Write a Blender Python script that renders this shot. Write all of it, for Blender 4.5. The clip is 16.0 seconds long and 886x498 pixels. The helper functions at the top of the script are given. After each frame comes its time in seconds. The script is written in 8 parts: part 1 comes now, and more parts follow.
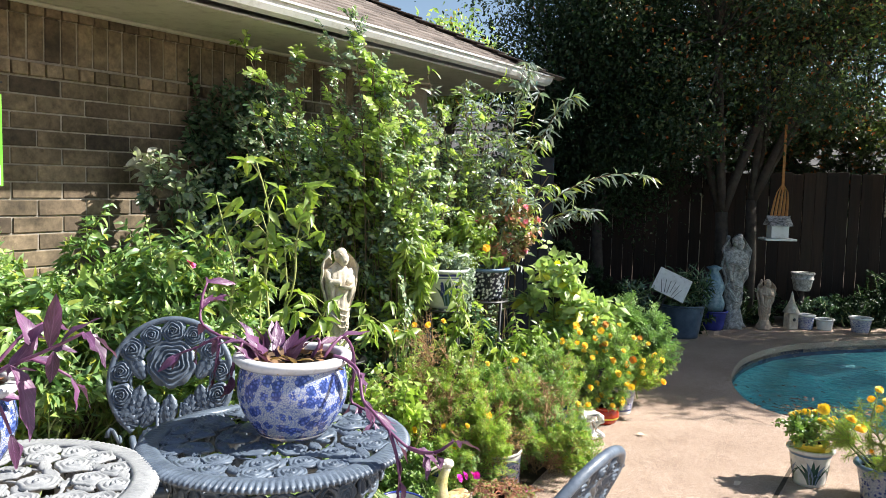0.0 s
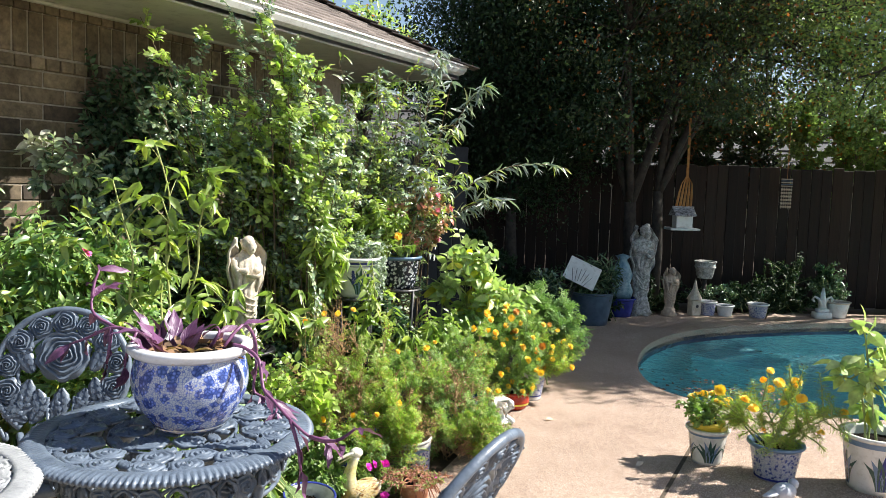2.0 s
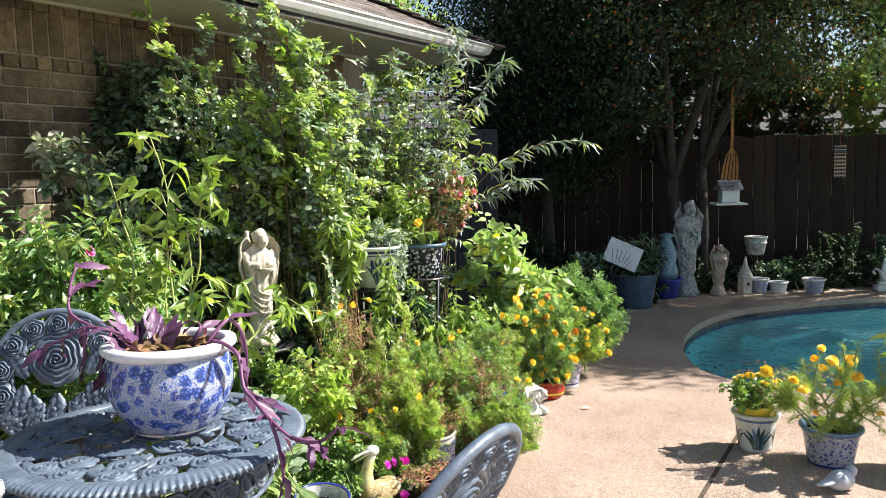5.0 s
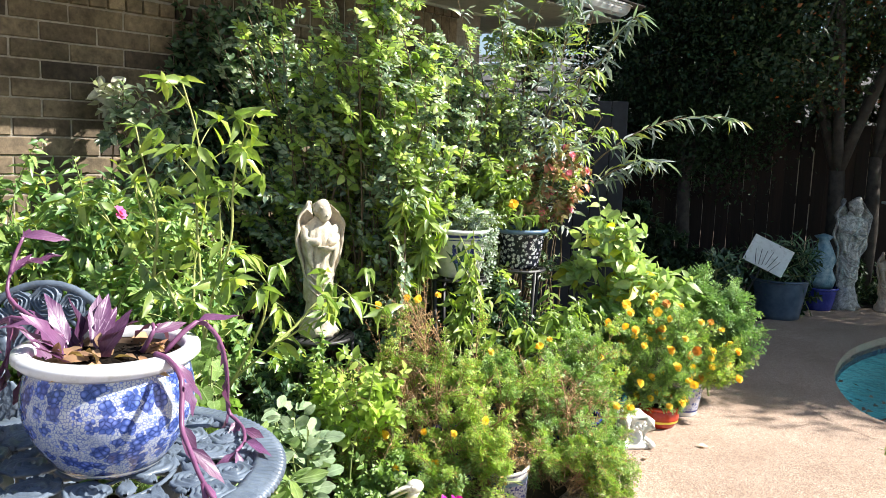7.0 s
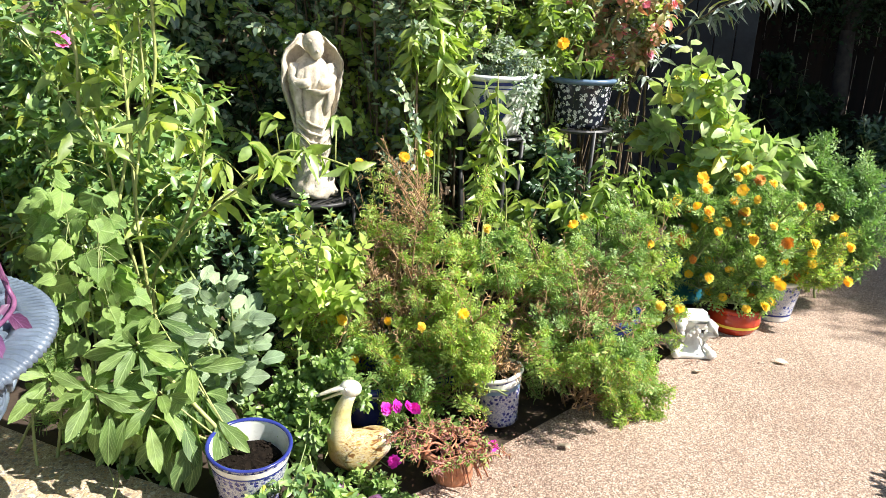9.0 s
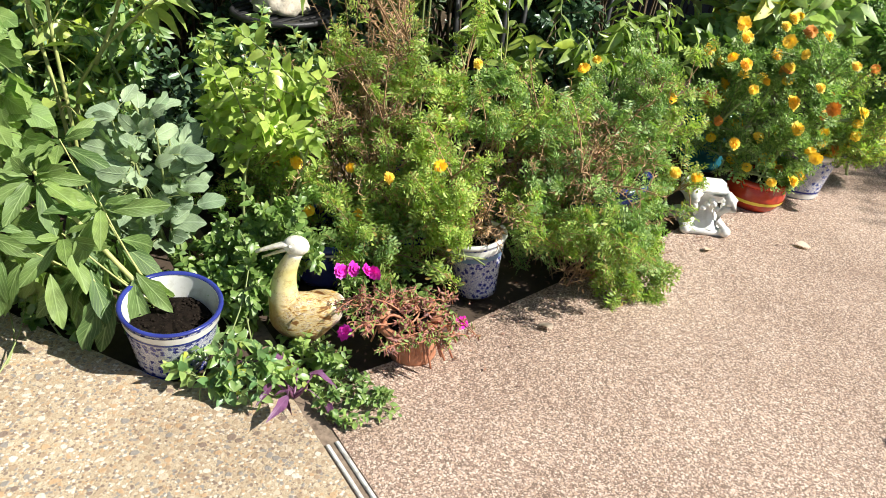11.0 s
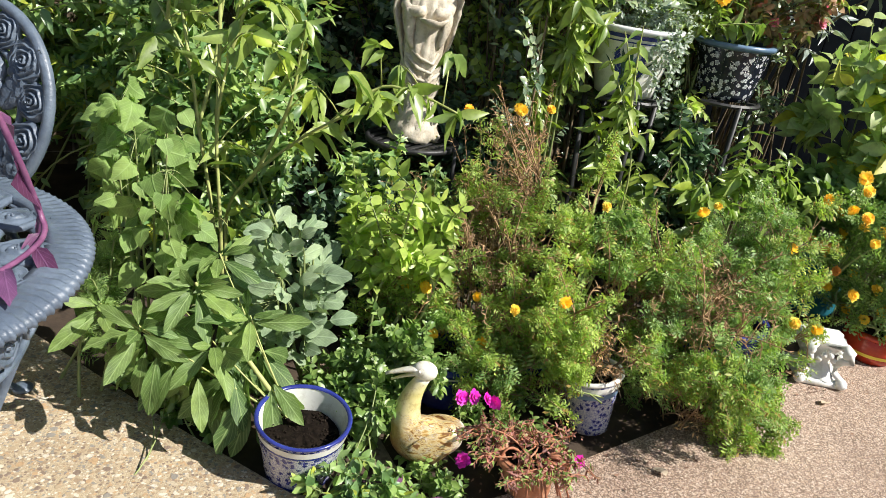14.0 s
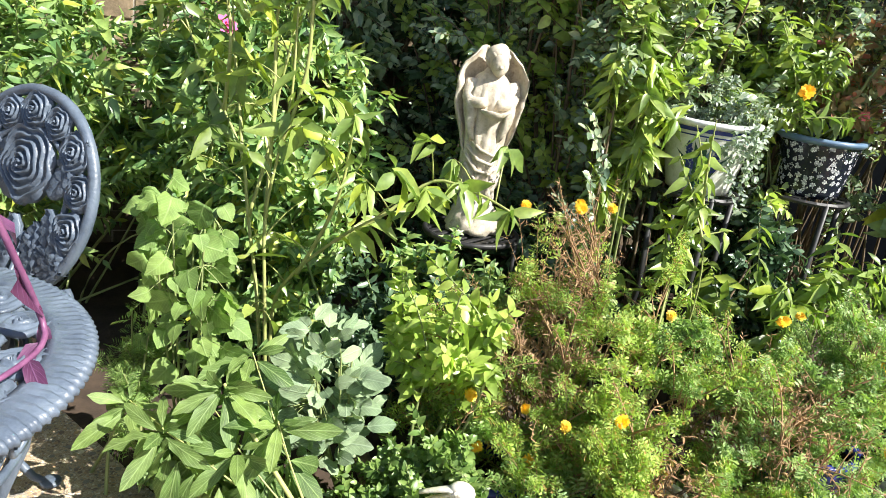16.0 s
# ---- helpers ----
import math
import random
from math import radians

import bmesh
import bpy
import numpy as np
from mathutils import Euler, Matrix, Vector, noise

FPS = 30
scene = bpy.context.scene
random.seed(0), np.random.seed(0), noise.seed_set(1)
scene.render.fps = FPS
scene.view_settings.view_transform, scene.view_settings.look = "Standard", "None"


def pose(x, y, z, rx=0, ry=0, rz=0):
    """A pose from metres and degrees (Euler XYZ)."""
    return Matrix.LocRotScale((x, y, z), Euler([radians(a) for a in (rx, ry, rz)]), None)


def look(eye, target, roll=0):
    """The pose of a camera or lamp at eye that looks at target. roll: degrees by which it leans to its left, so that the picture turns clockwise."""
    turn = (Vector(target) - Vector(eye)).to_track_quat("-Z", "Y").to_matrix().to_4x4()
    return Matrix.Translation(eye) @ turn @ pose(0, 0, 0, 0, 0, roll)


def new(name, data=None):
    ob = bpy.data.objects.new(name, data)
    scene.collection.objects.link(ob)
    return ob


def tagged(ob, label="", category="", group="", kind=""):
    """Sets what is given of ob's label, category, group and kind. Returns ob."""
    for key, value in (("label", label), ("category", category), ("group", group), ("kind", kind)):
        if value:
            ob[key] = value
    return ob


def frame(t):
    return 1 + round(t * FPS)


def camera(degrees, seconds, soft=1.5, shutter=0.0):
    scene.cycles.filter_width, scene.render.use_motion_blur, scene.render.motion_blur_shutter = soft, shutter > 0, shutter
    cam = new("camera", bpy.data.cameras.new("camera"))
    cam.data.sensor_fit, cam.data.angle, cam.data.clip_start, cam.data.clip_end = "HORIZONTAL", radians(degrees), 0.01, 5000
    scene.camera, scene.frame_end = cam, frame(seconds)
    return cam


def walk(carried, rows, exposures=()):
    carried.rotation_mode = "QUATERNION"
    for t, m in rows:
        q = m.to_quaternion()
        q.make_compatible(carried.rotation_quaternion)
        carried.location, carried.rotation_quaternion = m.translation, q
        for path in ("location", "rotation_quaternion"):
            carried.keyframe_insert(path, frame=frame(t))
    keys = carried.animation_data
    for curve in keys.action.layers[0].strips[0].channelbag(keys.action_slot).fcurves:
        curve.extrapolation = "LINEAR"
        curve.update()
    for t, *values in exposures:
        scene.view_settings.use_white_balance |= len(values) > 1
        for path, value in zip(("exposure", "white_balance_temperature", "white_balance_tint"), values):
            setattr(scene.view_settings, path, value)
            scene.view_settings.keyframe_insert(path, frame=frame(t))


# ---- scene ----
cam = camera(59.9, 16.0, soft=0.75)
PATH = [
    (0, (1.143, 1.76, 1.592), (0.95, 3.743, 1.428), 1.3),
    (0.5, (1.206, 1.764, 1.593), (1.23, 3.758, 1.434), 1.7),
    (1, (1.215, 1.766, 1.595), (1.279, 3.758, 1.439), 1.2),
    (1.5, (1.202, 1.767, 1.591), (1.233, 3.76, 1.431), 1.3),
    (2, (1.192, 1.78, 1.577), (1.209, 3.771, 1.394), 1.8),
    (2.5, (1.164, 1.796, 1.569), (1.127, 3.785, 1.369), 0.0),
    (3, (1.168, 1.795, 1.586), (1.142, 3.785, 1.386), -1.5),
    (3.2, (1.171, 1.789, 1.585), (1.187, 3.782, 1.422), -1.0),
    (5.3, (1.379, 2.089, 1.513), (1.223, 4.069, 1.284), -2.2),
    (5.5, (1.368, 2.149, 1.514), (1.208, 4.119, 1.211), -3.4),
    (6, (1.319, 2.316, 1.506), (1.132, 4.29, 1.241), -0.3),
    (6.5, (1.323, 2.565, 1.525), (1.055, 4.523, 1.22), -0.2),
    (7, (1.511, 2.782, 1.494), (1.058, 4.711, 1.222), 1.9),
    (7.5, (1.588, 2.97, 1.431), (1.113, 4.877, 1.061), 2.2),
    (8, (1.676, 3.225, 1.426), (1.136, 5.109, 1.025), 8.0),
    (8.5, (1.817, 3.414, 1.373), (1.164, 5.244, 0.896), 6.9),
    (9, (1.903, 3.616, 1.366), (1.107, 5.339, 0.737), 2.2),
    (9.5, (1.854, 3.858, 1.329), (1.156, 5.577, 0.581), 7.6),
    (10, (1.839, 3.986, 1.253), (1.146, 5.634, 0.358), 7.1),
    (10.2, (1.836, 4.003, 1.228), (1.12, 5.6, 0.261), 6.8),
    (12.3, (1.796, 3.963, 1.222), (1.096, 5.548, 0.224), 6.7),
    (12.5, (1.794, 3.959, 1.226), (1.092, 5.548, 0.235), 7.0),
    (13, (1.784, 3.951, 1.233), (1.045, 5.558, 0.299), 7.2),
    (13.5, (1.731, 3.919, 1.258), (0.882, 5.509, 0.393), 7.8),
    (14, (1.697, 3.89, 1.309), (0.748, 5.469, 0.531), 8.2),
    (14.5, (1.702, 3.882, 1.351), (0.691, 5.473, 0.683), 8.7),
    (15, (1.747, 3.905, 1.385), (0.674, 5.504, 0.846), 9.0),
    (15.5, (1.792, 3.955, 1.357), (0.619, 5.482, 0.817), 8.0),
    (16, (1.681, 4.059, 1.344), (0.505, 5.551, 0.719), 7.6),
]
EXPOSURES = [(0.0, 1.15), (3.0, 1.15), (5.3, 1.17), (7.0, 1.3), (9.0, 1.17), (10.0, 1.12), (12.3, 0.43), (13.2, 0.43), (14.2, 0.7), (15.0, 0.98), (15.5, 1.13), (16.0, 1.16)]
walk(cam, [(t, look(eye, target, roll)) for t, eye, target, roll in PATH], EXPOSURES)

# ---- world, sun ----
SUN_H = Vector((0.98, 0.2, 0)).normalized()
SUN_EL = 44.0
world = bpy.data.worlds.new("sky")
scene.world = world
world.use_nodes = True
_n = world.node_tree.nodes
_sky = _n.new("ShaderNodeTexSky")
_sky.sky_type = "NISHITA"
_sky.sun_disc = False
_sky.sun_elevation = radians(SUN_EL)
_sky.sun_rotation = math.atan2(SUN_H.x, SUN_H.y)
_n["Background"].inputs[1].default_value = 0.068
world.node_tree.links.new(_sky.outputs[0], _n["Background"].inputs[0])
_sl = bpy.data.lights.new("sun", "SUN")
_sl.energy, _sl.angle, _sl.color = 5.0, radians(0.53), (1.0, 0.96, 0.9)
sun = new("sun", _sl)
sun.matrix_world = look((SUN_H.x * 40, SUN_H.y * 40, 40 * math.tan(radians(SUN_EL))), (0, 0, 0))


# ---- materials ----
def mat_new(name):
    m = bpy.data.materials.new(name)
    m.use_nodes = True
    nt = m.node_tree
    return m, nt, nt.nodes["Principled BSDF"]


def nd(nt, kind, **kw):
    n = nt.nodes.new(kind)
    for k, v in kw.items():
        if k == "feature":
            n.feature = v
        else:
            n.inputs[k.replace("_", " ")].default_value = v
    return n


def ramp(nt, fac, stops):
    r = nt.nodes.new("ShaderNodeValToRGB")
    while len(r.color_ramp.elements) < len(stops):
        r.color_ramp.elements.new(0.5)
    for e, (p, c) in zip(r.color_ramp.elements, stops):
        e.position, e.color = p, (*c, 1)
    nt.links.new(fac, r.inputs[0])
    return r


def coords(nt):
    return nt.nodes.new("ShaderNodeTexCoord").outputs["Object"]


def world_pos(nt):
    return nt.nodes.new("ShaderNodeNewGeometry").outputs["Position"]


def mixc(nt, fac, a, b, mode="MIX"):
    m = nt.nodes.new("ShaderNodeMix")
    m.data_type, m.blend_type = "RGBA", mode
    for sock, v in ((0, fac), (6, a), (7, b)):
        if isinstance(v, (int, float)):
            m.inputs[sock].default_value = v
        elif isinstance(v, tuple):
            m.inputs[sock].default_value = (*v, 1)
        else:
            nt.links.new(v, m.inputs[sock])
    return m.outputs[2]


def bump(nt, p, height, strength=0.3, dist=0.01):
    b = nt.nodes.new("ShaderNodeBump")
    b.inputs["Strength"].default_value, b.inputs["Distance"].default_value = strength, dist
    nt.links.new(height, b.inputs["Height"])
    nt.links.new(b.outputs[0], p.inputs["Normal"])


def calc(nt, op, a, b=0.0):
    """One step of arithmetic; a and b are sockets or numbers."""
    n = nt.nodes.new("ShaderNodeMath")
    n.operation = op
    for i, v in enumerate((a, b)):
        if isinstance(v, (int, float)):
            n.inputs[i].default_value = v
        else:
            nt.links.new(v, n.inputs[i])
    return n.outputs[0]


def m_plain(name, c1, c2, rough=0.6, scale=8, metal=0.0, bump_s=0.2, bump_scale=60, dirt=None, spec=0.5):
    """Paint, plaster, plastic: two tones at a coarse scale, fine relief, a little dirt."""
    m, nt, p = mat_new(name)
    co = world_pos(nt)
    n1 = nd(nt, "ShaderNodeTexNoise", Scale=scale, Detail=6.0, Roughness=0.65)
    n2 = nd(nt, "ShaderNodeTexNoise", Scale=bump_scale, Detail=4.0)
    nt.links.new(co, n1.inputs["Vector"]), nt.links.new(co, n2.inputs["Vector"])
    r = ramp(nt, n1.outputs[0], [(0.35, c1), (0.65, c2)])
    col = r.outputs[0]
    if dirt:
        n3 = nd(nt, "ShaderNodeTexNoise", Scale=scale * 2.7, Detail=8.0, Roughness=0.75)
        nt.links.new(co, n3.inputs["Vector"])
        r3 = ramp(nt, n3.outputs[0], [(0.5, (0, 0, 0)), (0.72, (1, 1, 1))])
        col = mixc(nt, r3.outputs[0], col, dirt)
    nt.links.new(col, p.inputs["Base Color"])
    p.inputs["Roughness"].default_value, p.inputs["Metallic"].default_value = rough, metal
    p.inputs["Specular IOR Level"].default_value = spec
    bump(nt, p, n2.outputs[0], bump_s, 0.004)
    return m


def m_leaf(name, dark, light, extra=None, rough=0.42, trans=0.28, spec=0.7, extra_at=0.93, veins=0.0):
    """Leaves: tone varies leaf by leaf, some light passes through; veins follow the blade of a leaf that is an object of its own."""
    m, nt, p = mat_new(name)
    g = nt.nodes.new("ShaderNodeNewGeometry")
    dark, light = (dark[0] * 1.14, dark[1], dark[2] * 1.85), (light[0] * 1.14, light[1], light[2] * 1.85)
    oi = nt.nodes.new("ShaderNodeObjectInfo")
    both = nt.nodes.new("ShaderNodeMath")
    both.operation = "ADD"
    fr = nt.nodes.new("ShaderNodeMath")
    fr.operation = "FRACT"
    nt.links.new(g.outputs["Random Per Island"], both.inputs[0]), nt.links.new(oi.outputs["Random"], both.inputs[1])
    nt.links.new(both.outputs[0], fr.inputs[0])
    stops = [(0.0, dark), (0.8, light)]
    if extra:
        stops = [(0.0, dark), (extra_at - 0.06, light), (extra_at, extra)]
    r = ramp(nt, fr.outputs[0], stops)
    nz = nd(nt, "ShaderNodeTexNoise", Scale=35.0, Detail=3.0)
    nt.links.new(g.outputs["Position"], nz.inputs["Vector"])
    big = nd(nt, "ShaderNodeTexNoise", Scale=5.0, Detail=2.0)
    nt.links.new(g.outputs["Position"], big.inputs["Vector"])
    f1 = ramp(nt, nz.outputs[0], [(0.3, (0.72, 0.72, 0.72)), (0.7, (1.15, 1.15, 1.1))])
    f2 = ramp(nt, big.outputs[0], [(0.3, (0.72, 0.76, 0.72)), (0.7, (1.2, 1.15, 1.0))])
    c = mixc(nt, 1.0, r.outputs[0], f1.outputs[0], "MULTIPLY")
    c = mixc(nt, 1.0, c, f2.outputs[0], "MULTIPLY")
    if veins:
        xyz = nt.nodes.new("ShaderNodeSeparateXYZ")
        nt.links.new(coords(nt), xyz.inputs[0])
        ay = calc(nt, "ABSOLUTE", xyz.outputs["Y"])
        rib = ramp(nt, ay, [(0.015, (1, 1, 1)), (0.05, (0, 0, 0))]).outputs[0]
        slant = calc(nt, "MULTIPLY", calc(nt, "SUBTRACT", xyz.outputs["X"], calc(nt, "MULTIPLY", ay, 0.9)), 7.0)
        tooth = calc(nt, "ABSOLUTE", calc(nt, "SUBTRACT", calc(nt, "FRACT", slant), 0.5))
        side = ramp(nt, tooth, [(0.04, (0.6, 0.6, 0.6)), (0.12, (0, 0, 0))]).outputs[0]
        net = mixc(nt, 1.0, rib, side, "LIGHTEN")
        c = mixc(nt, calc(nt, "MULTIPLY", net, veins), c, tuple(min(0.85, v * 1.35 + 0.06) for v in light))
        bump(nt, p, net, 0.35, 0.004)
    nt.links.new(c, p.inputs["Base Color"])
    p.inputs["Roughness"].default_value = rough
    p.inputs["Specular IOR Level"].default_value = spec
    t = nt.nodes.new("ShaderNodeBsdfTranslucent")
    tc = mixc(nt, 1.0, c, (1.2, 1.42, 0.72), "MULTIPLY")
    nt.links.new(tc, t.inputs[0])
    mx = nt.nodes.new("ShaderNodeMixShader")
    mx.inputs[0].default_value = trans
    nt.links.new(p.outputs[0], mx.inputs[1]), nt.links.new(t.outputs[0], mx.inputs[2])
    nt.links.new(mx.outputs[0], nt.nodes["Material Output"].inputs[0])
    return m


def m_aggregate(name, cols, scale, mortar, rough=0.8, cover=0.5, fine=2.6):
    """Exposed aggregate concrete: pebbles of mixed tone and size set in cement, with finer grit between."""
    m, nt, p = mat_new(name)
    co = world_pos(nt)
    warp = nd(nt, "ShaderNodeTexNoise", Scale=scale * 1.1, Detail=2.0)
    nt.links.new(co, warp.inputs["Vector"])
    add = nt.nodes.new("ShaderNodeVectorMath")
    add.operation = "MULTIPLY_ADD"
    nt.links.new(warp.outputs[1], add.inputs[0])
    add.inputs[1].default_value = (0.45 / scale,) * 3
    nt.links.new(co, add.inputs[2])

    def layer(sc, size):
        v = nd(nt, "ShaderNodeTexVoronoi", Scale=sc, Randomness=1.0)
        nt.links.new(add.outputs[0], v.inputs["Vector"])
        sep = nt.nodes.new("ShaderNodeSeparateColor")
        nt.links.new(v.outputs["Color"], sep.inputs[0])
        r = ramp(nt, sep.outputs[0], [(i / len(cols), c) for i, c in enumerate(cols)])
        r.color_ramp.interpolation = "CONSTANT"
        k = nt.nodes.new("ShaderNodeMath")
        k.operation = "MULTIPLY_ADD"
        nt.links.new(sep.outputs[1], k.inputs[0])
        k.inputs[1].default_value, k.inputs[2].default_value = -0.55, size
        d = nt.nodes.new("ShaderNodeMath")
        d.operation = "SUBTRACT"
        nt.links.new(k.outputs[0], d.inputs[0]), nt.links.new(v.outputs["Distance"], d.inputs[1])
        mask = ramp(nt, d.outputs[0], [(0.0, (0, 0, 0)), (0.12, (1, 1, 1))])
        return r.outputs[0], mask.outputs[0]
    c1, m1 = layer(scale, cover + 0.2)
    c2, m2 = layer(scale * fine, cover + 0.4)
    grit = nd(nt, "ShaderNodeTexNoise", Scale=scale * 7, Detail=4.0)
    nt.links.new(co, grit.inputs["Vector"])
    g = mixc(nt, 1.0, mortar, ramp(nt, grit.outputs[0], [(0.3, (0.6, 0.58, 0.55)), (0.7, (1.25, 1.22, 1.18))]).outputs[0], "MULTIPLY")
    c = mixc(nt, m2, g, c2)
    c = mixc(nt, m1, c, c1)
    st = nd(nt, "ShaderNodeTexNoise", Scale=1.3, Detail=7.0, Roughness=0.68)
    nt.links.new(co, st.inputs["Vector"])
    c = mixc(nt, 1.0, c, ramp(nt, st.outputs[0], [(0.3, (0.74, 0.7, 0.66)), (0.62, (1.06, 1.05, 1.03))]).outputs[0], "MULTIPLY")
    nt.links.new(c, p.inputs["Base Color"])
    p.inputs["Roughness"].default_value = rough
    h = mixc(nt, 0.5, m1, m2)
    bump(nt, p, h, 0.5, 0.004)
    return m


# ---- building helpers ----
def link_mesh(name, me, mat, parent=None, label="", m=None):
    if mat:
        me.materials.append(mat)
    ob = new(name, me)
    if parent:
        ob.parent = parent
    if label:
        ob["label"] = label
    if m is not None:
        ob.matrix_basis = m
    return ob


def part(name, bm, mat, parent, label="", smooth=False, m=None):
    me = bpy.data.meshes.new(name)
    if smooth:
        for f in bm.faces:
            f.smooth = True
    bm.normal_update()
    bm.to_mesh(me)
    bm.free()
    return link_mesh(name, me, mat, parent, label, m)


def thing(name, label, category, loc=(0, 0, 0), rz=0.0, group="", kind=""):
    ob = new(name)
    ob.empty_display_size = 0.05
    ob.matrix_basis = pose(*loc, 0, 0, rz)
    return tagged(ob, label, category, group, kind)


def arr_mesh(name, V, F, smooth=False):
    """A mesh from numpy arrays of points and of faces that all have the same number of corners."""
    me = bpy.data.meshes.new(name)
    V, F = np.asarray(V, np.float32), np.asarray(F, np.int32)
    k = F.shape[1]
    me.vertices.add(len(V)), me.vertices.foreach_set("co", V.ravel())
    me.loops.add(F.size), me.loops.foreach_set("vertex_index", F.ravel())
    me.polygons.add(len(F)), me.polygons.foreach_set("loop_start", np.arange(0, F.size, k, dtype=np.int32))
    if smooth:
        me.polygons.foreach_set("use_smooth", np.ones(len(F), bool))
    me.update(calc_edges=True)
    return me


def box(bm, c, s, bev=0.0, m=None):
    r = bmesh.ops.create_cube(bm, size=1.0, matrix=(m or Matrix()) @ Matrix.Translation(c) @ Matrix.Diagonal((*s, 1)))
    if bev:
        es = list({e for v in r["verts"] for e in v.link_edges})
        bmesh.ops.bevel(bm, geom=es, offset=bev, segments=1, affect="EDGES", profile=0.5)
    return r["verts"]


def lathe(bm, prof, n=32, m=None, wave=None):
    """Turn a profile of (radius, height) round z; wave(angle, index) scales the radius."""
    m = m or Matrix()
    rings = []
    for i, (r, z) in enumerate(prof):
        if r < 1e-5:
            rings.append([bm.verts.new(m @ Vector((0, 0, z)))])
        else:
            rings.append([bm.verts.new(m @ Vector((r * (wave(2 * math.pi * j / n, i) if wave else 1) * math.cos(2 * math.pi * j / n),
                                                   r * (wave(2 * math.pi * j / n, i) if wave else 1) * math.sin(2 * math.pi * j / n), z))) for j in range(n)])
    for a, b in zip(rings, rings[1:]):
        for j in range(n):
            k = (j + 1) % n
            vs = [a[j % len(a)], a[k % len(a)], b[k % len(b)], b[j % len(b)]]
            vs = list(dict.fromkeys(vs))
            if len(vs) > 2:
                bm.faces.new(vs)
    return rings


def tube(bm, pts, r0, r1=None, n=6, flat=1.0, closed=False):
    """A tapered tube along points."""
    r1 = r0 if r1 is None else r1
    pts = [Vector(p) for p in pts]
    rings, up = [], Vector((0.13, 0.21, 0.97)).normalized()
    L = len(pts)
    for i, p in enumerate(pts):
        a, b = (pts[i - 1], pts[(i + 1) % L]) if closed else (pts[max(0, i - 1)], pts[min(L - 1, i + 1)])
        d = (b - a).normalized()
        s = d.cross(up)
        s = s.normalized() if s.length > 0.05 else d.cross(Vector((1, 0, 0))).normalized()
        t = s.cross(d)
        r = r0 + (r1 - r0) * i / max(1, L - 1)
        rings.append([bm.verts.new(p + r * (math.cos(2 * math.pi * j / n) * s + flat * math.sin(2 * math.pi * j / n) * t)) for j in range(n)])
    pairs = list(zip(rings, rings[1:])) + ([(rings[-1], rings[0])] if closed else [])
    for a, b in pairs:
        for j in range(n):
            bm.faces.new((a[j], a[(j + 1) % n], b[(j + 1) % n], b[j]))
    if not closed:
        bm.faces.new(rings[0][::-1]), bm.faces.new(rings[-1])


def ball(bm, c, r, m=None, u=12, v=8):
    s = r if isinstance(r, tuple) else (r, r, r)
    return bmesh.ops.create_uvsphere(bm, u_segments=u, v_segments=v, radius=1.0,
                                     matrix=(m or Matrix()) @ Matrix.Translation(c) @ Matrix.Diagonal((*s, 1)))["verts"]


def bez(a, b, c, n):
    a, b, c = Vector(a), Vector(b), Vector(c)
    return [(1 - t) ** 2 * a + 2 * t * (1 - t) * b + t * t * c for t in (i / n for i in range(n + 1))]


def smooth_path(pts, n):
    """A curve through the points."""
    out = []
    for i in range(len(pts) - 1):
        p0, p1, p2, p3 = pts[max(0, i - 1)], pts[i], pts[i + 1], pts[min(len(pts) - 1, i + 2)]
        for j in range(n):
            t = j / n
            out.append(0.5 * (2 * p1 + (p2 - p0) * t + (2 * p0 - 5 * p1 + 4 * p2 - p3) * t * t + (3 * p1 - p0 - 3 * p2 + p3) * t ** 3))
    return out + [pts[-1]]


# ---- leaves ----
LEAF_OUTLINES = {
    "oval": [(0, 0), (0.12, 0.24), (0.34, 0.46), (0.62, 0.42), (0.86, 0.2), (1, 0)],
    "lance": [(0, 0), (0.1, 0.22), (0.3, 0.47), (0.56, 0.38), (0.8, 0.17), (1, 0)],
    "ovals": [(0, 0), (0.2, 0.36), (0.55, 0.46), (0.85, 0.24), (1, 0)],
    "lances": [(0, 0), (0.24, 0.46), (0.6, 0.34), (1, 0)],
    "broad": [(0, 0), (0.08, 0.17), (0.24, 0.42), (0.46, 0.5), (0.68, 0.4), (0.87, 0.18), (1, 0)],
    "oblong": [(0, 0), (0.08, 0.13), (0.22, 0.3), (0.42, 0.46), (0.62, 0.5), (0.8, 0.38), (0.93, 0.18), (1, 0)],
    "sage": [(0, 0), (0.06, 0.16), (0.2, 0.38), (0.45, 0.5), (0.7, 0.46), (0.88, 0.3), (0.97, 0.12), (1, 0)],
    "heart": [(0.0, 0.0), (-0.13, 0.16), (-0.16, 0.34), (-0.04, 0.5), (0.18, 0.58), (0.42, 0.53), (0.64, 0.38), (0.83, 0.18), (1, 0)],
}
LEAF_FOLD = {"heart": 0.1, "sage": 0.12, "oblong": 0.14, "broad": 0.18}


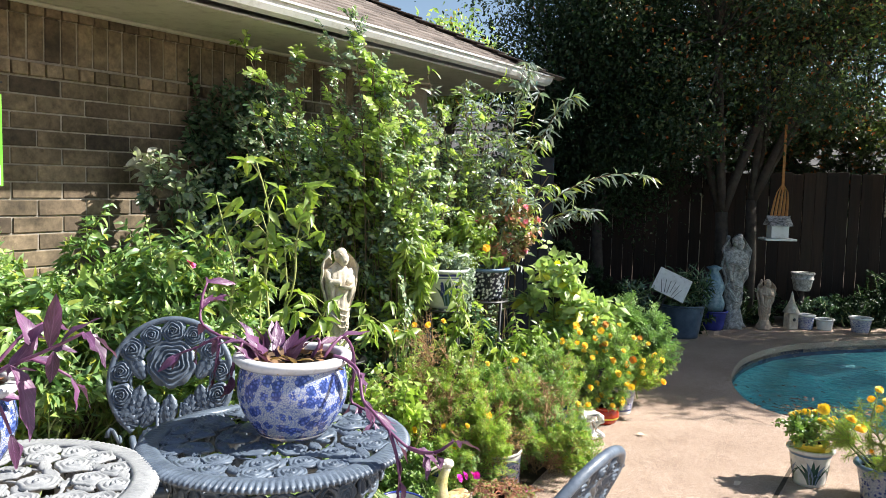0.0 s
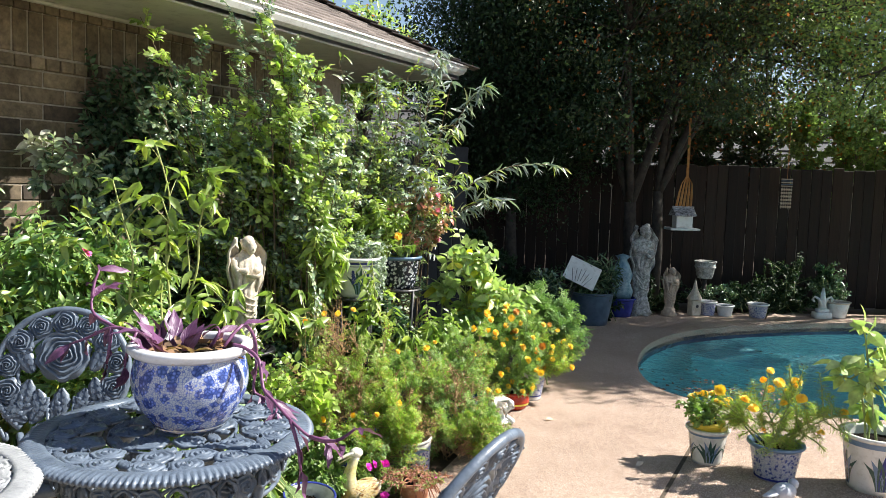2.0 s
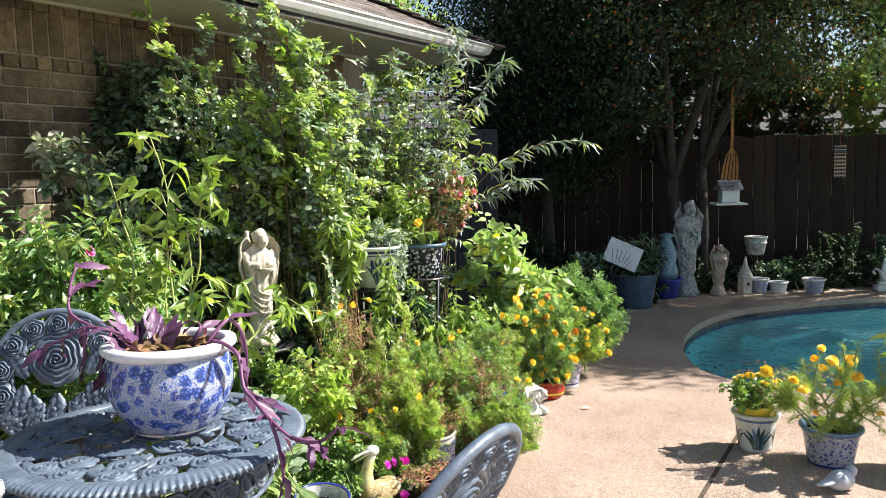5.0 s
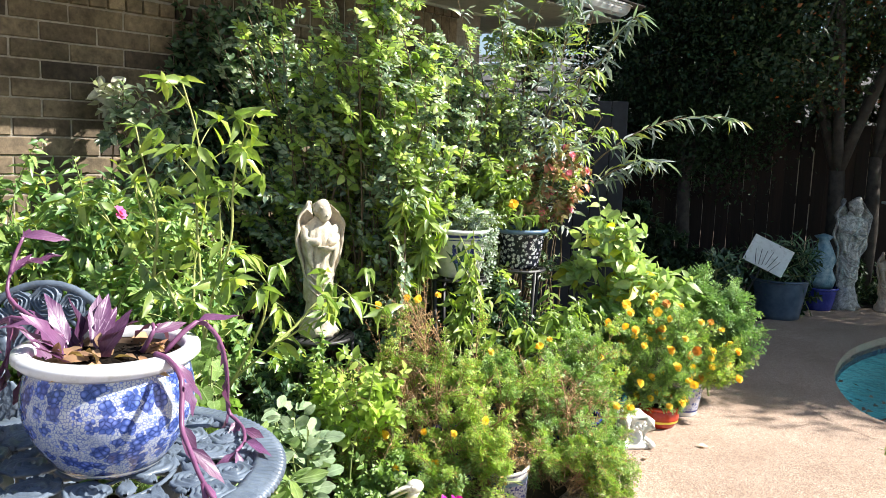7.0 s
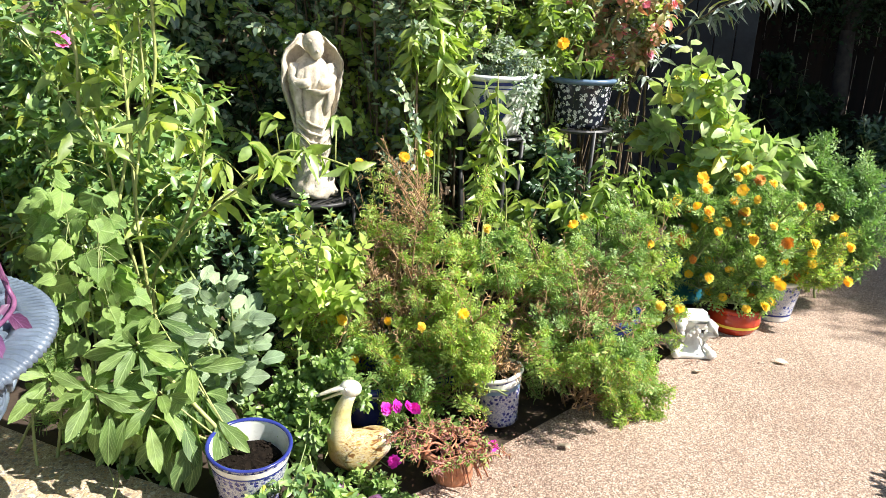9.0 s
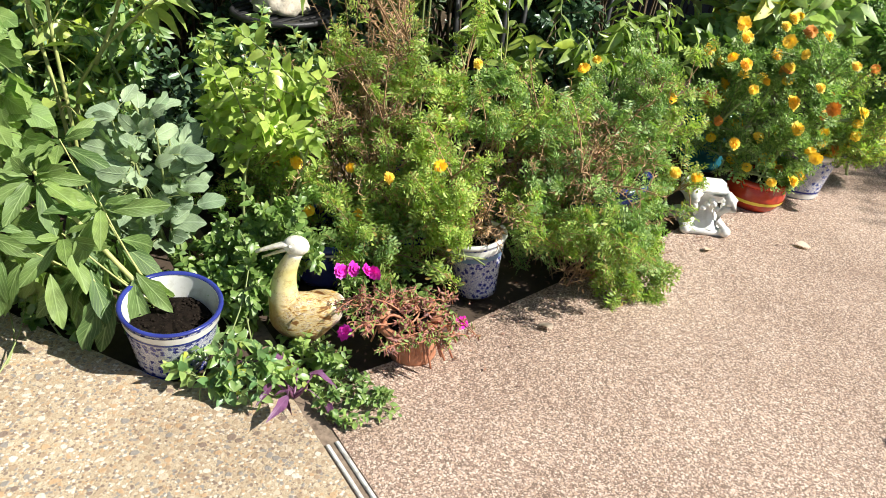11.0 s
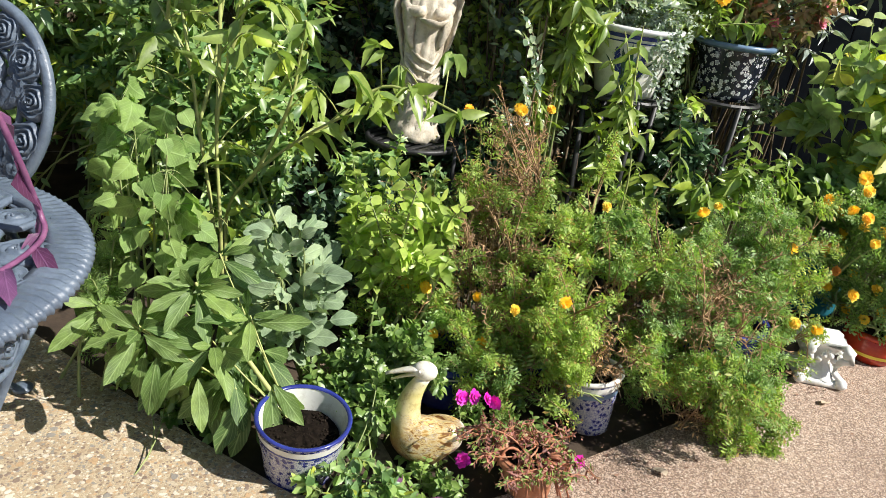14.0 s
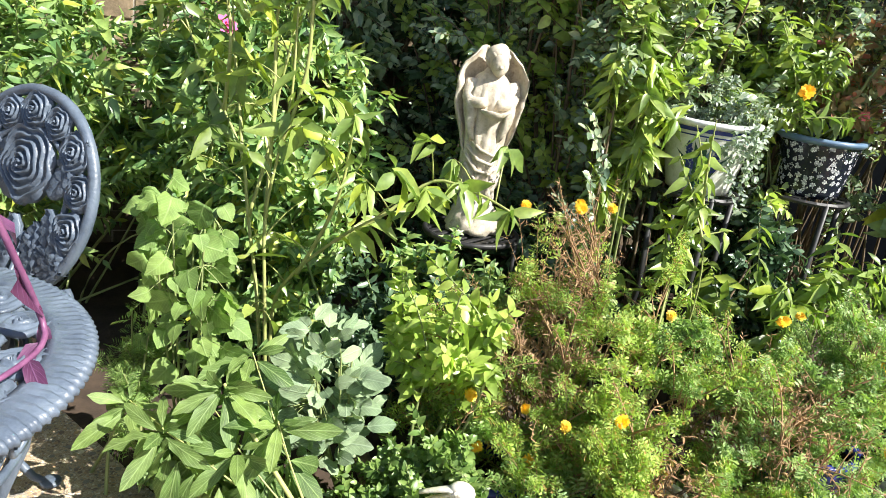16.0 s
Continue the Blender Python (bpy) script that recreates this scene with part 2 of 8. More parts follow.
def feather(pairs, thin, reach):
    """A finely cut leaf: pairs of thin leaflets along a thread of a midrib."""
    V, F = [(0, -0.012, 0), (1, 0, 0.0), (0, 0.012, 0)], [(0, 1, 2)]
    for k in range(pairs):
        a = 0.12 + 0.8 * k / pairs
        ln = reach * math.sin(math.pi * (0.25 + 0.62 * k / pairs))
        for s in (-1, 1):
            i = len(V)
            V += [(a, 0, 0), (a + 0.1, s * ln * 0.5 - thin, 0.05), (a + 0.2, s * ln, 0.02), (a + 0.1 + thin, s * ln * 0.5 + thin * 0.3, 0.07)]
            F += [(i, i + 2, i + 1), (i, i + 3, i + 2)] if s > 0 else [(i, i + 1, i + 2), (i, i + 2, i + 3)]
    return np.array(V), np.array(F)


def leaf_shape(kind):
    """Unit leaf along +x, width along y, folded along the midrib: points and triangles."""
    if kind == "pinnate":
        return feather(5, 0.045, 0.62)
    if kind == "thread":
        return feather(3, 0.15, 0.55)
    if kind == "small":
        return np.array([(0, 0, 0), (0.45, -0.5, 0.12), (1, 0, -0.05), (0.45, 0.5, 0.12)]), np.array([(0, 1, 2), (0, 2, 3)])
    st, fold = LEAF_OUTLINES[kind], LEAF_FOLD.get(kind, 0.24)
    V, F = [], []
    mid, lo, hi = [], [], []
    for x, w in st:
        zc = -0.16 * x * x
        mid.append(len(V)), V.append((x, 0, zc))
        if w:
            lo.append(len(V)), V.append((x, -w, zc + fold * w))
            hi.append(len(V)), V.append((x, w, zc + fold * w))
    k = len(lo)
    for side, flip in ((lo, 0), (hi, 1)):
        tri = [(mid[0], side[0], mid[1])]
        for i in range(k - 1):
            tri += [(mid[i + 1], side[i], side[i + 1]), (mid[i + 1], side[i + 1], mid[i + 2])]
        tri.append((mid[k], side[k - 1], mid[k + 1]))
        F += [t[::-1] if flip else t for t in tri]
    return np.array(V), np.array(F)


def frames_from(d, up):
    """Turn matrices whose x runs along d and whose z lies near up."""
    d = d / np.linalg.norm(d, axis=1, keepdims=True)
    y = np.cross(up, d)
    y /= np.maximum(np.linalg.norm(y, axis=1, keepdims=True), 1e-6)
    return np.stack([d, y, np.cross(d, y)], axis=2)


def leaf_mesh(name, kind, P, D, L, W, rng, roll=0.6):
    """All the leaves of one plant: at P, along D, with lengths L and widths W."""
    tv, tf = leaf_shape(kind)
    n = len(P)
    up = np.tile([0.5, -0.1, 0.85], (n, 1)) + rng.normal(0, roll, (n, 3))   # blades turn towards the light
    R = frames_from(D, up)
    S = np.stack([L, W, (L + W) * 0.5], axis=1)
    U = np.repeat(tv[None], n, axis=0)
    if kind != "small":      # each blade bends, twists and ripples in its own way
        x, y = U[:, :, 0], U[:, :, 1]
        U[:, :, 2] += (-rng.uniform(-0.05, 0.42, (n, 1)) * x ** 2 + rng.normal(0, 0.28, (n, 1)) * x * y
                       + 0.05 * np.sin(8 * x + rng.uniform(0, 6, (n, 1))) * np.abs(y) * 2)
        U[:, :, 1] += rng.normal(0, 0.12, (n, 1)) * x ** 2
    V = np.einsum("nij,nvj->nvi", R, U * S[:, None]) + P[:, None]
    F = tf[None] + (np.arange(n) * len(tv))[:, None, None]
    return arr_mesh(name, V.reshape(-1, 3), F.reshape(-1, 3), smooth=kind in LEAF_OUTLINES)


def curve_pts(A, B, C, t):
    t = t[:, None]
    return (1 - t) ** 2 * A + 2 * t * (1 - t) * B + t * t * C


def stem_mesh(name, paths, r0, r1, sides=4):
    """Tapered stems along sampled paths, an array of (stem, step, 3)."""
    n, k, _ = paths.shape
    d = np.gradient(paths, axis=1)
    d /= np.maximum(np.linalg.norm(d, axis=2, keepdims=True), 1e-6)
    s = np.cross(d, np.array([0.31, 0.17, 0.93]))
    s /= np.maximum(np.linalg.norm(s, axis=2, keepdims=True), 1e-6)
    t = np.cross(s, d)
    rad = np.broadcast_to(np.asarray(r0).reshape(-1, 1), (n, 1)) * np.linspace(1, r1, k)[None]
    ang = np.arange(sides) * 2 * np.pi / sides
    V = paths[:, :, None] + rad[:, :, None, None] * (np.cos(ang)[None, None, :, None] * s[:, :, None] + np.sin(ang)[None, None, :, None] * t[:, :, None])
    idx = np.arange(n * k * sides).reshape(n, k, sides)
    a, b = idx[:, :-1], idx[:, 1:]
    F = np.stack([a, np.roll(a, -1, 2), np.roll(b, -1, 2), b], axis=3).reshape(-1, 4)
    return arr_mesh(name, V.reshape(-1, 3), F, smooth=True)


def plant(name, label, category, base, centre, radii, twigs, per, leaf, kind, mat, stem_mat, seed, start=0.35, droop=0.1, out=0.6, stem_r=0.006,
          shell=0.45, arch=0.5, foot=0.05, group="", parent=None, roll=0.6, tops=1.0, part_name="foliage", lump=0.0, tuft=1.0):
    """A plant: twigs rise from its foot to a lumpy envelope round centre, and carry leaves of length leaf[0] and width leaf[1]."""
    if leaf[0] < 0.04:
        stem_r = min(stem_r, 0.0026)
    rng = np.random.default_rng(seed)
    base, centre, radii = (np.array(v, float) for v in (base, centre, radii))
    v = rng.normal(size=(twigs, 3))
    v /= np.linalg.norm(v, axis=1, keepdims=True)
    v[:, 2] = np.where(v[:, 2] < 0, v[:, 2] * tops, v[:, 2])
    rad = shell + (1 - shell) * rng.random(twigs) ** 0.6
    bumpy = 1 + 0.22 * np.sin(v[:, 0] * 5 + seed) * np.sin(v[:, 1] * 4 + 2 * seed) + rng.normal(0, 0.07 + lump, twigs)
    tip = centre + v * radii * (rad * bumpy)[:, None]
    tip[:, 2] = np.maximum(tip[:, 2], base[2] + 0.03)
    # main stems rise from the foot; every twig leaves the main stem that points its way
    mains = max(3, twigs // 9)
    pick = rng.permutation(twigs)[:mains]
    A0 = base + np.column_stack([rng.normal(0, foot, (mains, 2)), np.zeros(mains)])
    C0 = A0 + (tip[pick] - A0) * rng.uniform(0.75, 0.98, (mains, 1))
    B0 = A0 * (1 - arch) + C0 * arch
    B0[:, 2] = A0[:, 2] + (C0[:, 2] - A0[:, 2]) * (0.7 + 0.4 * rng.random(mains))
    B0[:, :2] += rng.normal(0, 0.3, (mains, 2)) * radii[:2]
    steps = np.linspace(0.0, 1, 9)
    trunk = np.stack([curve_pts(A0, B0, C0, np.full(mains, q)) for q in steps], axis=1)
    late = trunk[:, 3:].reshape(-1, 3)
    cost = np.linalg.norm((tip[:, None] - late[None]) * np.array([1, 1, 0.8]), axis=2) + 0.25 * np.maximum(0, late[None, :, 2] - tip[:, None, 2] + 0.1)
    near = np.argsort(cost, axis=1)[np.arange(twigs), rng.integers(0, 3, twigs)]
    A = late[near]
    B = (A + tip) / 2 + rng.normal(0, 0.05, (twigs, 3)) * radii
    B[:, 2] += 0.12 * np.linalg.norm(tip - A, axis=1)
    paths = np.stack([curve_pts(A, B, tip, np.full(twigs, q)) for q in np.linspace(0, 1, 7)], axis=1)
    n = twigs * per
    who = np.repeat(np.arange(twigs), per)
    t = start * 0.4 + (1 - start * 0.4) * (np.tile(np.arange(per), twigs) + rng.random(n)) / per
    t = t ** tuft                                   # leaves gather at the ends
    P = curve_pts(A[who], B[who], tip[who], t)
    T = curve_pts(A[who], B[who], tip[who], np.minimum(t + 0.03, 1.03)) - curve_pts(A[who], B[who], tip[who], t - 0.02)
    T /= np.maximum(np.linalg.norm(T, axis=1, keepdims=True), 1e-6)
    ph = np.tile(np.arange(per), twigs) * 2.4 + rng.random(twigs)[who] * 6
    side = np.cross(T, np.tile([0.2, 0.1, 1.0], (n, 1)))
    side /= np.maximum(np.linalg.norm(side, axis=1, keepdims=True), 1e-6)
    oth = np.cross(T, side)
    D = (1 - out) * T + out * (np.cos(ph)[:, None] * side + np.sin(ph)[:, None] * oth) + rng.normal(0, 0.18, (n, 3))
    D[:, 2] -= droop
    k = rng.uniform(0.55, 1.15, n) * (1.1 - 0.35 * np.clip((t - 0.7) / 0.3, 0, 1))
    me = leaf_mesh(part_name, kind, P, D, leaf[0] * k, leaf[1] * k, rng, roll)
    root = parent or tagged(new(name), label, category, group)
    if not parent:
        root.matrix_basis = Matrix.Translation(Vector(base))
    inv = Matrix.Translation(-Vector(base))
    if parent:
        inv = parent.matrix_basis.inverted()
    ob = link_mesh(part_name, me, mat, root, "", inv)
    ob["kind"] = "stuff"
    st = link_mesh("stemwork", stem_mesh("stems", paths, stem_r * rng.uniform(0.6, 1.2, twigs), 0.35, 3), stem_mat, root, "", inv)
    st["kind"] = "stuff"
    ms = link_mesh("stalk", stem_mesh("stalk", trunk, stem_r * rng.uniform(0.7, 1.2, mains), 0.5, 5), stem_mat, root, "", inv)
    ms["kind"] = "stuff"
    return root, tip, inv


def leaf_objects(root, inv, spots, kind, mat, name="leaf", seed=1, roll=0.3, face=(0.4, -0.1, 0.9)):
    """Large leaves as parts of their own, sharing three meshes. spots: place, direction, length, width."""
    rng = np.random.default_rng(seed)
    tv, tf = leaf_shape(kind)
    mes = []
    for i in range(6):
        V = tv.copy()
        V[:, 2] += 0.13 * np.sin(V[:, 0] * (7 + 2 * i) + i) * np.abs(V[:, 1]) * 2 - (0.02 + 0.09 * i) * V[:, 0] ** 2 + (0.1 * (i % 3) - 0.1) * V[:, 0] * V[:, 1] * 2
        V[:, 1] += (0.05 * (i % 4) - 0.08) * V[:, 0] ** 2
        me = arr_mesh(name, V, tf, smooth=True)
        me.materials.append(mat)
        mes.append(me)
    for i, (p, d, L, W) in enumerate(spots):
        R = frames_from(np.array([d], float), np.array([face], float) + rng.normal(0, roll, (1, 3)))[0]
        ob = new(name, mes[i % 6])
        ob.parent = root
        ob.matrix_basis = inv @ Matrix.Translation(p) @ Matrix(R.tolist()).to_4x4() @ Matrix.Diagonal((L, W, (L + W) / 2, 1))

# ---- materials in use ----
M_TAN = m_aggregate("tan pebble concrete", [(0.42, 0.33, 0.22), (0.54, 0.46, 0.34), (0.24, 0.18, 0.14), (0.66, 0.6, 0.5), (0.36, 0.27, 0.18), (0.48, 0.33, 0.19), (0.28, 0.26, 0.23)], 56, (0.5, 0.42, 0.3), cover=0.42)
M_BROWN = m_aggregate("brown aggregate concrete", [(0.45, 0.325, 0.245), (0.55, 0.415, 0.325), (0.31, 0.21, 0.16), (0.62, 0.49, 0.4), (0.48, 0.35, 0.26), (0.24, 0.165, 0.13), (0.66, 0.55, 0.46), (0.36, 0.27, 0.22)], 165, (0.18, 0.13, 0.1), cover=0.52, fine=1.55)
M_SOIL = m_plain("garden soil", (0.035, 0.024, 0.016), (0.075, 0.05, 0.032), 0.95, 9, bump_s=0.9, bump_scale=45)
M_MORTAR = m_plain("lime mortar", (0.3, 0.265, 0.21), (0.42, 0.37, 0.3), 0.9, 12, bump_s=0.6, bump_scale=150, dirt=(0.2, 0.17, 0.13))
M_TRIM = m_plain("white painted trim", (0.7, 0.7, 0.66), (0.78, 0.78, 0.74), 0.45, 4, bump_s=0.1, dirt=(0.5, 0.48, 0.42))
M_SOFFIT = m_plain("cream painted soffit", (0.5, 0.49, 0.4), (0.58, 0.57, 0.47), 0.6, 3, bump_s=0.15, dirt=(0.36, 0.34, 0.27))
M_BLACK = m_plain("black iron", (0.012, 0.012, 0.013), (0.03, 0.03, 0.03), 0.5, 20)
M_STEM = m_plain("green stem", (0.2, 0.26, 0.09), (0.3, 0.34, 0.13), 0.6, 20)
M_PALESTEM = m_plain("pale green tan stem", (0.3, 0.35, 0.1), (0.44, 0.46, 0.17), 0.55, 25)
M_WOODSTEM = m_plain("woody stem", (0.12, 0.085, 0.05), (0.2, 0.15, 0.09), 0.8, 20)
M_TRUNK = m_plain("tree bark", (0.03, 0.024, 0.019), (0.07, 0.057, 0.045), 0.9, 14, bump_s=0.8, bump_scale=30)


def m_brick():
    m, nt, p = mat_new("brown tumbled brick")
    oi = nt.nodes.new("ShaderNodeObjectInfo")
    r = ramp(nt, oi.outputs["Random"], [(0.0, (0.085, 0.066, 0.05)), (0.08, (0.12, 0.094, 0.068)), (0.14, (0.2, 0.158, 0.11)), (0.6, (0.26, 0.21, 0.145)), (1.0, (0.34, 0.275, 0.195))])
    co = world_pos(nt)
    n1 = nd(nt, "ShaderNodeTexNoise", Scale=22.0, Detail=8.0, Roughness=0.7)
    n2 = nd(nt, "ShaderNodeTexNoise", Scale=140.0, Detail=4.0)
    nt.links.new(co, n1.inputs["Vector"]), nt.links.new(co, n2.inputs["Vector"])
    c = mixc(nt, 1.0, r.outputs[0], ramp(nt, n1.outputs[0], [(0.3, (0.5, 0.48, 0.46)), (0.7, (1.35, 1.3, 1.25))]).outputs[0], "MULTIPLY")
    n3 = nd(nt, "ShaderNodeTexNoise", Scale=2.4, Detail=7.0, Roughness=0.7)
    nt.links.new(co, n3.inputs["Vector"])
    c = mixc(nt, 1.0, c, ramp(nt, n3.outputs[0], [(0.38, (0.38, 0.37, 0.33)), (0.6, (0.97, 0.94, 0.87))]).outputs[0], "MULTIPLY")
    nt.links.new(c, p.inputs["Base Color"])
    p.inputs["Roughness"].default_value = 0.85
    bump(nt, p, n2.outputs[0], 0.5, 0.004)
    return m


M_BRICK = m_brick()

# ---- ground, patio, pool ----
POOL = [(3.02, 7.5), (2.93, 7.95), (3.04, 8.6), (3.4, 9.4), (4.05, 10.1), (5.2, 10.62), (6.6, 10.9), (8.2, 10.8), (9.3, 10.0), (9.6, 8.8), (9.0, 7.7), (7.6, 7.1), (6.0, 6.95), (4.6, 6.95), (3.5, 7.1)]


def smooth_loop(pts, n=6):
    """A closed round curve through the points."""
    out, L = [], len(pts)
    for i in range(L):
        p0, p1, p2, p3 = (Vector((*pts[(i + k) % L], 0)) for k in (-1, 0, 1, 2))
        for j in range(n):
            t = j / n
            out.append(0.5 * (2 * p1 + (p2 - p0) * t + (2 * p0 - 5 * p1 + 4 * p2 - p3) * t * t + (3 * p1 - p0 - 3 * p2 + p3) * t ** 3))
    return out


def grow_loop(loop, d):
    L = len(loop)
    out = []
    for i, p in enumerate(loop):
        t = (loop[(i + 1) % L] - loop[i - 1]).normalized()
        out.append(p + Vector((-t.y, t.x, 0)) * d)
    return out


POOL_IN = smooth_loop(POOL)
POOL_OUT = grow_loop(POOL_IN, 0.3)   # POOL runs clockwise seen from above
if sum((a.x * b.y - b.x * a.y) for a, b in zip(POOL_IN, POOL_IN[1:] + POOL_IN[:1])) > 0:
    POOL_OUT = grow_loop(POOL_IN, -0.3)


def fill(loops, z):
    """A flat face between loops."""
    bm = bmesh.new()
    es = []
    for lp in loops:
        vs = [bm.verts.new((p[0], p[1], z)) for p in lp]
        es += [bm.edges.new((vs[i], vs[(i + 1) % len(vs)])) for i in range(len(vs))]
    bmesh.ops.triangle_fill(bm, edges=es, use_beauty=True)
    for f in bm.faces:
        if f.normal.z < 0:
            f.normal_flip()
    return bm


def slab(bm, h):
    r = bmesh.ops.extrude_face_region(bm, geom=bm.faces[:])
    bmesh.ops.translate(bm, verts=[v for v in r["geom"] if isinstance(v, bmesh.types.BMVert)], vec=(0, 0, h))
    bmesh.ops.recalc_face_normals(bm, faces=bm.faces)
    return bm


ground = part("ground", fill([[(-400, -400), (400, -400), (400, 400), (-400, 400)], POOL_OUT], -0.03), M_SOIL, None)
tagged(ground, "dark bare garden soil of the planting beds", "ground", kind="structure")
EDGE = [(2.3, 9.0), (2.62, 9.9), (3.3, 10.75), (4.4, 11.25), (6.2, 11.5), (8.5, 11.6), (12, 11.4), (14, 8), (14, -7), (-7, -7), (-7, -2), (-1.75, 3.9), (-0.75, 4.98), (0.3, 4.98), (0.7, 5.0), (0.98, 5.14), (1.12, 5.4), (1.2, 5.66), (1.33, 6.0), (1.5, 6.4), (1.6, 6.75), (1.8, 7.5), (2.05, 8.2)]
A0, AD = Vector((1.13, 5.05, 0)), Vector((0.86, -0.51, 0)).normalized()
B0, BD = Vector((2.169, 5.147, 0)), Vector((0.461, 0.887, 0)).normalized()
AN, BN = Vector((-AD.y, AD.x, 0)), Vector((BD.y, -BD.x, 0))   # away from the table; towards the pool


def patio_slab(name, label, mat, cuts):
    bm = fill([EDGE, POOL_OUT], -0.1)
    for o, n, off in cuts:
        bmesh.ops.bisect_plane(bm, geom=bm.verts[:] + bm.edges[:] + bm.faces[:], plane_co=o + n * off, plane_no=n, clear_outer=True)
    return tagged(part(name, slab(bm, 0.1), mat, None), label, "patio", kind="structure")


patio_slab("pavement_1", "tan pebbled concrete slab under the cast tables", M_TAN, [(A0, AN, -0.02), (B0, BN, -0.012)])
patio_slab("pavement_2", "pinkish brown exposed aggregate concrete path", M_BROWN, [(A0, -AN, -0.02), (B0, BN, -0.012)])
patio_slab("pavement_3", "brown exposed aggregate pool deck slab", M_BROWN, [(B0, -BN, -0.012)])

bm = fill([POOL_OUT, POOL_IN], -0.0992)
coping = tagged(part("pool_coping", slab(bm, 0.1), M_BROWN, None), "brown aggregate pool coping level with the deck", "coping", kind="structure")
M_TILE = m_plain("dark blue waterline tile", (0.015, 0.03, 0.07), (0.03, 0.06, 0.11), 0.25, 14)
M_PLASTER = m_plain("turquoise pool plaster", (0.17, 0.45, 0.5), (0.3, 0.6, 0.64), 0.7, 2)
bm = bmesh.new()
inner = grow_loop(POOL_IN, 0.0)
for z0, z1 in ((-0.17, -0.06),):
    a = [bm.verts.new((p.x, p.y, z0)) for p in inner]
    b = [bm.verts.new((p.x, p.y, z1)) for p in inner]
    for i in range(len(a)):
        bm.faces.new((a[i], a[(i + 1) % len(a)], b[(i + 1) % len(a)], b[i]))
tile_wall = tagged(part("waterline_tile", bm, M_TILE, None), "band of small dark blue waterline tiles", "tile", kind="structure")
bm = fill([POOL_IN], -1.3)
vs = [v for v in bm.verts]
rim = [bm.verts.new((p.x, p.y, -0.17)) for p in POOL_IN]
low = {(round(v.co.x, 4), round(v.co.y, 4)): v for v in vs}
for i in range(len(rim)):
    j = (i + 1) % len(rim)
    k0, k1 = (low[(round(rim[q].co.x, 4), round(rim[q].co.y, 4))] for q in (i, j))
    bm.faces.new((k0, k1, rim[j], rim[i]))
tagged(part("pool_shell", bm, M_PLASTER, None), "turquoise plastered basin of the swimming pool", "pool", kind="structure")
bm = bmesh.new()
for k in range(2):
    box(bm, (0.12 * k, -0.3 * k, -0.7 - 0.12 * k), (0.85, 0.34, 0.9 - 0.24 * k), 0.02, pose(4.3, 9.75, 0, 0, 0, 36))
tagged(part("pool_step", bm, M_PLASTER, None), "pale plastered steps under the water", "pool step", kind="structure")
M_WATER, nt, p = mat_new("pool water")
p.inputs["Base Color"].default_value = (0.72, 0.95, 0.96, 1)
p.inputs["Transmission Weight"].default_value, p.inputs["IOR"].default_value, p.inputs["Roughness"].default_value = 1.0, 1.33, 0.03
wv = nd(nt, "ShaderNodeTexNoise", Scale=2.6, Detail=3.0, Distortion=2.2)
fine = nd(nt, "ShaderNodeTexNoise", Scale=9.0, Detail=3.0, Distortion=1.2)
nt.links.new(world_pos(nt), wv.inputs["Vector"]), nt.links.new(world_pos(nt), fine.inputs["Vector"])
bump(nt, p, mixc(nt, 0.3, wv.outputs[0], fine.outputs[0]), 0.7, 0.09)
water = part("water", fill([POOL_IN], -0.13), M_WATER, None)
tagged(water, "rippled turquoise swimming pool water with floating leaves", "water", kind="structure")
water.visible_shadow = False

# ---- house ----
HOUSE = pose(1.37, 9.83, 0, 0, 0, math.degrees(math.atan2(0.874, 0.486)))
WY, X0, X1 = 0.85, -12.0, -0.85      # wall face behind the eave, its two ends
EAVE = 2.6
bm = bmesh.new()
box(bm, ((X0 + X1) / 2, WY + 0.13, 1.24), (X1 - X0, 0.22, 2.75))
box(bm, (X1 - 0.13, WY + 2.8, 1.24), (0.22, 5.2, 2.75))
wall = part("wall_house", bm, M_MORTAR, None, m=HOUSE)
tagged(wall, "brown brick house wall with pale mortar joints", "wall", kind="structure")
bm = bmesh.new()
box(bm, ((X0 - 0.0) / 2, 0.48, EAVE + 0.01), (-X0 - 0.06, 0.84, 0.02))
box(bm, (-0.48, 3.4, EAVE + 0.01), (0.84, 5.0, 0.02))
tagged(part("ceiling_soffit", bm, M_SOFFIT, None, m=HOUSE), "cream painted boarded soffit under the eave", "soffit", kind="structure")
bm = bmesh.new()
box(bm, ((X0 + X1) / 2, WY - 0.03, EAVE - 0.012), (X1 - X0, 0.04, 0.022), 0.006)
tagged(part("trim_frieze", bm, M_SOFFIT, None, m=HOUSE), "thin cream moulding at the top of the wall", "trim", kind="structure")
# gutter: an ogee channel along both eaves
prof = [(0.0, 0.0), (0.0, 0.03), (-0.035, 0.05), (-0.055, 0.085), (-0.06, 0.115), (-0.075, 0.12), (-0.075, 0.135), (-0.05, 0.135), (-0.05, 0.12), (0.0, 0.12)]
bm = bmesh.new()
a = [bm.verts.new((X0, y, EAVE + z)) for y, z in prof]
b = [bm.verts.new((-y, y, EAVE + z)) for y, z in prof]
c = [bm.verts.new((-y, 6.0, EAVE + z)) for y, z in prof]
for r0, r1 in ((a, b), (b, c)):
    for i in range(len(prof)):
        j = (i + 1) % len(prof)
        bm.faces.new((r0[i], r0[j], r1[j], r1[i]))
tagged(part("trim_gutter", bm, M_TRIM, None, "white metal gutter along the eave", m=HOUSE), "white metal gutter along the eave", "gutter", kind="structure")
bm = bmesh.new()
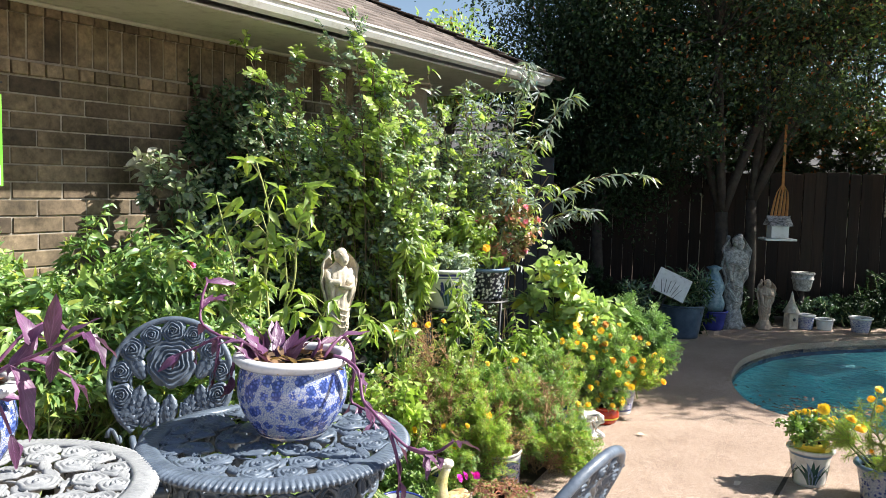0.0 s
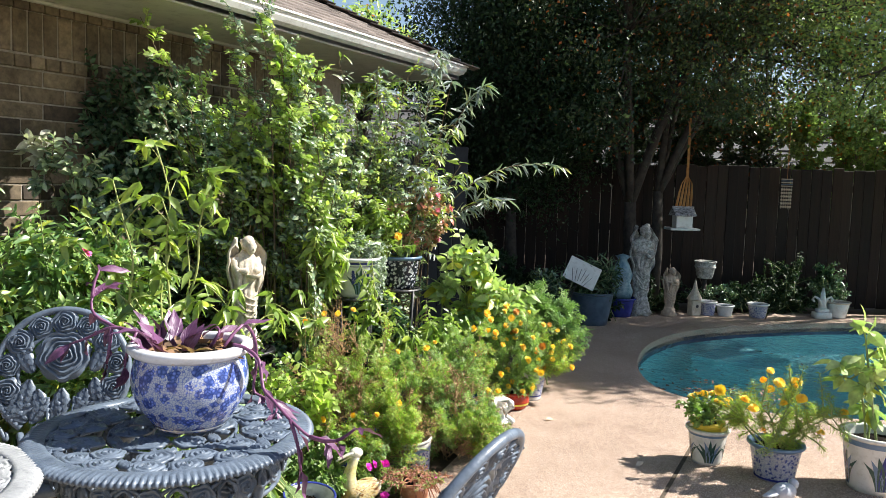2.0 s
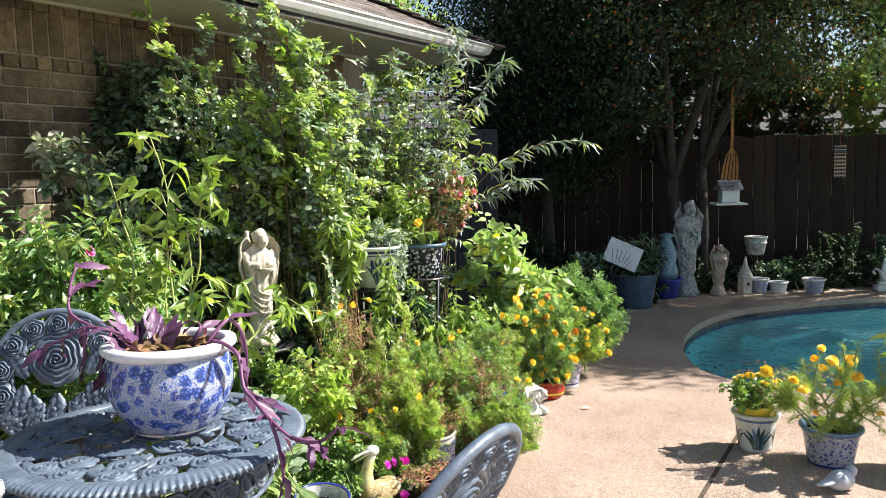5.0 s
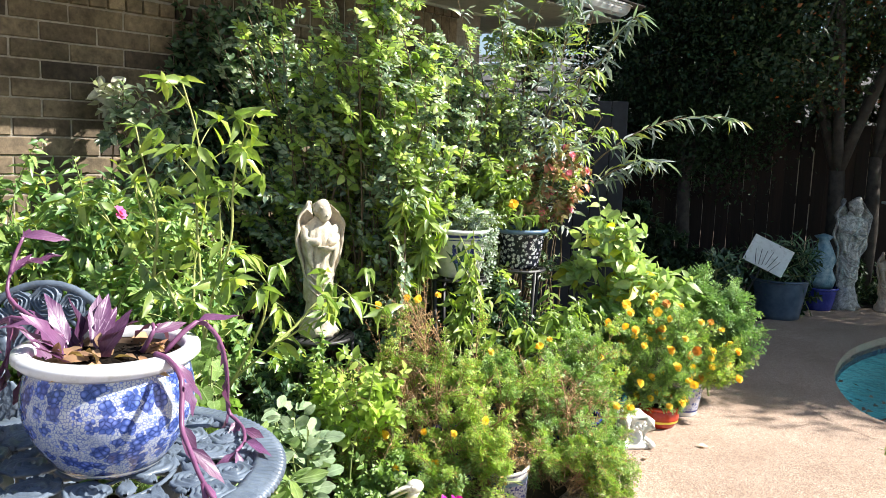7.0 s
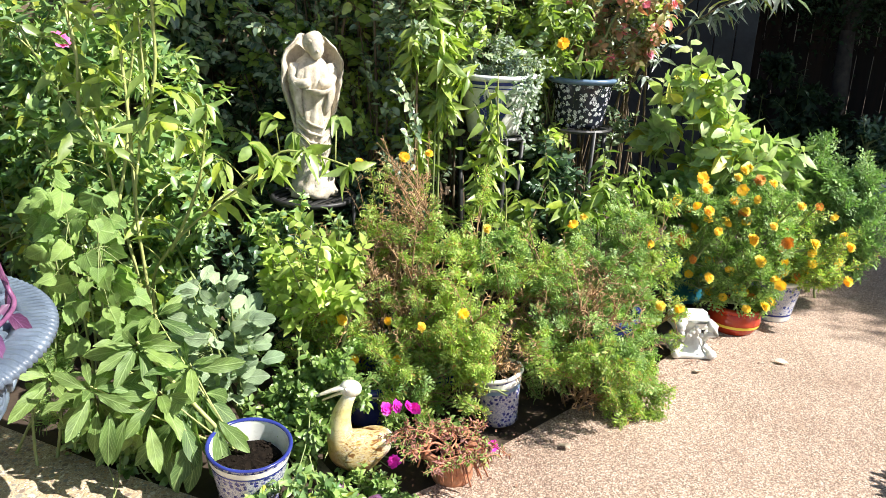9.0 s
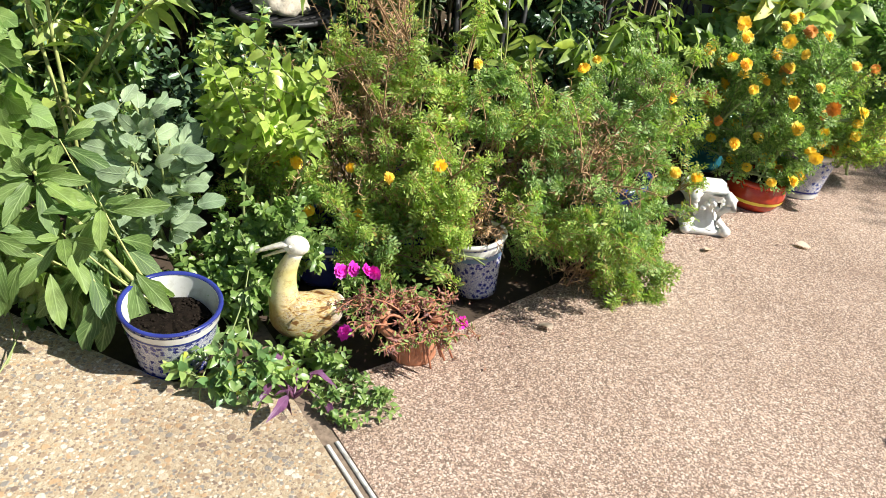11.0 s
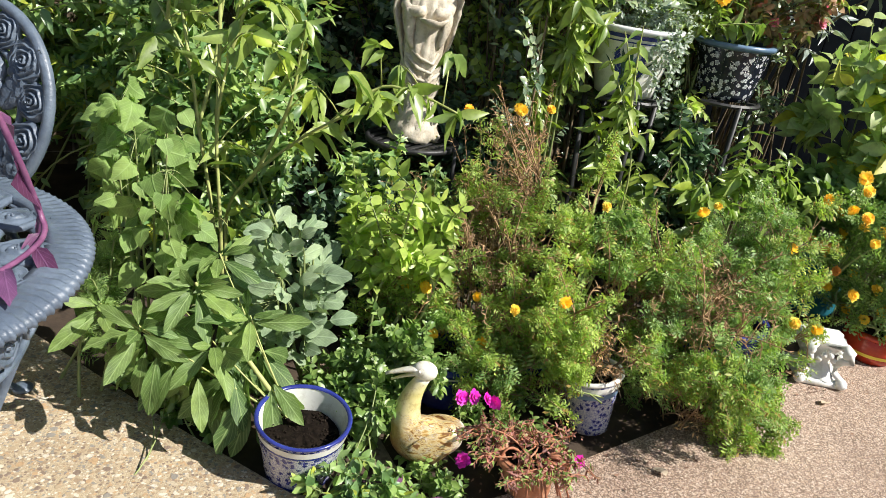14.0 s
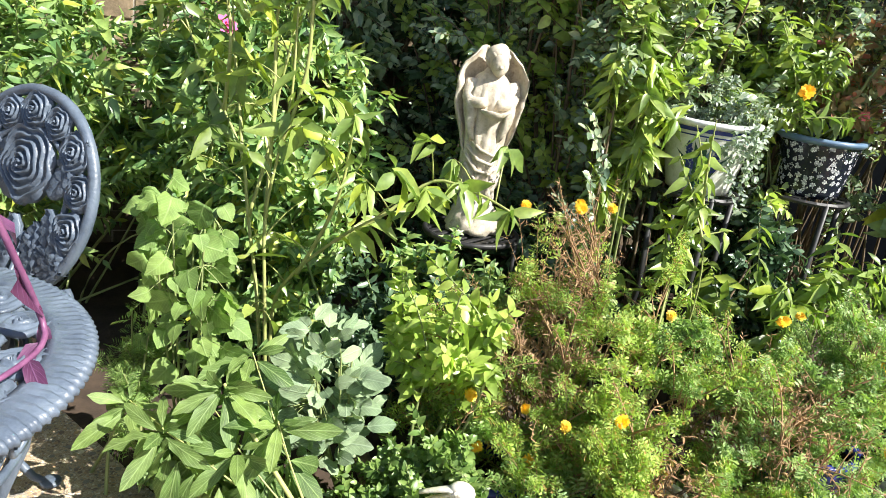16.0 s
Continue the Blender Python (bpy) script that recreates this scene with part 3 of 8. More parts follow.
box(bm, (X0 / 2, 0.02, EAVE + 0.06), (-X0, 0.03, 0.13))
box(bm, (-0.02, 3.02, EAVE + 0.06), (0.03, 5.96, 0.13))
tagged(part("trim_fascia", bm, M_TRIM, None, m=HOUSE), "white painted fascia board", "trim", kind="structure")


def m_shingle():
    m, nt, p = mat_new("weathered asphalt shingle")
    oi = nt.nodes.new("ShaderNodeNewGeometry")
    r = ramp(nt, oi.outputs["Random Per Island"], [(0, (0.1, 0.082, 0.07)), (0.5, (0.17, 0.14, 0.12)), (1, (0.24, 0.2, 0.175))])
    n1 = nd(nt, "ShaderNodeTexNoise", Scale=180.0, Detail=3.0)
    nt.links.new(oi.outputs["Position"], n1.inputs["Vector"])
    nt.links.new(mixc(nt, 1.0, r.outputs[0], ramp(nt, n1.outputs[0], [(0.3, (0.7, 0.7, 0.7)), (0.7, (1.25, 1.25, 1.25))]).outputs[0], "MULTIPLY"), p.inputs["Base Color"])
    p.inputs["Roughness"].default_value = 0.9
    bump(nt, p, n1.outputs[0], 0.5, 0.003)
    return m


M_SHINGLE = m_shingle()
PITCH = math.radians(26)
bm = bmesh.new()
ca, sa = math.cos(PITCH), math.sin(PITCH)
zt = EAVE + 0.125
TOPY = 4.5
for quad in (((X0, -0.03), (0.03, -0.03), (-TOPY, TOPY), (X0, TOPY)),):
    bm.faces.new([bm.verts.new((x, y, zt + (y + 0.03) * math.tan(PITCH))) for x, y in quad])
bm.faces.new([bm.verts.new((x, y, zt + (-x + 0.03) * math.tan(PITCH))) for x, y in ((0.03, -0.03), (0.03, 9.0), (-TOPY, 9.0), (-TOPY, TOPY))])
roof = part("roof_house", bm, M_SHINGLE, None, m=HOUSE)
tagged(roof, "low hipped roof of weathered grey brown shingles", "roof", kind="structure")

# ---- fence ----
FY = 12.05
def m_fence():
    m, nt, p = mat_new("weathered cedar boards darkened for shade")
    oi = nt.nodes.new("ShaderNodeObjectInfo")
    # Near-black board tones: the trees' shade on the fence is put into them.
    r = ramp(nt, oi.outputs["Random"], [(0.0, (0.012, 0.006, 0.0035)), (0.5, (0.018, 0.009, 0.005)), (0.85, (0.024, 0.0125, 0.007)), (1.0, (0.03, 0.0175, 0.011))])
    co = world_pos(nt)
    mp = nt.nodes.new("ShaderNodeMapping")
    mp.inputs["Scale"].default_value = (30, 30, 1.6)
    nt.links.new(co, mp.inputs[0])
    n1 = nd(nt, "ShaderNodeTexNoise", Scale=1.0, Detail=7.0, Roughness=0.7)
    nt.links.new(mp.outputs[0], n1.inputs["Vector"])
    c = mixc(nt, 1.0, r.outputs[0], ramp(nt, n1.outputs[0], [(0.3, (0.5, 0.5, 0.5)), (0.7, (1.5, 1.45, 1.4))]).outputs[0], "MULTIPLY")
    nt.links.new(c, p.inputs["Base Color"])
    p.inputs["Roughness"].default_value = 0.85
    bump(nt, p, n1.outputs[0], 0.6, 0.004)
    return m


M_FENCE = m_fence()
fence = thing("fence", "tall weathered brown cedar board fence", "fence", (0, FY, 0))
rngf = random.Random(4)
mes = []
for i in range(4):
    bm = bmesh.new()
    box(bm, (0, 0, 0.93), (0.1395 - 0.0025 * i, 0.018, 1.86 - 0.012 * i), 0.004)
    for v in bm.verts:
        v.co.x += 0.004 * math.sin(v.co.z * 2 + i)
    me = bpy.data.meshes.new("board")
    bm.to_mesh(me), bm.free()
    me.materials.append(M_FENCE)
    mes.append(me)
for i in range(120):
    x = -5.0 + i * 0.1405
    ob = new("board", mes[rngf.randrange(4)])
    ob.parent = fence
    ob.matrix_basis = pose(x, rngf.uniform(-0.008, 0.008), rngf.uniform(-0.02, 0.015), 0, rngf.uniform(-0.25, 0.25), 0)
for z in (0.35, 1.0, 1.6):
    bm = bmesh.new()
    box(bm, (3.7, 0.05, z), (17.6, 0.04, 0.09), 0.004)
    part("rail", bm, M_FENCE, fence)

# ---- cast iron tables and chairs ----
M_CAST = m_plain("slate blue painted cast iron", (0.074, 0.098, 0.136), (0.14, 0.178, 0.23), 0.42, 14, bump_s=0.35, bump_scale=120, dirt=(0.1, 0.125, 0.15))
# Paler than the slate iron: sun glare is put into this tone.
M_CASTW = m_plain("pale grey cast iron with sun glare", (0.25, 0.26, 0.27), (0.34, 0.35, 0.355), 0.55, 14, bump_s=0.35, bump_scale=120, dirt=(0.17, 0.18, 0.185))


def rose_bm(r, h=0.012, turns=3.4, seed=0):
    """A cast rose: petals wound in a spiral, each edge rolled over the next."""
    bm = bmesh.new()
    NR, NA = (34, 30) if turns > 4 else (17, 26)
    rows = []
    for i in range(NR + 1):
        q = (i + 0.35) / (NR + 0.35)
        row = []
        for j in range(NA):
            a = 2 * math.pi * j / NA
            ph = (q ** 0.85 * turns - a / (2 * math.pi) + 0.13 * math.sin(3 * a + 7 * q + seed)) % 1.0
            saw = ph / 0.72 if ph < 0.72 else (1 - ph) / 0.28
            rr = r * q * (1 + (0.085 * math.sin(5 * a + seed) + 0.03 * math.sin(9 * a)) * q)
            row.append(bm.verts.new((rr * math.cos(a), rr * math.sin(a), h * ((1.25 - 0.75 * q) * (0.25 + 0.75 * saw) if i < NR else -0.3))))
        rows.append(row)
    top = bm.verts.new((0, 0, h * 0.9))
    low = bm.verts.new((0, 0, -h * 0.35))
    for j in range(NA):
        k = (j + 1) % NA
        bm.faces.new((top, rows[0][j], rows[0][k])), bm.faces.new((low, rows[-1][k], rows[-1][j]))
        for x, y in zip(rows, rows[1:]):
            bm.faces.new((x[j], y[j], y[k], x[k]))
    return bm


def cast_leaf_bm(L, W, h=0.006):
    """A cast leaf with a sunk midrib, side veins and a toothed edge."""
    bm = bmesh.new()
    top, bot = [], []
    n = 9
    for i in range(n + 1):
        x = i / n
        w = 0.5 * math.sin(math.pi * min(1, x * 0.9 + 0.06)) ** 0.8 * (1 if i % 2 else 0.86)
        e = 1.3 if i % 2 else 0.7
        top.append([bm.verts.new((x * L, y * w * W, h * z)) for y, z in ((-1, 0), (-0.5, 1.5 * e), (0, 0.4), (0.5, 1.5 * e), (1, 0))])
        bot.append([bm.verts.new((x * L, y * w * W, -h * 0.7)) for y in (-1, 1)])
    for i in range(n):
        for k in range(4):
            bm.faces.new((top[i][k], top[i + 1][k], top[i + 1][k + 1], top[i][k + 1]))
        bm.faces.new((top[i][0], bot[i][0], bot[i + 1][0], top[i + 1][0]))
        bm.faces.new((top[i][4], top[i + 1][4], bot[i + 1][1], bot[i][1]))
        bm.faces.new((bot[i][0], bot[i][1], bot[i + 1][1], bot[i + 1][0]))
    return bm


def shared(name, bm, mat):
    me = bpy.data.meshes.new(name)
    for f in bm.faces:
        f.smooth = True
    bm.to_mesh(me), bm.free()
    me.materials.append(mat)
    return me


def put(name, me, parent, m):
    ob = new(name, me)
    ob.parent = parent
    ob.matrix_basis = m
    return ob


def ring_bm(r, rad, z=0.0, n=48, flat=1.0):
    bm = bmesh.new()
    tube(bm, [(r * math.cos(2 * math.pi * i / n), r * math.sin(2 * math.pi * i / n), z) for i in range(n)], rad, n=6, flat=flat, closed=True)
    return bm


def bistro_table(label, mat, loc, rz, seed):
    H, R = 0.745, 0.452
    t = thing("table", label, "table", (*loc, 0), rz, group="bistro tables")
    rg = random.Random(seed)
    bm = bmesh.new()
    prof = [(0.372, H - 0.012), (0.372, H), (0.385, H + 0.003), (0.40, H + 0.001), (0.418, H - 0.001), (0.434, H - 0.006), (0.44, H - 0.013), (0.438, H - 0.022), (0.426, H - 0.026), (0.4, H - 0.024), (0.372, H - 0.012)]
    lathe(bm, prof, 560, wave=lambda a, i: 1 + (0.03 * abs(math.sin(70 * a + 0.12 * i)) - 0.012 if 4 <= i <= 9 else 0))
    for v in bm.verts:      # slanting ribs over the outer band
        rr = math.hypot(v.co.x, v.co.y)
        if rr > 0.4:
            v.co.z += 0.0075 * (abs(math.sin(70 * math.atan2(v.co.y, v.co.x) + 60 * (rr - 0.42))) - 0.6) * min(1, (rr - 0.4) / 0.015)
    part("rim", bm, mat, t, "fluted cast rim", smooth=True)
    rose = [shared("rose", rose_bm(r, 0.011, seed=k), mat) for k, r in enumerate((0.05, 0.058, 0.064))]
    leaf = [shared("cast_leaf", cast_leaf_bm(l, w), mat) for l, w in ((0.075, 0.045), (0.09, 0.04))]
    for ring, n, r0 in ((0.0, 1, 1), (0.135, 6, 2), (0.262, 12, 2), (0.335, 18, 0)):
        for i in range(n):
            a = 2 * math.pi * (i + rg.uniform(-0.12, 0.12)) / n + ring * 7
            x, y = ring * math.cos(a), ring * math.sin(a)
            put("rose", rose[(r0 + i) % 2 if r0 else 0], t, pose(x, y, H - 0.006 + rg.uniform(0, 0.003), rg.uniform(-3, 3), rg.uniform(-3, 3), rg.uniform(0, 360)))
    for ring, n in ((0.07, 7), (0.185, 16), (0.285, 26), (0.355, 34)):
        for i in range(n):
            a = 2 * math.pi * (i + rg.uniform(-0.3, 0.3)) / n
            put("cast_leaf", leaf[i % 2], t, pose(ring * math.cos(a), ring * math.sin(a), H - 0.01, 0, rg.uniform(-4, 4), math.degrees(a) + rg.choice((-70, 60, 100, 150))))
    for r in (0.1, 0.195, 0.3, 0.37):
        part("band", ring_bm(r, 0.006, H - 0.014, 48, 0.7), mat, t, smooth=True)
    # openwork apron and cabriole legs
    part("apron_band", ring_bm(0.335, 0.008, H - 0.165, 48), mat, t, smooth=True)
    lace = shared("rose", rose_bm(0.042, 0.014), mat)
    for i in range(16):
        a = 2 * math.pi * (i + 0.5) / 16
        q = pose(0.35 * math.cos(a), 0.35 * math.sin(a), H - 0.1, 0, 0, math.degrees(a))
        put("rose", lace, t, q @ pose(0, 0, 0, 0, 90, 0))
        for s in (-1, 1):
            bm = bmesh.new()
            tube(bm, [(0, s * (0.066 - 0.045 * math.cos(k * 0.62) * (1 - k / 16)), 0.002 + 0.045 * math.sin(k * 0.62) * (1 - k / 16)) for k in range(13)], 0.007, 0.004, 5)
            part("scroll", bm, mat, t, smooth=True, m=q)
    for k in range(4):
        a = math.radians(45 + 90 * k)
        c, s = math.cos(a), math.sin(a)
        bm = bmesh.new()
        path = [(0.34, H - 0.05), (0.35, H - 0.1), (0.325, H - 0.2), (0.27, H - 0.34), (0.23, H - 0.48), (0.24, H - 0.6), (0.3, H - 0.7), (0.345, 0.015)]
        tube(bm, [(r * c, r * s, z) for r, z in path], 0.02, 0.011, 8, 0.7)
        ball(bm, (0.355 * c, 0.355 * s, 0.012), (0.03, 0.03, 0.012))
        leg = part("leg", bm, mat, t, smooth=True)
        for j, (rr, zz) in enumerate(((0.3, H - 0.1), (0.28, H - 0.2))):
            q = pose(rr * math.cos(a + 0.3), rr * math.sin(a + 0.3), zz) @ pose(0, 0, 0, 0, 0, math.degrees(a + 0.3)) @ pose(0, 0, 0, 0, 90, 0)
            put("rose", rose[1], leg, q)
            q = pose(rr * math.cos(a - 0.3), rr * math.sin(a - 0.3), zz) @ pose(0, 0, 0, 0, 0, math.degrees(a - 0.3)) @ pose(0, 0, 0, 0, 90, 0)
            put("rose", rose[0], leg, q)
    return t


table_1 = bistro_table("round slate blue cast iron table with a rose pattern", M_CAST, (0.36, 4.211), 20, 5)
table_2 = bistro_table("round pale grey cast iron table with a rose pattern", M_CASTW, (-0.27, 3.64), 45, 6)


def bistro_chair(label, loc, rz, seed, tilt=16):
    """Faces +y in its own frame; the back rises behind the seat."""
    t = thing("chair", label, "chair", (*loc, 0), rz, group="bistro chairs")
    rg = random.Random(seed)
    lean = pose(0, -0.2, 0.46, tilt, 0, 0)
    R, C = 0.25, 0.295
    hoop = []
    for i in range(33):
        a = math.radians(-55 + 290 * i / 32)
        hoop.append(Vector((R * math.cos(a), 0, C + R * 1.03 * math.sin(a))))
    bm = bmesh.new()
    tube(bm, hoop, 0.0145, 0.0145, 8)
    back = part("backrest", bm, M_CAST, t, smooth=True, m=lean)
    bm = bmesh.new()
    tube(bm, [Vector((0.165 * math.cos(math.radians(a)), 0, C + 0.165 * math.sin(math.radians(a)))) for a in range(-20, 201, 10)], 0.009, n=6)
    part("inner_hoop", bm, M_CAST, back, smooth=True)
    up = pose(0, 0, 0, 90, 0, 0)
    big, mid, sm = (shared("rose", rose_bm(r, h, k), M_CAST) for r, h, k in ((0.1, 0.028, 5.6), (0.052, 0.022, 4.2), (0.046, 0.02, 4.2)))
    fro = pose(0, 0, 0, -90, 0, 0)
    put("rose", big, back, pose(0, 0.0, C + 0.07) @ up)
    put("rose", big, back, pose(0, 0.0, C + 0.07) @ fro)
    for a, me in ((10, sm), (38, mid), (65, sm), (90, mid), (115, sm), (142, mid), (170, sm), (-18, mid), (198, mid)):
        put("rose", me, back, pose(0.207 * math.cos(math.radians(a)), 0.002, C + 0.207 * math.sin(math.radians(a))) @ up @ pose(0, 0, 0, 0, 0, a * 3))
        put("rose", me, back, pose(0.207 * math.cos(math.radians(a)), 0.002, C + 0.207 * math.sin(math.radians(a))) @ fro @ pose(0, 0, 0, 0, 0, a * 3))
    lf = shared("cast_leaf", cast_leaf_bm(0.115, 0.075, 0.009), M_CAST)
    for x, z, a in ((0.05, 0.2, -60), (-0.05, 0.2, 240), (0.02, 0.19, -95), (0.1, 0.17, -20), (-0.1, 0.17, 200), (0.11, 0.3, 60), (-0.11, 0.3, 120), (0.03, 0.1, -40), (-0.03, 0.1, 220), (0.12, 0.11, 30), (-0.12, 0.11, 150), (0.0, 0.12, 90), (0.15, 0.22, -70), (-0.15, 0.22, 250), (0.07, 0.12, 80), (-0.07, 0.12, 100), (0.14, 0.16, 100), (-0.14, 0.16, 80), (0.12, 0.38, 40), (-0.12, 0.38, 140)):
        put("cast_leaf", lf, back, pose(x, 0, z) @ up @ pose(0, 0, 0, 0, 0, a))
        put("cast_leaf", lf, back, pose(x, 0.001, z) @ fro @ pose(0, 0, 0, 0, 0, -a))
    for s in (-1, 1):
        bm = bmesh.new()
        tube(bm, [(s * (0.205 + 0.04 * math.cos(a / 3.0) * (1 - a / 14)), 0, 0.06 + 0.04 * math.sin(a / 3.0 * 2) * (1 - a / 14)) for a in range(12)], 0.012, 0.007)
        part("scroll", bm, M_CAST, back, smooth=True)
        bm = bmesh.new()
        tube(bm, [(s * 0.145, 0, 0.06), (s * 0.13, 0.03, 0.03), (s * 0.12, 0.05, -0.01)], 0.014, 0.014)
        tube(bm, [(s * 0.05, 0, 0.2), (s * 0.04, 0.02, 0.05), (s * 0.05, 0.04, -0.01)], 0.008, 0.008)
        part("stay", bm, M_CAST, back, smooth=True)
    bm = bmesh.new()
    lathe(bm, [(0.0, 0.452), (0.17, 0.45), (0.2, 0.455), (0.215, 0.445), (0.215, 0.425), (0.2, 0.415), (0.17, 0.435), (0.0, 0.438)], 48, wave=lambda a, i: 1 + 0.008 * math.sin(24 * a))
    part("seat", bm, M_CAST, t, smooth=True)
    for i in range(7):
        a = 2 * math.pi * i / 6
        r = 0 if i == 6 else 0.12
        put("rose", mid, t, pose(r * math.cos(a), r * math.sin(a), 0.455))
    for k in range(4):
        a = math.radians(45 + 90 * k)
        c, s = math.cos(a), math.sin(a)
        bm = bmesh.new()
        tube(bm, [(r * c, r * s, z) for r, z in ((0.17, 0.43), (0.2, 0.38), (0.19, 0.3), (0.17, 0.2), (0.18, 0.1), (0.23, 0.03), (0.26, 0.012))], 0.02, 0.011, 8, 0.75)
        ball(bm, (0.27 * c, 0.27 * s, 0.012), (0.028, 0.028, 0.012))
        part("leg", bm, M_CAST, t, smooth=True)
    return t


def yaw_to(fx, fy):
    return math.degrees(math.atan2(fy, fx)) - 90


bistro_chair("slate blue cast iron chair with a round rose back", (-0.24, 4.57), yaw_to(0.23, -0.97), 1)
bistro_chair("slate blue cast iron chair drawn up to the table", (0.97, 3.86), yaw_to(-0.89, 0.45) - 3, 2, 29)

# ---- glazed pots ----
def m_glaze(name, base, ink, scale, amount=0.5, lines=True, rough=0.15):
    """White glaze with painted blue blossoms and a fine crackle of scrolls between them."""
    m, nt, p = mat_new(name)
    co = coords(nt)
    warp = nd(nt, "ShaderNodeTexNoise", Scale=scale * 1.2, Detail=2.0)
    nt.links.new(co, warp.inputs["Vector"])
    add = nt.nodes.new("ShaderNodeVectorMath")
    add.operation = "MULTIPLY_ADD"
    nt.links.new(warp.outputs[1], add.inputs[0])
    add.inputs[1].default_value = (0.35 / scale,) * 3
    nt.links.new(co, add.inputs[2])

    def cells(sc, feature=None):
        v = nd(nt, "ShaderNodeTexVoronoi", Scale=sc, Randomness=0.85, **({"feature": feature} if feature else {}))
        nt.links.new(add.outputs[0], v.inputs["Vector"])
        return v
    flower, petal, crack, vein = cells(scale * 0.62), cells(scale * 1.9), cells(scale * 3.6, "DISTANCE_TO_EDGE"), cells(scale * 1.9, "DISTANCE_TO_EDGE")
    near = nt.nodes.new("ShaderNodeMath")
    near.operation = "MULTIPLY_ADD"
    nt.links.new(petal.outputs["Distance"], near.inputs[0])
    near.inputs[1].default_value = 0.42
    nt.links.new(flower.outputs["Distance"], near.inputs[2])
    mask = ramp(nt, near.outputs[0], [(amount + 0.08, (1, 1, 1)), (amount + 0.12, (0, 0, 0))]).outputs[0]
    tone = ramp(nt, petal.outputs["Distance"], [(0.05, tuple(min(1, c * 2.2 + 0.1) for c in ink)), (0.5, ink)]).outputs[0]
    edge = ramp(nt, vein.outputs[0], [(0.03, (1, 1, 1)), (0.07, (0, 0, 0))]).outputs[0]
    tone = mixc(nt, edge, tone, tuple(c * 0.55 for c in ink))
    ground_c = base
    if lines:
        ln = ramp(nt, crack.outputs[0], [(0.05, (0.9, 0.9, 0.9)), (0.11, (0, 0, 0))])
        ground_c = mixc(nt, ln.outputs[0], base, tuple(x * 1.3 + 0.03 for x in ink))
    c = mixc(nt, mask, ground_c, tone)
    st = nd(nt, "ShaderNodeTexNoise", Scale=9.0, Detail=6.0, Roughness=0.7)
    nt.links.new(co, st.inputs["Vector"])
    c = mixc(nt, 1.0, c, ramp(nt, st.outputs[0], [(0.3, (0.8, 0.79, 0.76)), (0.6, (1, 1, 1))]).outputs[0], "MULTIPLY")
    nt.links.new(c, p.inputs["Base Color"])
    p.inputs["Roughness"].default_value = rough
    return m


G_JAR = m_glaze("blue blossom porcelain", (0.52, 0.56, 0.62), (0.05, 0.09, 0.33), 40, 0.6, rough=0.14)
G_TALA = m_glaze("blue painted earthenware", (0.6, 0.6, 0.59), (0.05, 0.07, 0.22), 74, 0.45, rough=0.25)
G_DIAPER = m_glaze("blue latticed earthenware", (0.58, 0.58, 0.6), (0.03, 0.035, 0.18), 110, 0.5, rough=0.2)
G_BLACKW = m_glaze("black scrolled earthenware", (0.015, 0.018, 0.03), (0.46, 0.48, 0.5), 64, 0.5, lines=False, rough=0.2)
M_WHITE = m_plain("off-white glaze", (0.66, 0.66, 0.62), (0.76, 0.76, 0.72), 0.2, 9, bump_s=0.05, dirt=(0.5, 0.48, 0.42))
M_PORC = m_plain("white porcelain rim", (0.7, 0.71, 0.73), (0.8, 0.8, 0.82), 0.15, 9, bump_s=0.03, dirt=(0.55, 0.54, 0.5))
M_BLUE = m_plain("cobalt glaze", (0.018, 0.025, 0.16), (0.035, 0.05, 0.26), 0.2, 12, bump_s=0.05)
M_PALEBLUE = m_plain("grey blue glaze", (0.1, 0.17, 0.27), (0.16, 0.24, 0.35), 0.3, 12, bump_s=0.05)
# Darker copy of the grey blue glaze; fence-side shade is in the colour.
M_SHADEBLUE = m_plain("grey blue glaze darkened for shade", (0.04, 0.07, 0.11), (0.08, 0.12, 0.17), 0.3, 12, bump_s=0.05)
M_TEAL = m_plain("teal glaze", (0.02, 0.13, 0.17), (0.04, 0.2, 0.24), 0.25, 12, bump_s=0.05)
M_GREENP = m_plain("dark green painted leaf", (0.02, 0.06, 0.05), (0.05, 0.11, 0.08), 0.25, 30, bump_s=0.02)
M_YELLOW = m_plain("yellow plastic pot", (0.72, 0.55, 0.05), (0.8, 0.62, 0.08), 0.4, 10, bump_s=0.03)
M_TERRA = m_plain("terracotta", (0.36, 0.14, 0.07), (0.48, 0.21, 0.11), 0.8, 16, bump_s=0.3, dirt=(0.5, 0.36, 0.26))
M_COMPOST = m_plain("potting compost", (0.004, 0.003, 0.0022), (0.014, 0.01, 0.007), 0.95, 60, bump_s=1.0, bump_scale=90, dirt=(0.02, 0.015, 0.011), spec=0.08)
M_CHIP = m_plain("dark bark chips", (0.006, 0.0045, 0.0035), (0.03, 0.022, 0.016), 0.9, 55, spec=0.08)
M_BUFF = m_plain("unglazed buff clay", (0.26, 0.17, 0.11), (0.36, 0.25, 0.17), 0.85, 20, bump_s=0.2, dirt=(0.16, 0.11, 0.07))
M_RED = m_plain("red glaze", (0.32, 0.022, 0.01), (0.45, 0.05, 0.015), 0.2, 30, bump_s=0.05)


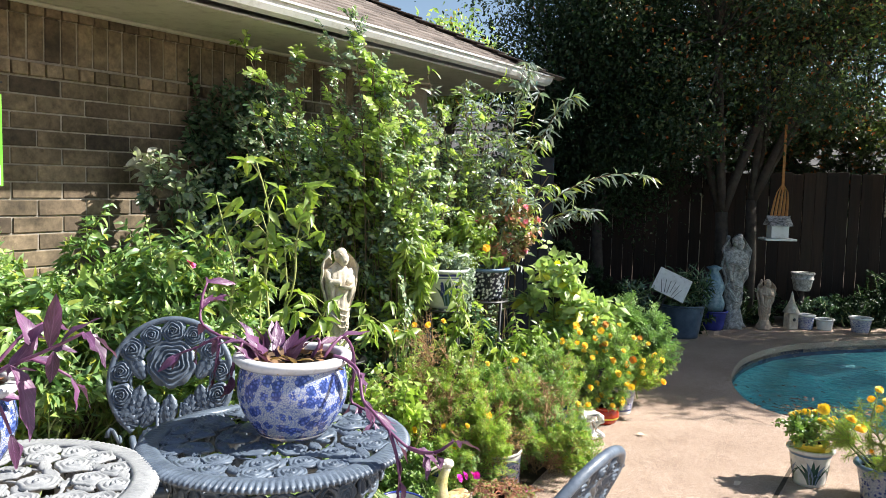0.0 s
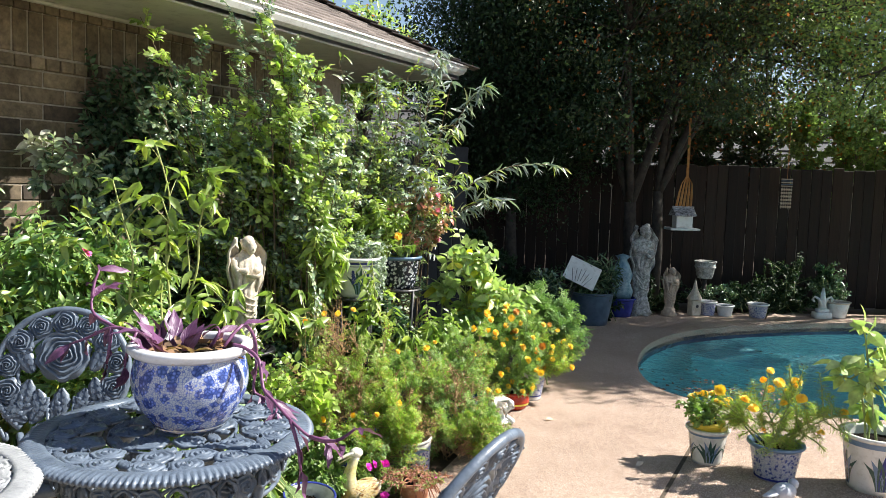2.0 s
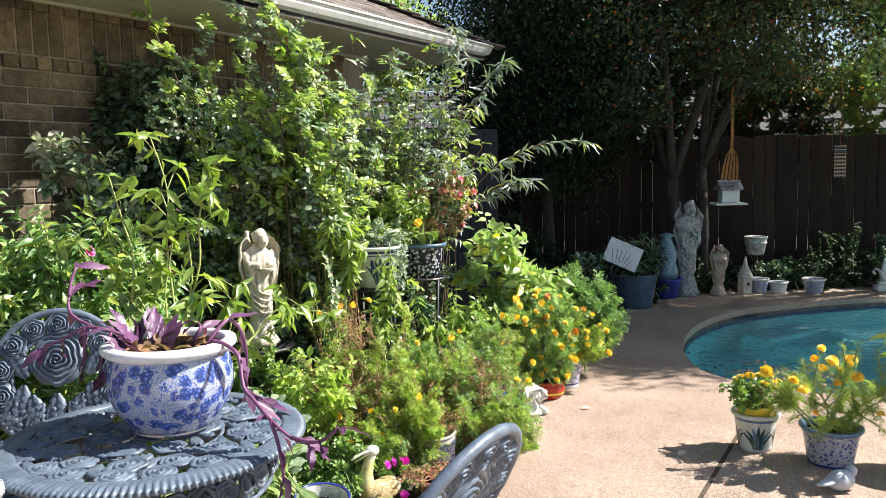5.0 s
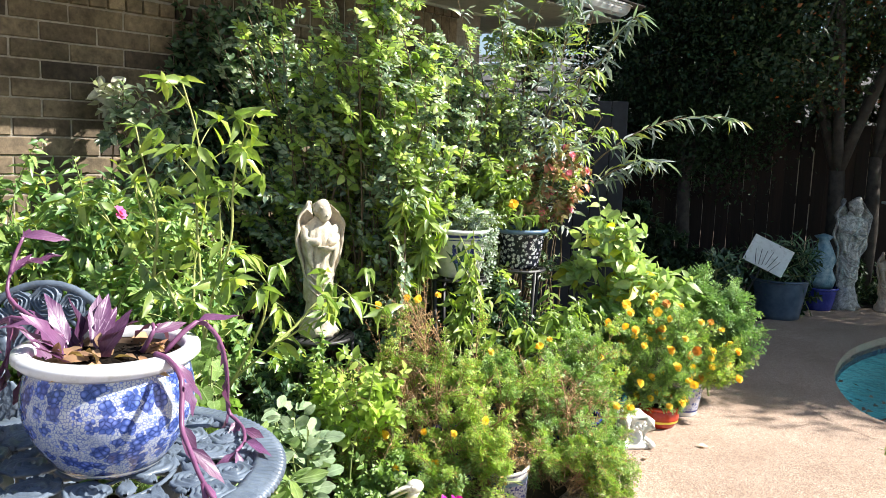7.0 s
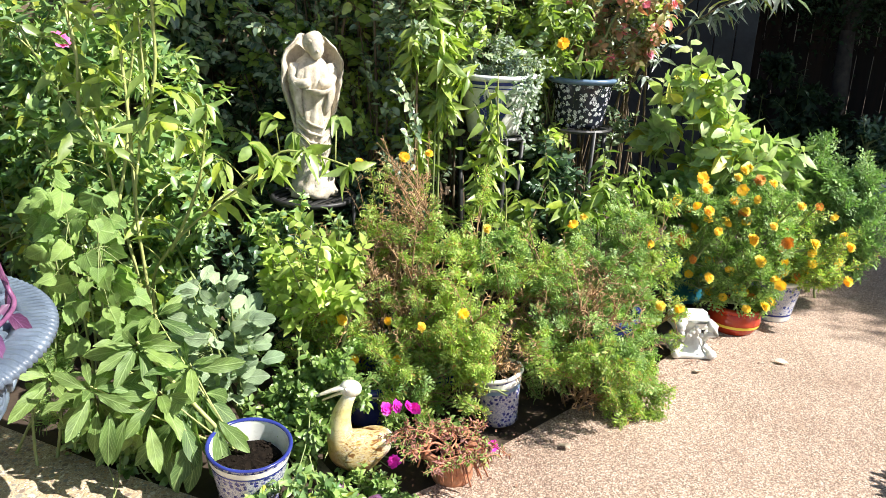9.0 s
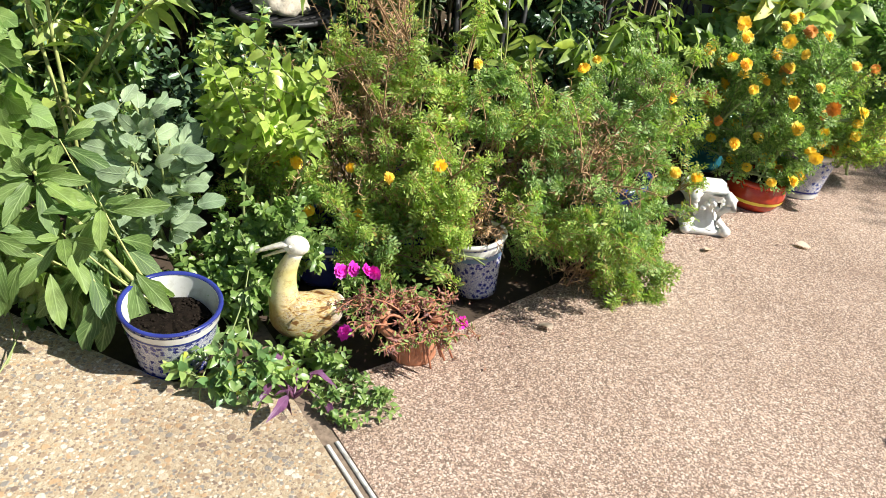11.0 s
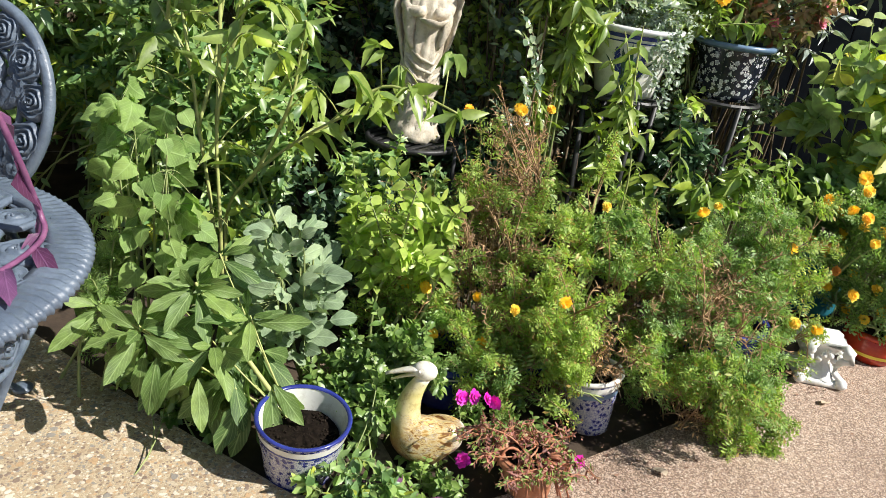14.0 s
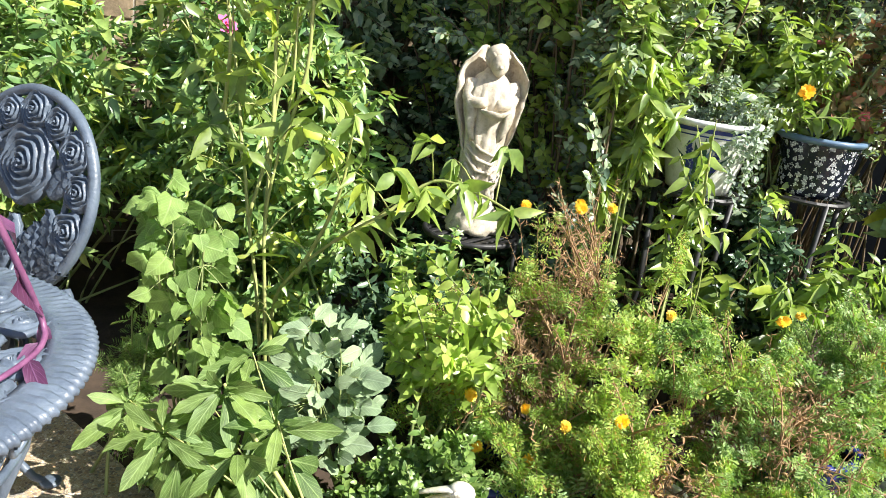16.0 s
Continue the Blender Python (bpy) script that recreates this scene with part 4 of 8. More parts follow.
def pot(name, label, loc, h, r_top, r_bot, mat, rim_mat, fill_z=0.8, bulge=0.0, lip=0.012, bands=(), sprigs=0, sprig_mats=(), rz=0, category="plant pot", tilt=(0, 0), soil=True, inside=None, rim_k=0.8, wall=0.012, spikes=0):
    """A flower pot: walls with thickness, rolled lip, painted bands, raised painted sprigs, soil inside."""
    t = thing(name, label, category, loc, rz, group="")
    t.matrix_basis = pose(*loc, tilt[0], tilt[1], rz)

    def rad(z):
        u = z / h
        return r_bot + (r_top - r_bot) * u + bulge * math.sin(math.pi * min(1, u * 1.08))
    zs = [h * i / 10 for i in range(11)]
    bm = bmesh.new()
    prof = [(0.0, 0.0)] + [(rad(z), z) for z in zs[:-1]] + [(rad(h) - 0.002, h * 0.965)]
    lathe(bm, prof, 40)
    bmesh.ops.recalc_face_normals(bm, faces=bm.faces)
    part("body", bm, mat, t, smooth=True)
    bm = bmesh.new()
    lathe(bm, [(rad(z) - wall, z) for z in zs[::-1] if z > h * 0.3] + [(0.0, h * 0.3)], 40)
    part("inner_wall", bm, inside or rim_mat, t, smooth=True)
    bm = bmesh.new()
    r = rad(h)
    lathe(bm, [(r + x, h + z * rim_k) for x, z in ((-wall - 0.002, -0.012), (-wall - 0.001, 0), (-wall / 3, 0.007), (lip, 0.004), (lip + 0.002, -0.008), (lip * 0.6, -0.018), (-0.002, -0.026), (-wall - 0.002, -0.012))], 40)
    part("rim", bm, rim_mat, t, smooth=True)
    for z, w, bmat in bands:
        bm = bmesh.new()
        lathe(bm, [(rad(z * h) + 0.0015, z * h), (rad(z * h + w) + 0.002, z * h + w)], 40)
        part("painted_band", bm, bmat, t, smooth=True)
    rg = random.Random(hash(round(loc[0] * 1000) + 7) % 1000)
    for k in range(sprigs):
        a0 = 2 * math.pi * k / sprigs
        for j in range(7):
            g = (j - 3) / 3.0
            bm = bmesh.new()
            rows = []
            for i in range(5):
                u = i / 4
                z = h * (0.08 + 0.72 * u * (1 - 0.3 * abs(g)))
                rr = rad(z) + 0.002
                w = 0.023 * (1 - u) * (0.5 + 1.6 * u) * (h / 0.25)
                ang = a0 + g * (0.14 + 0.75 * u * u) / max(0.5, r_top / 0.14) * 0.9
                rows.append([bm.verts.new((rr * math.cos(ang + s * w / rr), rr * math.sin(ang + s * w / rr), z)) for s in (-1, 1)])
            for a, b in zip(rows, rows[1:]):
                bm.faces.new((a[0], a[1], b[1], b[0]))
            part("painted_leaf", bm, sprig_mats[j % len(sprig_mats)], t)
    for k in range(spikes):      # painted flower spikes of small blue petals
        a0 = 2 * math.pi * (k // 2) / (spikes / 2) + (0.28 if k % 2 else -0.28)
        bm = bmesh.new()
        for i in range(26):
            u = i / 25
            z = h * (0.34 + 0.36 * u)
            rr = rad(z) + 0.0032
            ang = a0 + (0.09 * math.sin(i * 2.4) * (1 - 0.7 * u) + (0.06 if k % 2 else -0.06) * u) * 0.16 / rr
            w, q = 0.0068 / rr, 0.0068
            bm.faces.new([bm.verts.new(((rad(z + dz) + 0.0032) * math.cos(ang + da), (rad(z + dz) + 0.0032) * math.sin(ang + da), z + dz)) for da, dz in ((-w, 0), (0, -q), (w, 0), (0, q))])
        part("painted_flower", bm, M_BLUE, t)
    if soil:
        bm = bmesh.new()
        zf = h * fill_z
        rings = lathe(bm, [(0.0, zf + 0.008), (rad(zf) * 0.4, zf + 0.005), (rad(zf) * 0.75, zf), (rad(zf) - 0.011, zf - 0.004)], 24)
        for v in bm.verts:
            v.co.z += rg.uniform(-0.004, 0.005)
        part("soil", bm, M_COMPOST, t)
        bm = bmesh.new()
        for k in range(150):      # lumps and bark chips on the soil
            a, q = rg.uniform(0, 6.28), (rad(zf) - 0.02) * math.sqrt(rg.random())
            c = rg.uniform(0.0016, 0.0042)
            box(bm, (0, 0, 0), (c * 2, c * 1.2, c), 0, pose(q * math.cos(a), q * math.sin(a), zf + 0.006 + c * 0.3, rg.uniform(-40, 40), rg.uniform(-40, 40), rg.uniform(0, 360)))
        chips = part("mulch", bm, M_CHIP, t)
        chips["kind"] = "stuff"
    return t


JZ = 0.752
jar_1 = pot("jardiniere", "blue and white porcelain jardiniere on the slate table", (0.402, 4.25, JZ), 0.262, 0.17, 0.112, G_JAR, M_PORC, 0.88, bulge=0.042, lip=0.026, bands=((0.02, 0.006, M_PORC),), inside=M_BUFF, rim_k=1.25)
jar_2 = pot("jardiniere", "blue and white porcelain jardiniere on the grey table", (-0.42, 3.68, JZ), 0.262, 0.175, 0.115, G_JAR, M_PORC, 0.88, bulge=0.042, lip=0.026, rz=70, bands=((0.02, 0.006, M_PORC),), inside=M_BUFF, rim_k=1.25)
pot("flower_pot", "blue rimmed lattice painted pot with dark compost", (0.65, 5.083, 0), 0.17, 0.115, 0.085, G_DIAPER, M_BLUE, 0.66, lip=0.002, wall=0.006, tilt=(4, 5), bands=((0.8, 0.02, M_WHITE), (0.76, 0.007, M_BLUE), (0.03, 0.008, M_BLUE)), inside=M_WHITE, rim_k=0.3)
pot("flower_pot", "white pot with blue bands under dried marigolds", (1.135, 5.8, 0), 0.185, 0.088, 0.056, G_DIAPER, M_WHITE, 0.8, lip=0.006, rim_k=0.5, wall=0.006, tilt=(2, -9), bands=((0.7, 0.014, M_PALEBLUE), (0.8, 0.02, M_WHITE)))
pot("flower_pot", "low cracked terracotta pot of portulaca", (1.125, 5.43, 0), 0.11, 0.075, 0.06, M_TERRA, M_TERRA, 0.9, tilt=(6, -4))
pot("flower_pot", "blue and white painted pot at the path's edge", (1.9, 7.28, 0), 0.2, 0.12, 0.085, G_TALA, M_WHITE, 0.85, bands=((0.02, 0.02, M_WHITE), (0.14, 0.008, M_BLUE)))
pot("flower_pot", "red and yellow glazed pot beneath the marigolds", (1.76, 7.03, 0), 0.115, 0.1, 0.085, M_RED, M_RED, 0.85, bulge=0.02, bands=((0.3, 0.014, M_YELLOW),))
pot("flower_pot", "teal glazed pot among the leaves", (1.5, 7.3, 0), 0.26, 0.11, 0.09, M_TEAL, M_TEAL, 0.9)
pot("flower_pot", "cobalt glazed pot half hidden by marigolds", (0.82, 6.0, 0), 0.2, 0.13, 0.1, M_BLUE, M_BLUE, 0.9)
pot("flower_pot", "cobalt glazed pot behind the marigolds", (1.32, 6.35, 0), 0.24, 0.14, 0.11, M_BLUE, M_BLUE, 0.9)
# pots on the iron stand
STZ = 0.8
pot("flower_pot", "white pot painted with blue irises on the iron stand", (0.668, 6.76, STZ), 0.25, 0.165, 0.11, M_WHITE, M_PORC, 0.9, bands=((0.86, 0.026, M_BLUE), (0.8, 0.005, M_BLUE)), sprigs=3, sprig_mats=(M_GREENP, M_PALEBLUE, M_GREENP), rz=-70, spikes=6)
pot("flower_pot", "black scroll painted pot on the iron stand", (0.93, 7.2, STZ), 0.22, 0.15, 0.11, G_BLACKW, M_PALEBLUE, 0.9)
# pots on the pool deck
pot("flower_pot", "white pot painted with green leaves beside the pool", (2.785, 6.08, 0), 0.2, 0.112, 0.08, M_WHITE, M_WHITE, 0.7, bands=((0.84, 0.025, M_PALEBLUE),), sprigs=4, sprig_mats=(M_GREENP, M_GREENP, M_PALEBLUE), rz=-100)
pot("nursery_pot", "yellow plastic pot set inside the painted one", (2.775, 6.07, 0.14), 0.1, 0.085, 0.068, M_YELLOW, M_YELLOW, 0.9)
pot("flower_pot", "blue flowered earthenware pot beside the pool", (3.09, 5.88, 0), 0.19, 0.138, 0.105, G_TALA, M_PALEBLUE, 0.85, bands=((0.02, 0.01, M_BLUE),))
pot("flower_pot", "large white pot painted with blue irises", (3.56, 5.75, 0), 0.3, 0.165, 0.12, M_WHITE, M_WHITE, 0.85, bands=((0.84, 0.035, M_PALEBLUE),), sprigs=4, sprig_mats=(M_GREENP, M_PALEBLUE, M_GREENP, M_BLUE), rz=-100)
pot("flower_pot", "blue and white glazed bowl hidden behind the duck figure", (0.72, 5.62, 0), 0.15, 0.13, 0.09, M_BLUE, M_BLUE, 0.7, bands=((0.8, 0.014, M_WHITE),))

# ---- statues and figures ----
M_STONE = m_plain("weathered cream cast stone", (0.44, 0.38, 0.29), (0.66, 0.6, 0.49), 0.85, 16, bump_s=0.5, bump_scale=90, dirt=(0.34, 0.28, 0.2))
M_STONE3 = m_plain("mottled white cast stone", (0.2, 0.19, 0.17), (0.62, 0.6, 0.56), 0.9, 26, bump_s=0.9, bump_scale=60, dirt=(0.06, 0.055, 0.045))
M_STONE2 = m_plain("buff cast stone", (0.4, 0.3, 0.22), (0.5, 0.4, 0.3), 0.85, 14, bump_s=0.5, bump_scale=90, dirt=(0.25, 0.2, 0.15))


def sheet_solid(bm, rows, thick):
    """Close a grid of points into a plate: a second skin set back by thick."""
    back = [[p + thick for p in row] for row in rows]
    fr = [[bm.verts.new(p) for p in row] for row in rows]
    bk = [[bm.verts.new(p) for p in row] for row in back]
    k = len(rows[0]) - 1
    for g, flip in ((fr, True), (bk, False)):
        for a, b in zip(g, g[1:]):
            for j in range(k):
                f = (a[j], b[j], b[j + 1], a[j + 1])
                bm.faces.new(f[::-1] if flip else f)

    def rim(v):
        return [r[-1] for r in v] + v[-1][::-1][1:] + [r[0] for r in v[::-1]][1:] + v[0][1:-1]
    a, b = rim(fr), rim(bk)
    for i in range(len(a)):
        j = (i + 1) % len(a)
        bm.faces.new((a[i], a[j], b[j], b[i]))


def robed_figure(name, label, loc, h, rz, mat, wings=True, seed=1, girth=1.0, carved=1.0):
    """A robed garden figure with raised wings, one mesh."""
    bm = bmesh.new()
    g = h * girth
    # rocky foot
    lathe(bm, [(0.0, 0.0), (0.15 * g, 0.0), (0.155 * g, 0.03 * h), (0.14 * g, 0.07 * h), (0.125 * g, 0.1 * h), (0.11 * g, 0.14 * h), (0.09 * g, 0.19 * h), (0.0, 0.2 * h)], 40, wave=lambda a, i: 1 + 0.09 * math.sin(5 * a + 2 * i) + 0.07 * math.sin(11 * a + 5 * i + seed))
    # robe, gathered at the hips, with deep folds
    prof = [(0.1, 0.12), (0.085, 0.16), (0.088, 0.2), (0.082, 0.24), (0.1, 0.27), (0.098, 0.32), (0.1, 0.37), (0.104, 0.42), (0.107, 0.47), (0.11, 0.52), (0.108, 0.56), (0.112, 0.6), (0.118, 0.65), (0.122, 0.7), (0.118, 0.745), (0.105, 0.785), (0.08, 0.82), (0.045, 0.85), (0.035, 0.87), (0.0, 0.872)]
    lathe(bm, [(r * g, z * h) for r, z in prof], 60, m=Matrix.Diagonal((1.05, 0.85, 1, 1)),
          wave=lambda a, i: 1 + (0.11 * abs(math.sin(4.5 * a + 0.25 * i + seed)) + 0.07 * math.sin(13 * a - 0.4 * i) + 0.03 * math.sin(23 * a + i) if i < 15 else 0.02))
    # cloth drawn across the front
    for k in range(4):
        tube(bm, [(-0.1 * g, -0.05 * g, (0.52 - 0.05 * k) * h), (-0.03 * g, -0.1 * g, (0.45 - 0.055 * k) * h), (0.05 * g, -0.1 * g, (0.43 - 0.05 * k) * h), (0.1 * g, -0.04 * g, (0.5 - 0.06 * k) * h)], 0.014 * g, 0.01 * g, 8)
    # bowed head with gathered hair
    ball(bm, (0.02 * g, -0.07 * g, 0.892 * h), (0.05 * g, 0.056 * g, 0.062 * h), u=18, v=14)
    ball(bm, (0.008 * g, -0.034 * g, 0.926 * h), (0.066 * g, 0.068 * g, 0.066 * h), u=20, v=14)
    for k in range(9):
        a = -2.6 + 0.65 * k
        ball(bm, (0.008 * g + 0.056 * g * math.cos(a), -0.03 * g + 0.056 * g * math.sin(a), (0.925 + 0.018 * math.sin(3 * a)) * h), 0.02 * g, u=8, v=6)
    ball(bm, (0.025 * g, -0.125 * g, 0.882 * h), 0.012 * g, u=8, v=6)
    # full sleeves and a shell bowl held in front
    for s in (-1, 1):
        tube(bm, bez((s * 0.1 * g, 0, 0.79 * h), (s * 0.16 * g, -0.05 * g, 0.66 * h), (s * 0.03 * g, -0.125 * g, 0.7 * h), 8), 0.05 * g, 0.026 * g, 12)
        tube(bm, bez((s * 0.1 * g, -0.06 * g, 0.7 * h), (s * 0.12 * g, -0.09 * g, 0.6 * h), (s * 0.07 * g, -0.08 * g, 0.5 * h), 7), 0.045 * g, 0.014 * g, 10)
    lathe(bm, [(0.0, -0.03), (0.05, -0.02), (0.085, 0.012), (0.08, 0.016), (0.045, -0.005), (0.0, -0.012)], 24, m=Matrix.Translation((0.03 * g, -0.125 * g, 0.65 * h)) @ Matrix.Diagonal((g, g * 0.7, g, 1)), wave=lambda a, i: 1 + 0.06 * math.sin(8 * a))
    if wings:
        for s in (-1, 1):
            rows = []
            n, k = 26, 9
            out = [(0.0, 0.1), (0.08, 0.155), (0.22, 0.195), (0.45, 0.19), (0.65, 0.16), (0.85, 0.12), (1.0, 0.08)]
            for i in range(n + 1):
                u = i / n
                lo = max(j for j in range(len(out) - 1) if out[j][0] <= u)
                f = (u - out[lo][0]) / (out[lo + 1][0] - out[lo][0])
                wid = out[lo][1] + f * (out[lo + 1][1] - out[lo][1])
                row = []
                for j in range(k + 1):
                    q = j / k
                    x = s * g * (0.03 + (wid - 0.03) * q)
                    y = g * (0.075 - 0.13 * q * q) + 0.007 * g * math.sin(30 * q + 5 * u) * (1 if u > 0.25 else 0.3) + 0.01 * g * math.sin(22 * u + 6 * q) * (1 if u < 0.4 else 0)
                    z = h * (0.965 - 0.6 * u + 0.02 * math.sin(math.pi * q) * (1 - u)) - 0.03 * h * q * (1 - u) + (0.02 * h * math.sin(20 * q) if i == n else 0)
                    row.append(Vector((x, y, z)))
                rows.append(row)
            sheet_solid(bm, rows, Vector((s * 0.008 * g, 0.028 * g, 0)))
    for v in bm.verts:
        p = v.co * (28 / h)
        v.co += Vector((math.sin(p.y * 1.7 + p.z), math.sin(p.z * 1.3 + p.x), math.sin(p.x * 1.9 + p.y))) * 0.004 * h * carved
    bmesh.ops.recalc_face_normals(bm, faces=bm.faces)
    ob = part(name, bm, mat, None, smooth=True)
    ob.matrix_basis = pose(*loc, 0, 0, rz)
    return tagged(ob, label, "statue")


# iron stand that carries the statue
def iron_stand(label, loc, h, r):
    t = thing("plant_stand", label, "plant stand", (*loc, 0))
    bm = bmesh.new()
    tube(bm, [(r * math.cos(a * math.pi / 16), r * math.sin(a * math.pi / 16), h - 0.01) for a in range(32)], 0.011, closed=True)
    part("ring", bm, M_BLACK, t, smooth=True)
    for i in range(9):
        x = r * (-0.88 + 0.22 * i)
        w = math.sqrt(max(0, r * r - x * x))
        bm = bmesh.new()
        box(bm, (x, 0, h - 0.008), (0.022, 2 * w, 0.008), 0.002)
        part("slat", bm, M_BLACK, t)
    for k in range(3):
        a = 2 * math.pi * k / 3 + 0.4
        bm = bmesh.new()
        tube(bm, [(rr * math.cos(a), rr * math.sin(a), z) for rr, z in ((r, h - 0.01), (r * 1.02, h * 0.6), (r * 0.8, h * 0.3), (r * 1.15, 0.0))], 0.009)
        part("leg", bm, M_BLACK, t, smooth=True)
    return t


iron_stand("black slatted iron plant stand under the angel statue", (0.08, 6.24), 0.545, 0.17)
robed_figure("statue", "cream cast stone angel holding a small bowl", (0.08, 6.24, 0.547), 0.67, -8 + math.degrees(math.atan2(-0.65, 0.76)) + 90, M_STONE, seed=2, girth=0.92)

# tiered stand that carries the painted pots
t = thing("plant_stand", "black tiered iron stand hidden among the plants", "plant stand", (0, 0, 0))
for (x, y) in ((0.668, 6.76), (0.93, 7.2)):
    bm = bmesh.new()
    tube(bm, [(x + 0.15 * math.cos(a * math.pi / 12), y + 0.15 * math.sin(a * math.pi / 12), STZ - 0.012) for a in range(24)], 0.01, closed=True)
    box(bm, (x, y, STZ - 0.006), (0.28, 0.03, 0.008)), box(bm, (x, y, STZ - 0.006), (0.03, 0.28, 0.0085))
    part("tray", bm, M_BLACK, t)
    for k in range(4):
        a = math.pi / 4 + k * math.pi / 2
        bm = bmesh.new()
        tube(bm, [(x + 0.15 * math.cos(a), y + 0.15 * math.sin(a), STZ - 0.01), (x + 0.13 * math.cos(a), y + 0.13 * math.sin(a), 0.4), (x + 0.2 * math.cos(a), y + 0.2 * math.sin(a), -0.03)], 0.011)
        part("leg", bm, M_BLACK, t, smooth=True)

# duck


def m_duck():
    """Hand-painted glaze: white head, ochre neck, dark breast, streaked feathers that differ one by one."""
    m, nt, p = mat_new("ochre glazed figure")
    co = coords(nt)
    sep = nt.nodes.new("ShaderNodeSeparateXYZ")
    nt.links.new(co, sep.inputs[0])
    n1 = nd(nt, "ShaderNodeTexNoise", Scale=26.0, Detail=6.0, Roughness=0.7)
    nt.links.new(co, n1.inputs["Vector"])
    a = nt.nodes.new("ShaderNodeMath")
    a.operation = "MULTIPLY_ADD"
    nt.links.new(n1.outputs[0], a.inputs[0])
    a.inputs[1].default_value = 0.12
    nt.links.new(sep.outputs["Z"], a.inputs[2])
    r = ramp(nt, a.outputs[0], [(0.07, (0.16, 0.07, 0.025)), (0.11, (0.34, 0.17, 0.05)), (0.15, (0.55, 0.36, 0.1)), (0.19, (0.68, 0.6, 0.34)), (0.25, (0.6, 0.52, 0.2)), (0.285, (0.68, 0.62, 0.34)), (0.31, (0.74, 0.72, 0.62))])
    mp = nt.nodes.new("ShaderNodeMapping")
    mp.inputs["Scale"].default_value = (34, 60, 90)
    mp.inputs["Rotation"].default_value = (0, 0.4, 0)
    nt.links.new(co, mp.inputs[0])
    fe = nd(nt, "ShaderNodeTexNoise", Scale=1.0, Detail=3.0, Roughness=0.55, Distortion=0.8)
    nt.links.new(mp.outputs[0], fe.inputs["Vector"])
    feather = ramp(nt, fe.outputs[0], [(0.38, (0.2, 0.09, 0.03)), (0.42, (0.48, 0.3, 0.08)), (0.47, (0.64, 0.54, 0.33)), (0.51, (0.46, 0.3, 0.09)), (0.545, (0.66, 0.6, 0.45)), (0.585, (0.24, 0.11, 0.04)), (0.62, (0.62, 0.48, 0.2))]).outputs[0]
    tail = ramp(nt, calc(nt, "ADD", sep.outputs["X"], 0.2), [(0.235, (0, 0, 0)), (0.27, (1, 1, 1))])
    feather = mixc(nt, tail.outputs[0], feather, (0.6, 0.58, 0.54))
    onback = ramp(nt, calc(nt, "ADD", sep.outputs["X"], 0.2), [(0.105, (0, 0, 0)), (0.14, (1, 1, 1))])
    up = ramp(nt, a.outputs[0], [(0.09, (0, 0, 0)), (0.12, (1, 1, 1)), (0.2, (1, 1, 1)), (0.21, (0, 0, 0))])
    c = mixc(nt, mixc(nt, 1.0, onback.outputs[0], up.outputs[0], "MULTIPLY"), r.outputs[0], feather)
    w = nd(nt, "ShaderNodeTexNoise", Scale=60.0, Detail=5.0, Roughness=0.75)
    nt.links.new(co, w.inputs["Vector"])
    c = mixc(nt, 1.0, c, ramp(nt, w.outputs[0], [(0.3, (0.62, 0.52, 0.42)), (0.46, (1, 1, 1)), (0.7, (1.12, 1.12, 1.1))]).outputs[0], "MULTIPLY")
    nt.links.new(c, p.inputs["Base Color"])
    p.inputs["Roughness"].default_value = 0.32
    bump(nt, p, fe.outputs[0], 0.3, 0.002)
    return m


bm = bmesh.new()
ball(bm, (-0.03, 0, 0.062), (0.085, 0.056, 0.06), u=36, v=24)
for v in bm.verts:      # body drawn out to a raised tail, flat under the belly
    if v.co.x > 0.0:
        v.co.z += v.co.x * 0.55
        v.co.y *= 1 - v.co.x * 5.5
    v.co.z = max(v.co.z, 0.004)
tube(bm, bez((-0.07, 0, 0.07), (-0.1, 0, 0.15), (-0.05, 0, 0.238), 16), 0.043, 0.0155, 20)
ball(bm, (-0.052, 0, 0.252), (0.03, 0.022, 0.024), u=22, v=16)
tube(bm, bez((-0.065, 0, 0.256), (-0.1, 0, 0.247), (-0.142, 0, 0.226), 6), 0.018, 0.009, 12, 0.45)
tube(bm, bez((-0.065, 0, 0.243), (-0.095, 0, 0.232), (-0.128, 0, 0.213), 6), 0.013, 0.006, 12, 0.4)
for s_ in (-1, 1):      # folded wings, smooth, with a raised edge
    ball(bm, (0, 0, 0), (0.068, 0.012, 0.036), u=24, v=14, m=pose(0.0, s_ * 0.04, 0.078, 0, -24, s_ * -16))
for k in range(3):
    tube(bm, [(0.02, (k - 1) * 0.01, 0.088), (0.055, (k - 1) * 0.011, 0.102), (0.074, (k - 1) * 0.012, 0.107)], 0.013, 0.006, 8, 0.5)
for s_ in (-1, 1):
    ball(bm, (-0.062, s_ * 0.019, 0.258), 0.004, u=8, v=6)
bmesh.ops.recalc_face_normals(bm, faces=bm.faces)
duck = part("duck_figure", bm, m_duck(), None, smooth=True)
duck.matrix_basis = pose(0.893, 5.335, 0, 0, 0, math.degrees(math.atan2(0.417, 0.909))) @ Matrix.Diagonal((1.08, 1.08, 1.08, 1))
tagged(duck, "ochre and cream glazed duck figure beside the painted pot", "garden ornament")

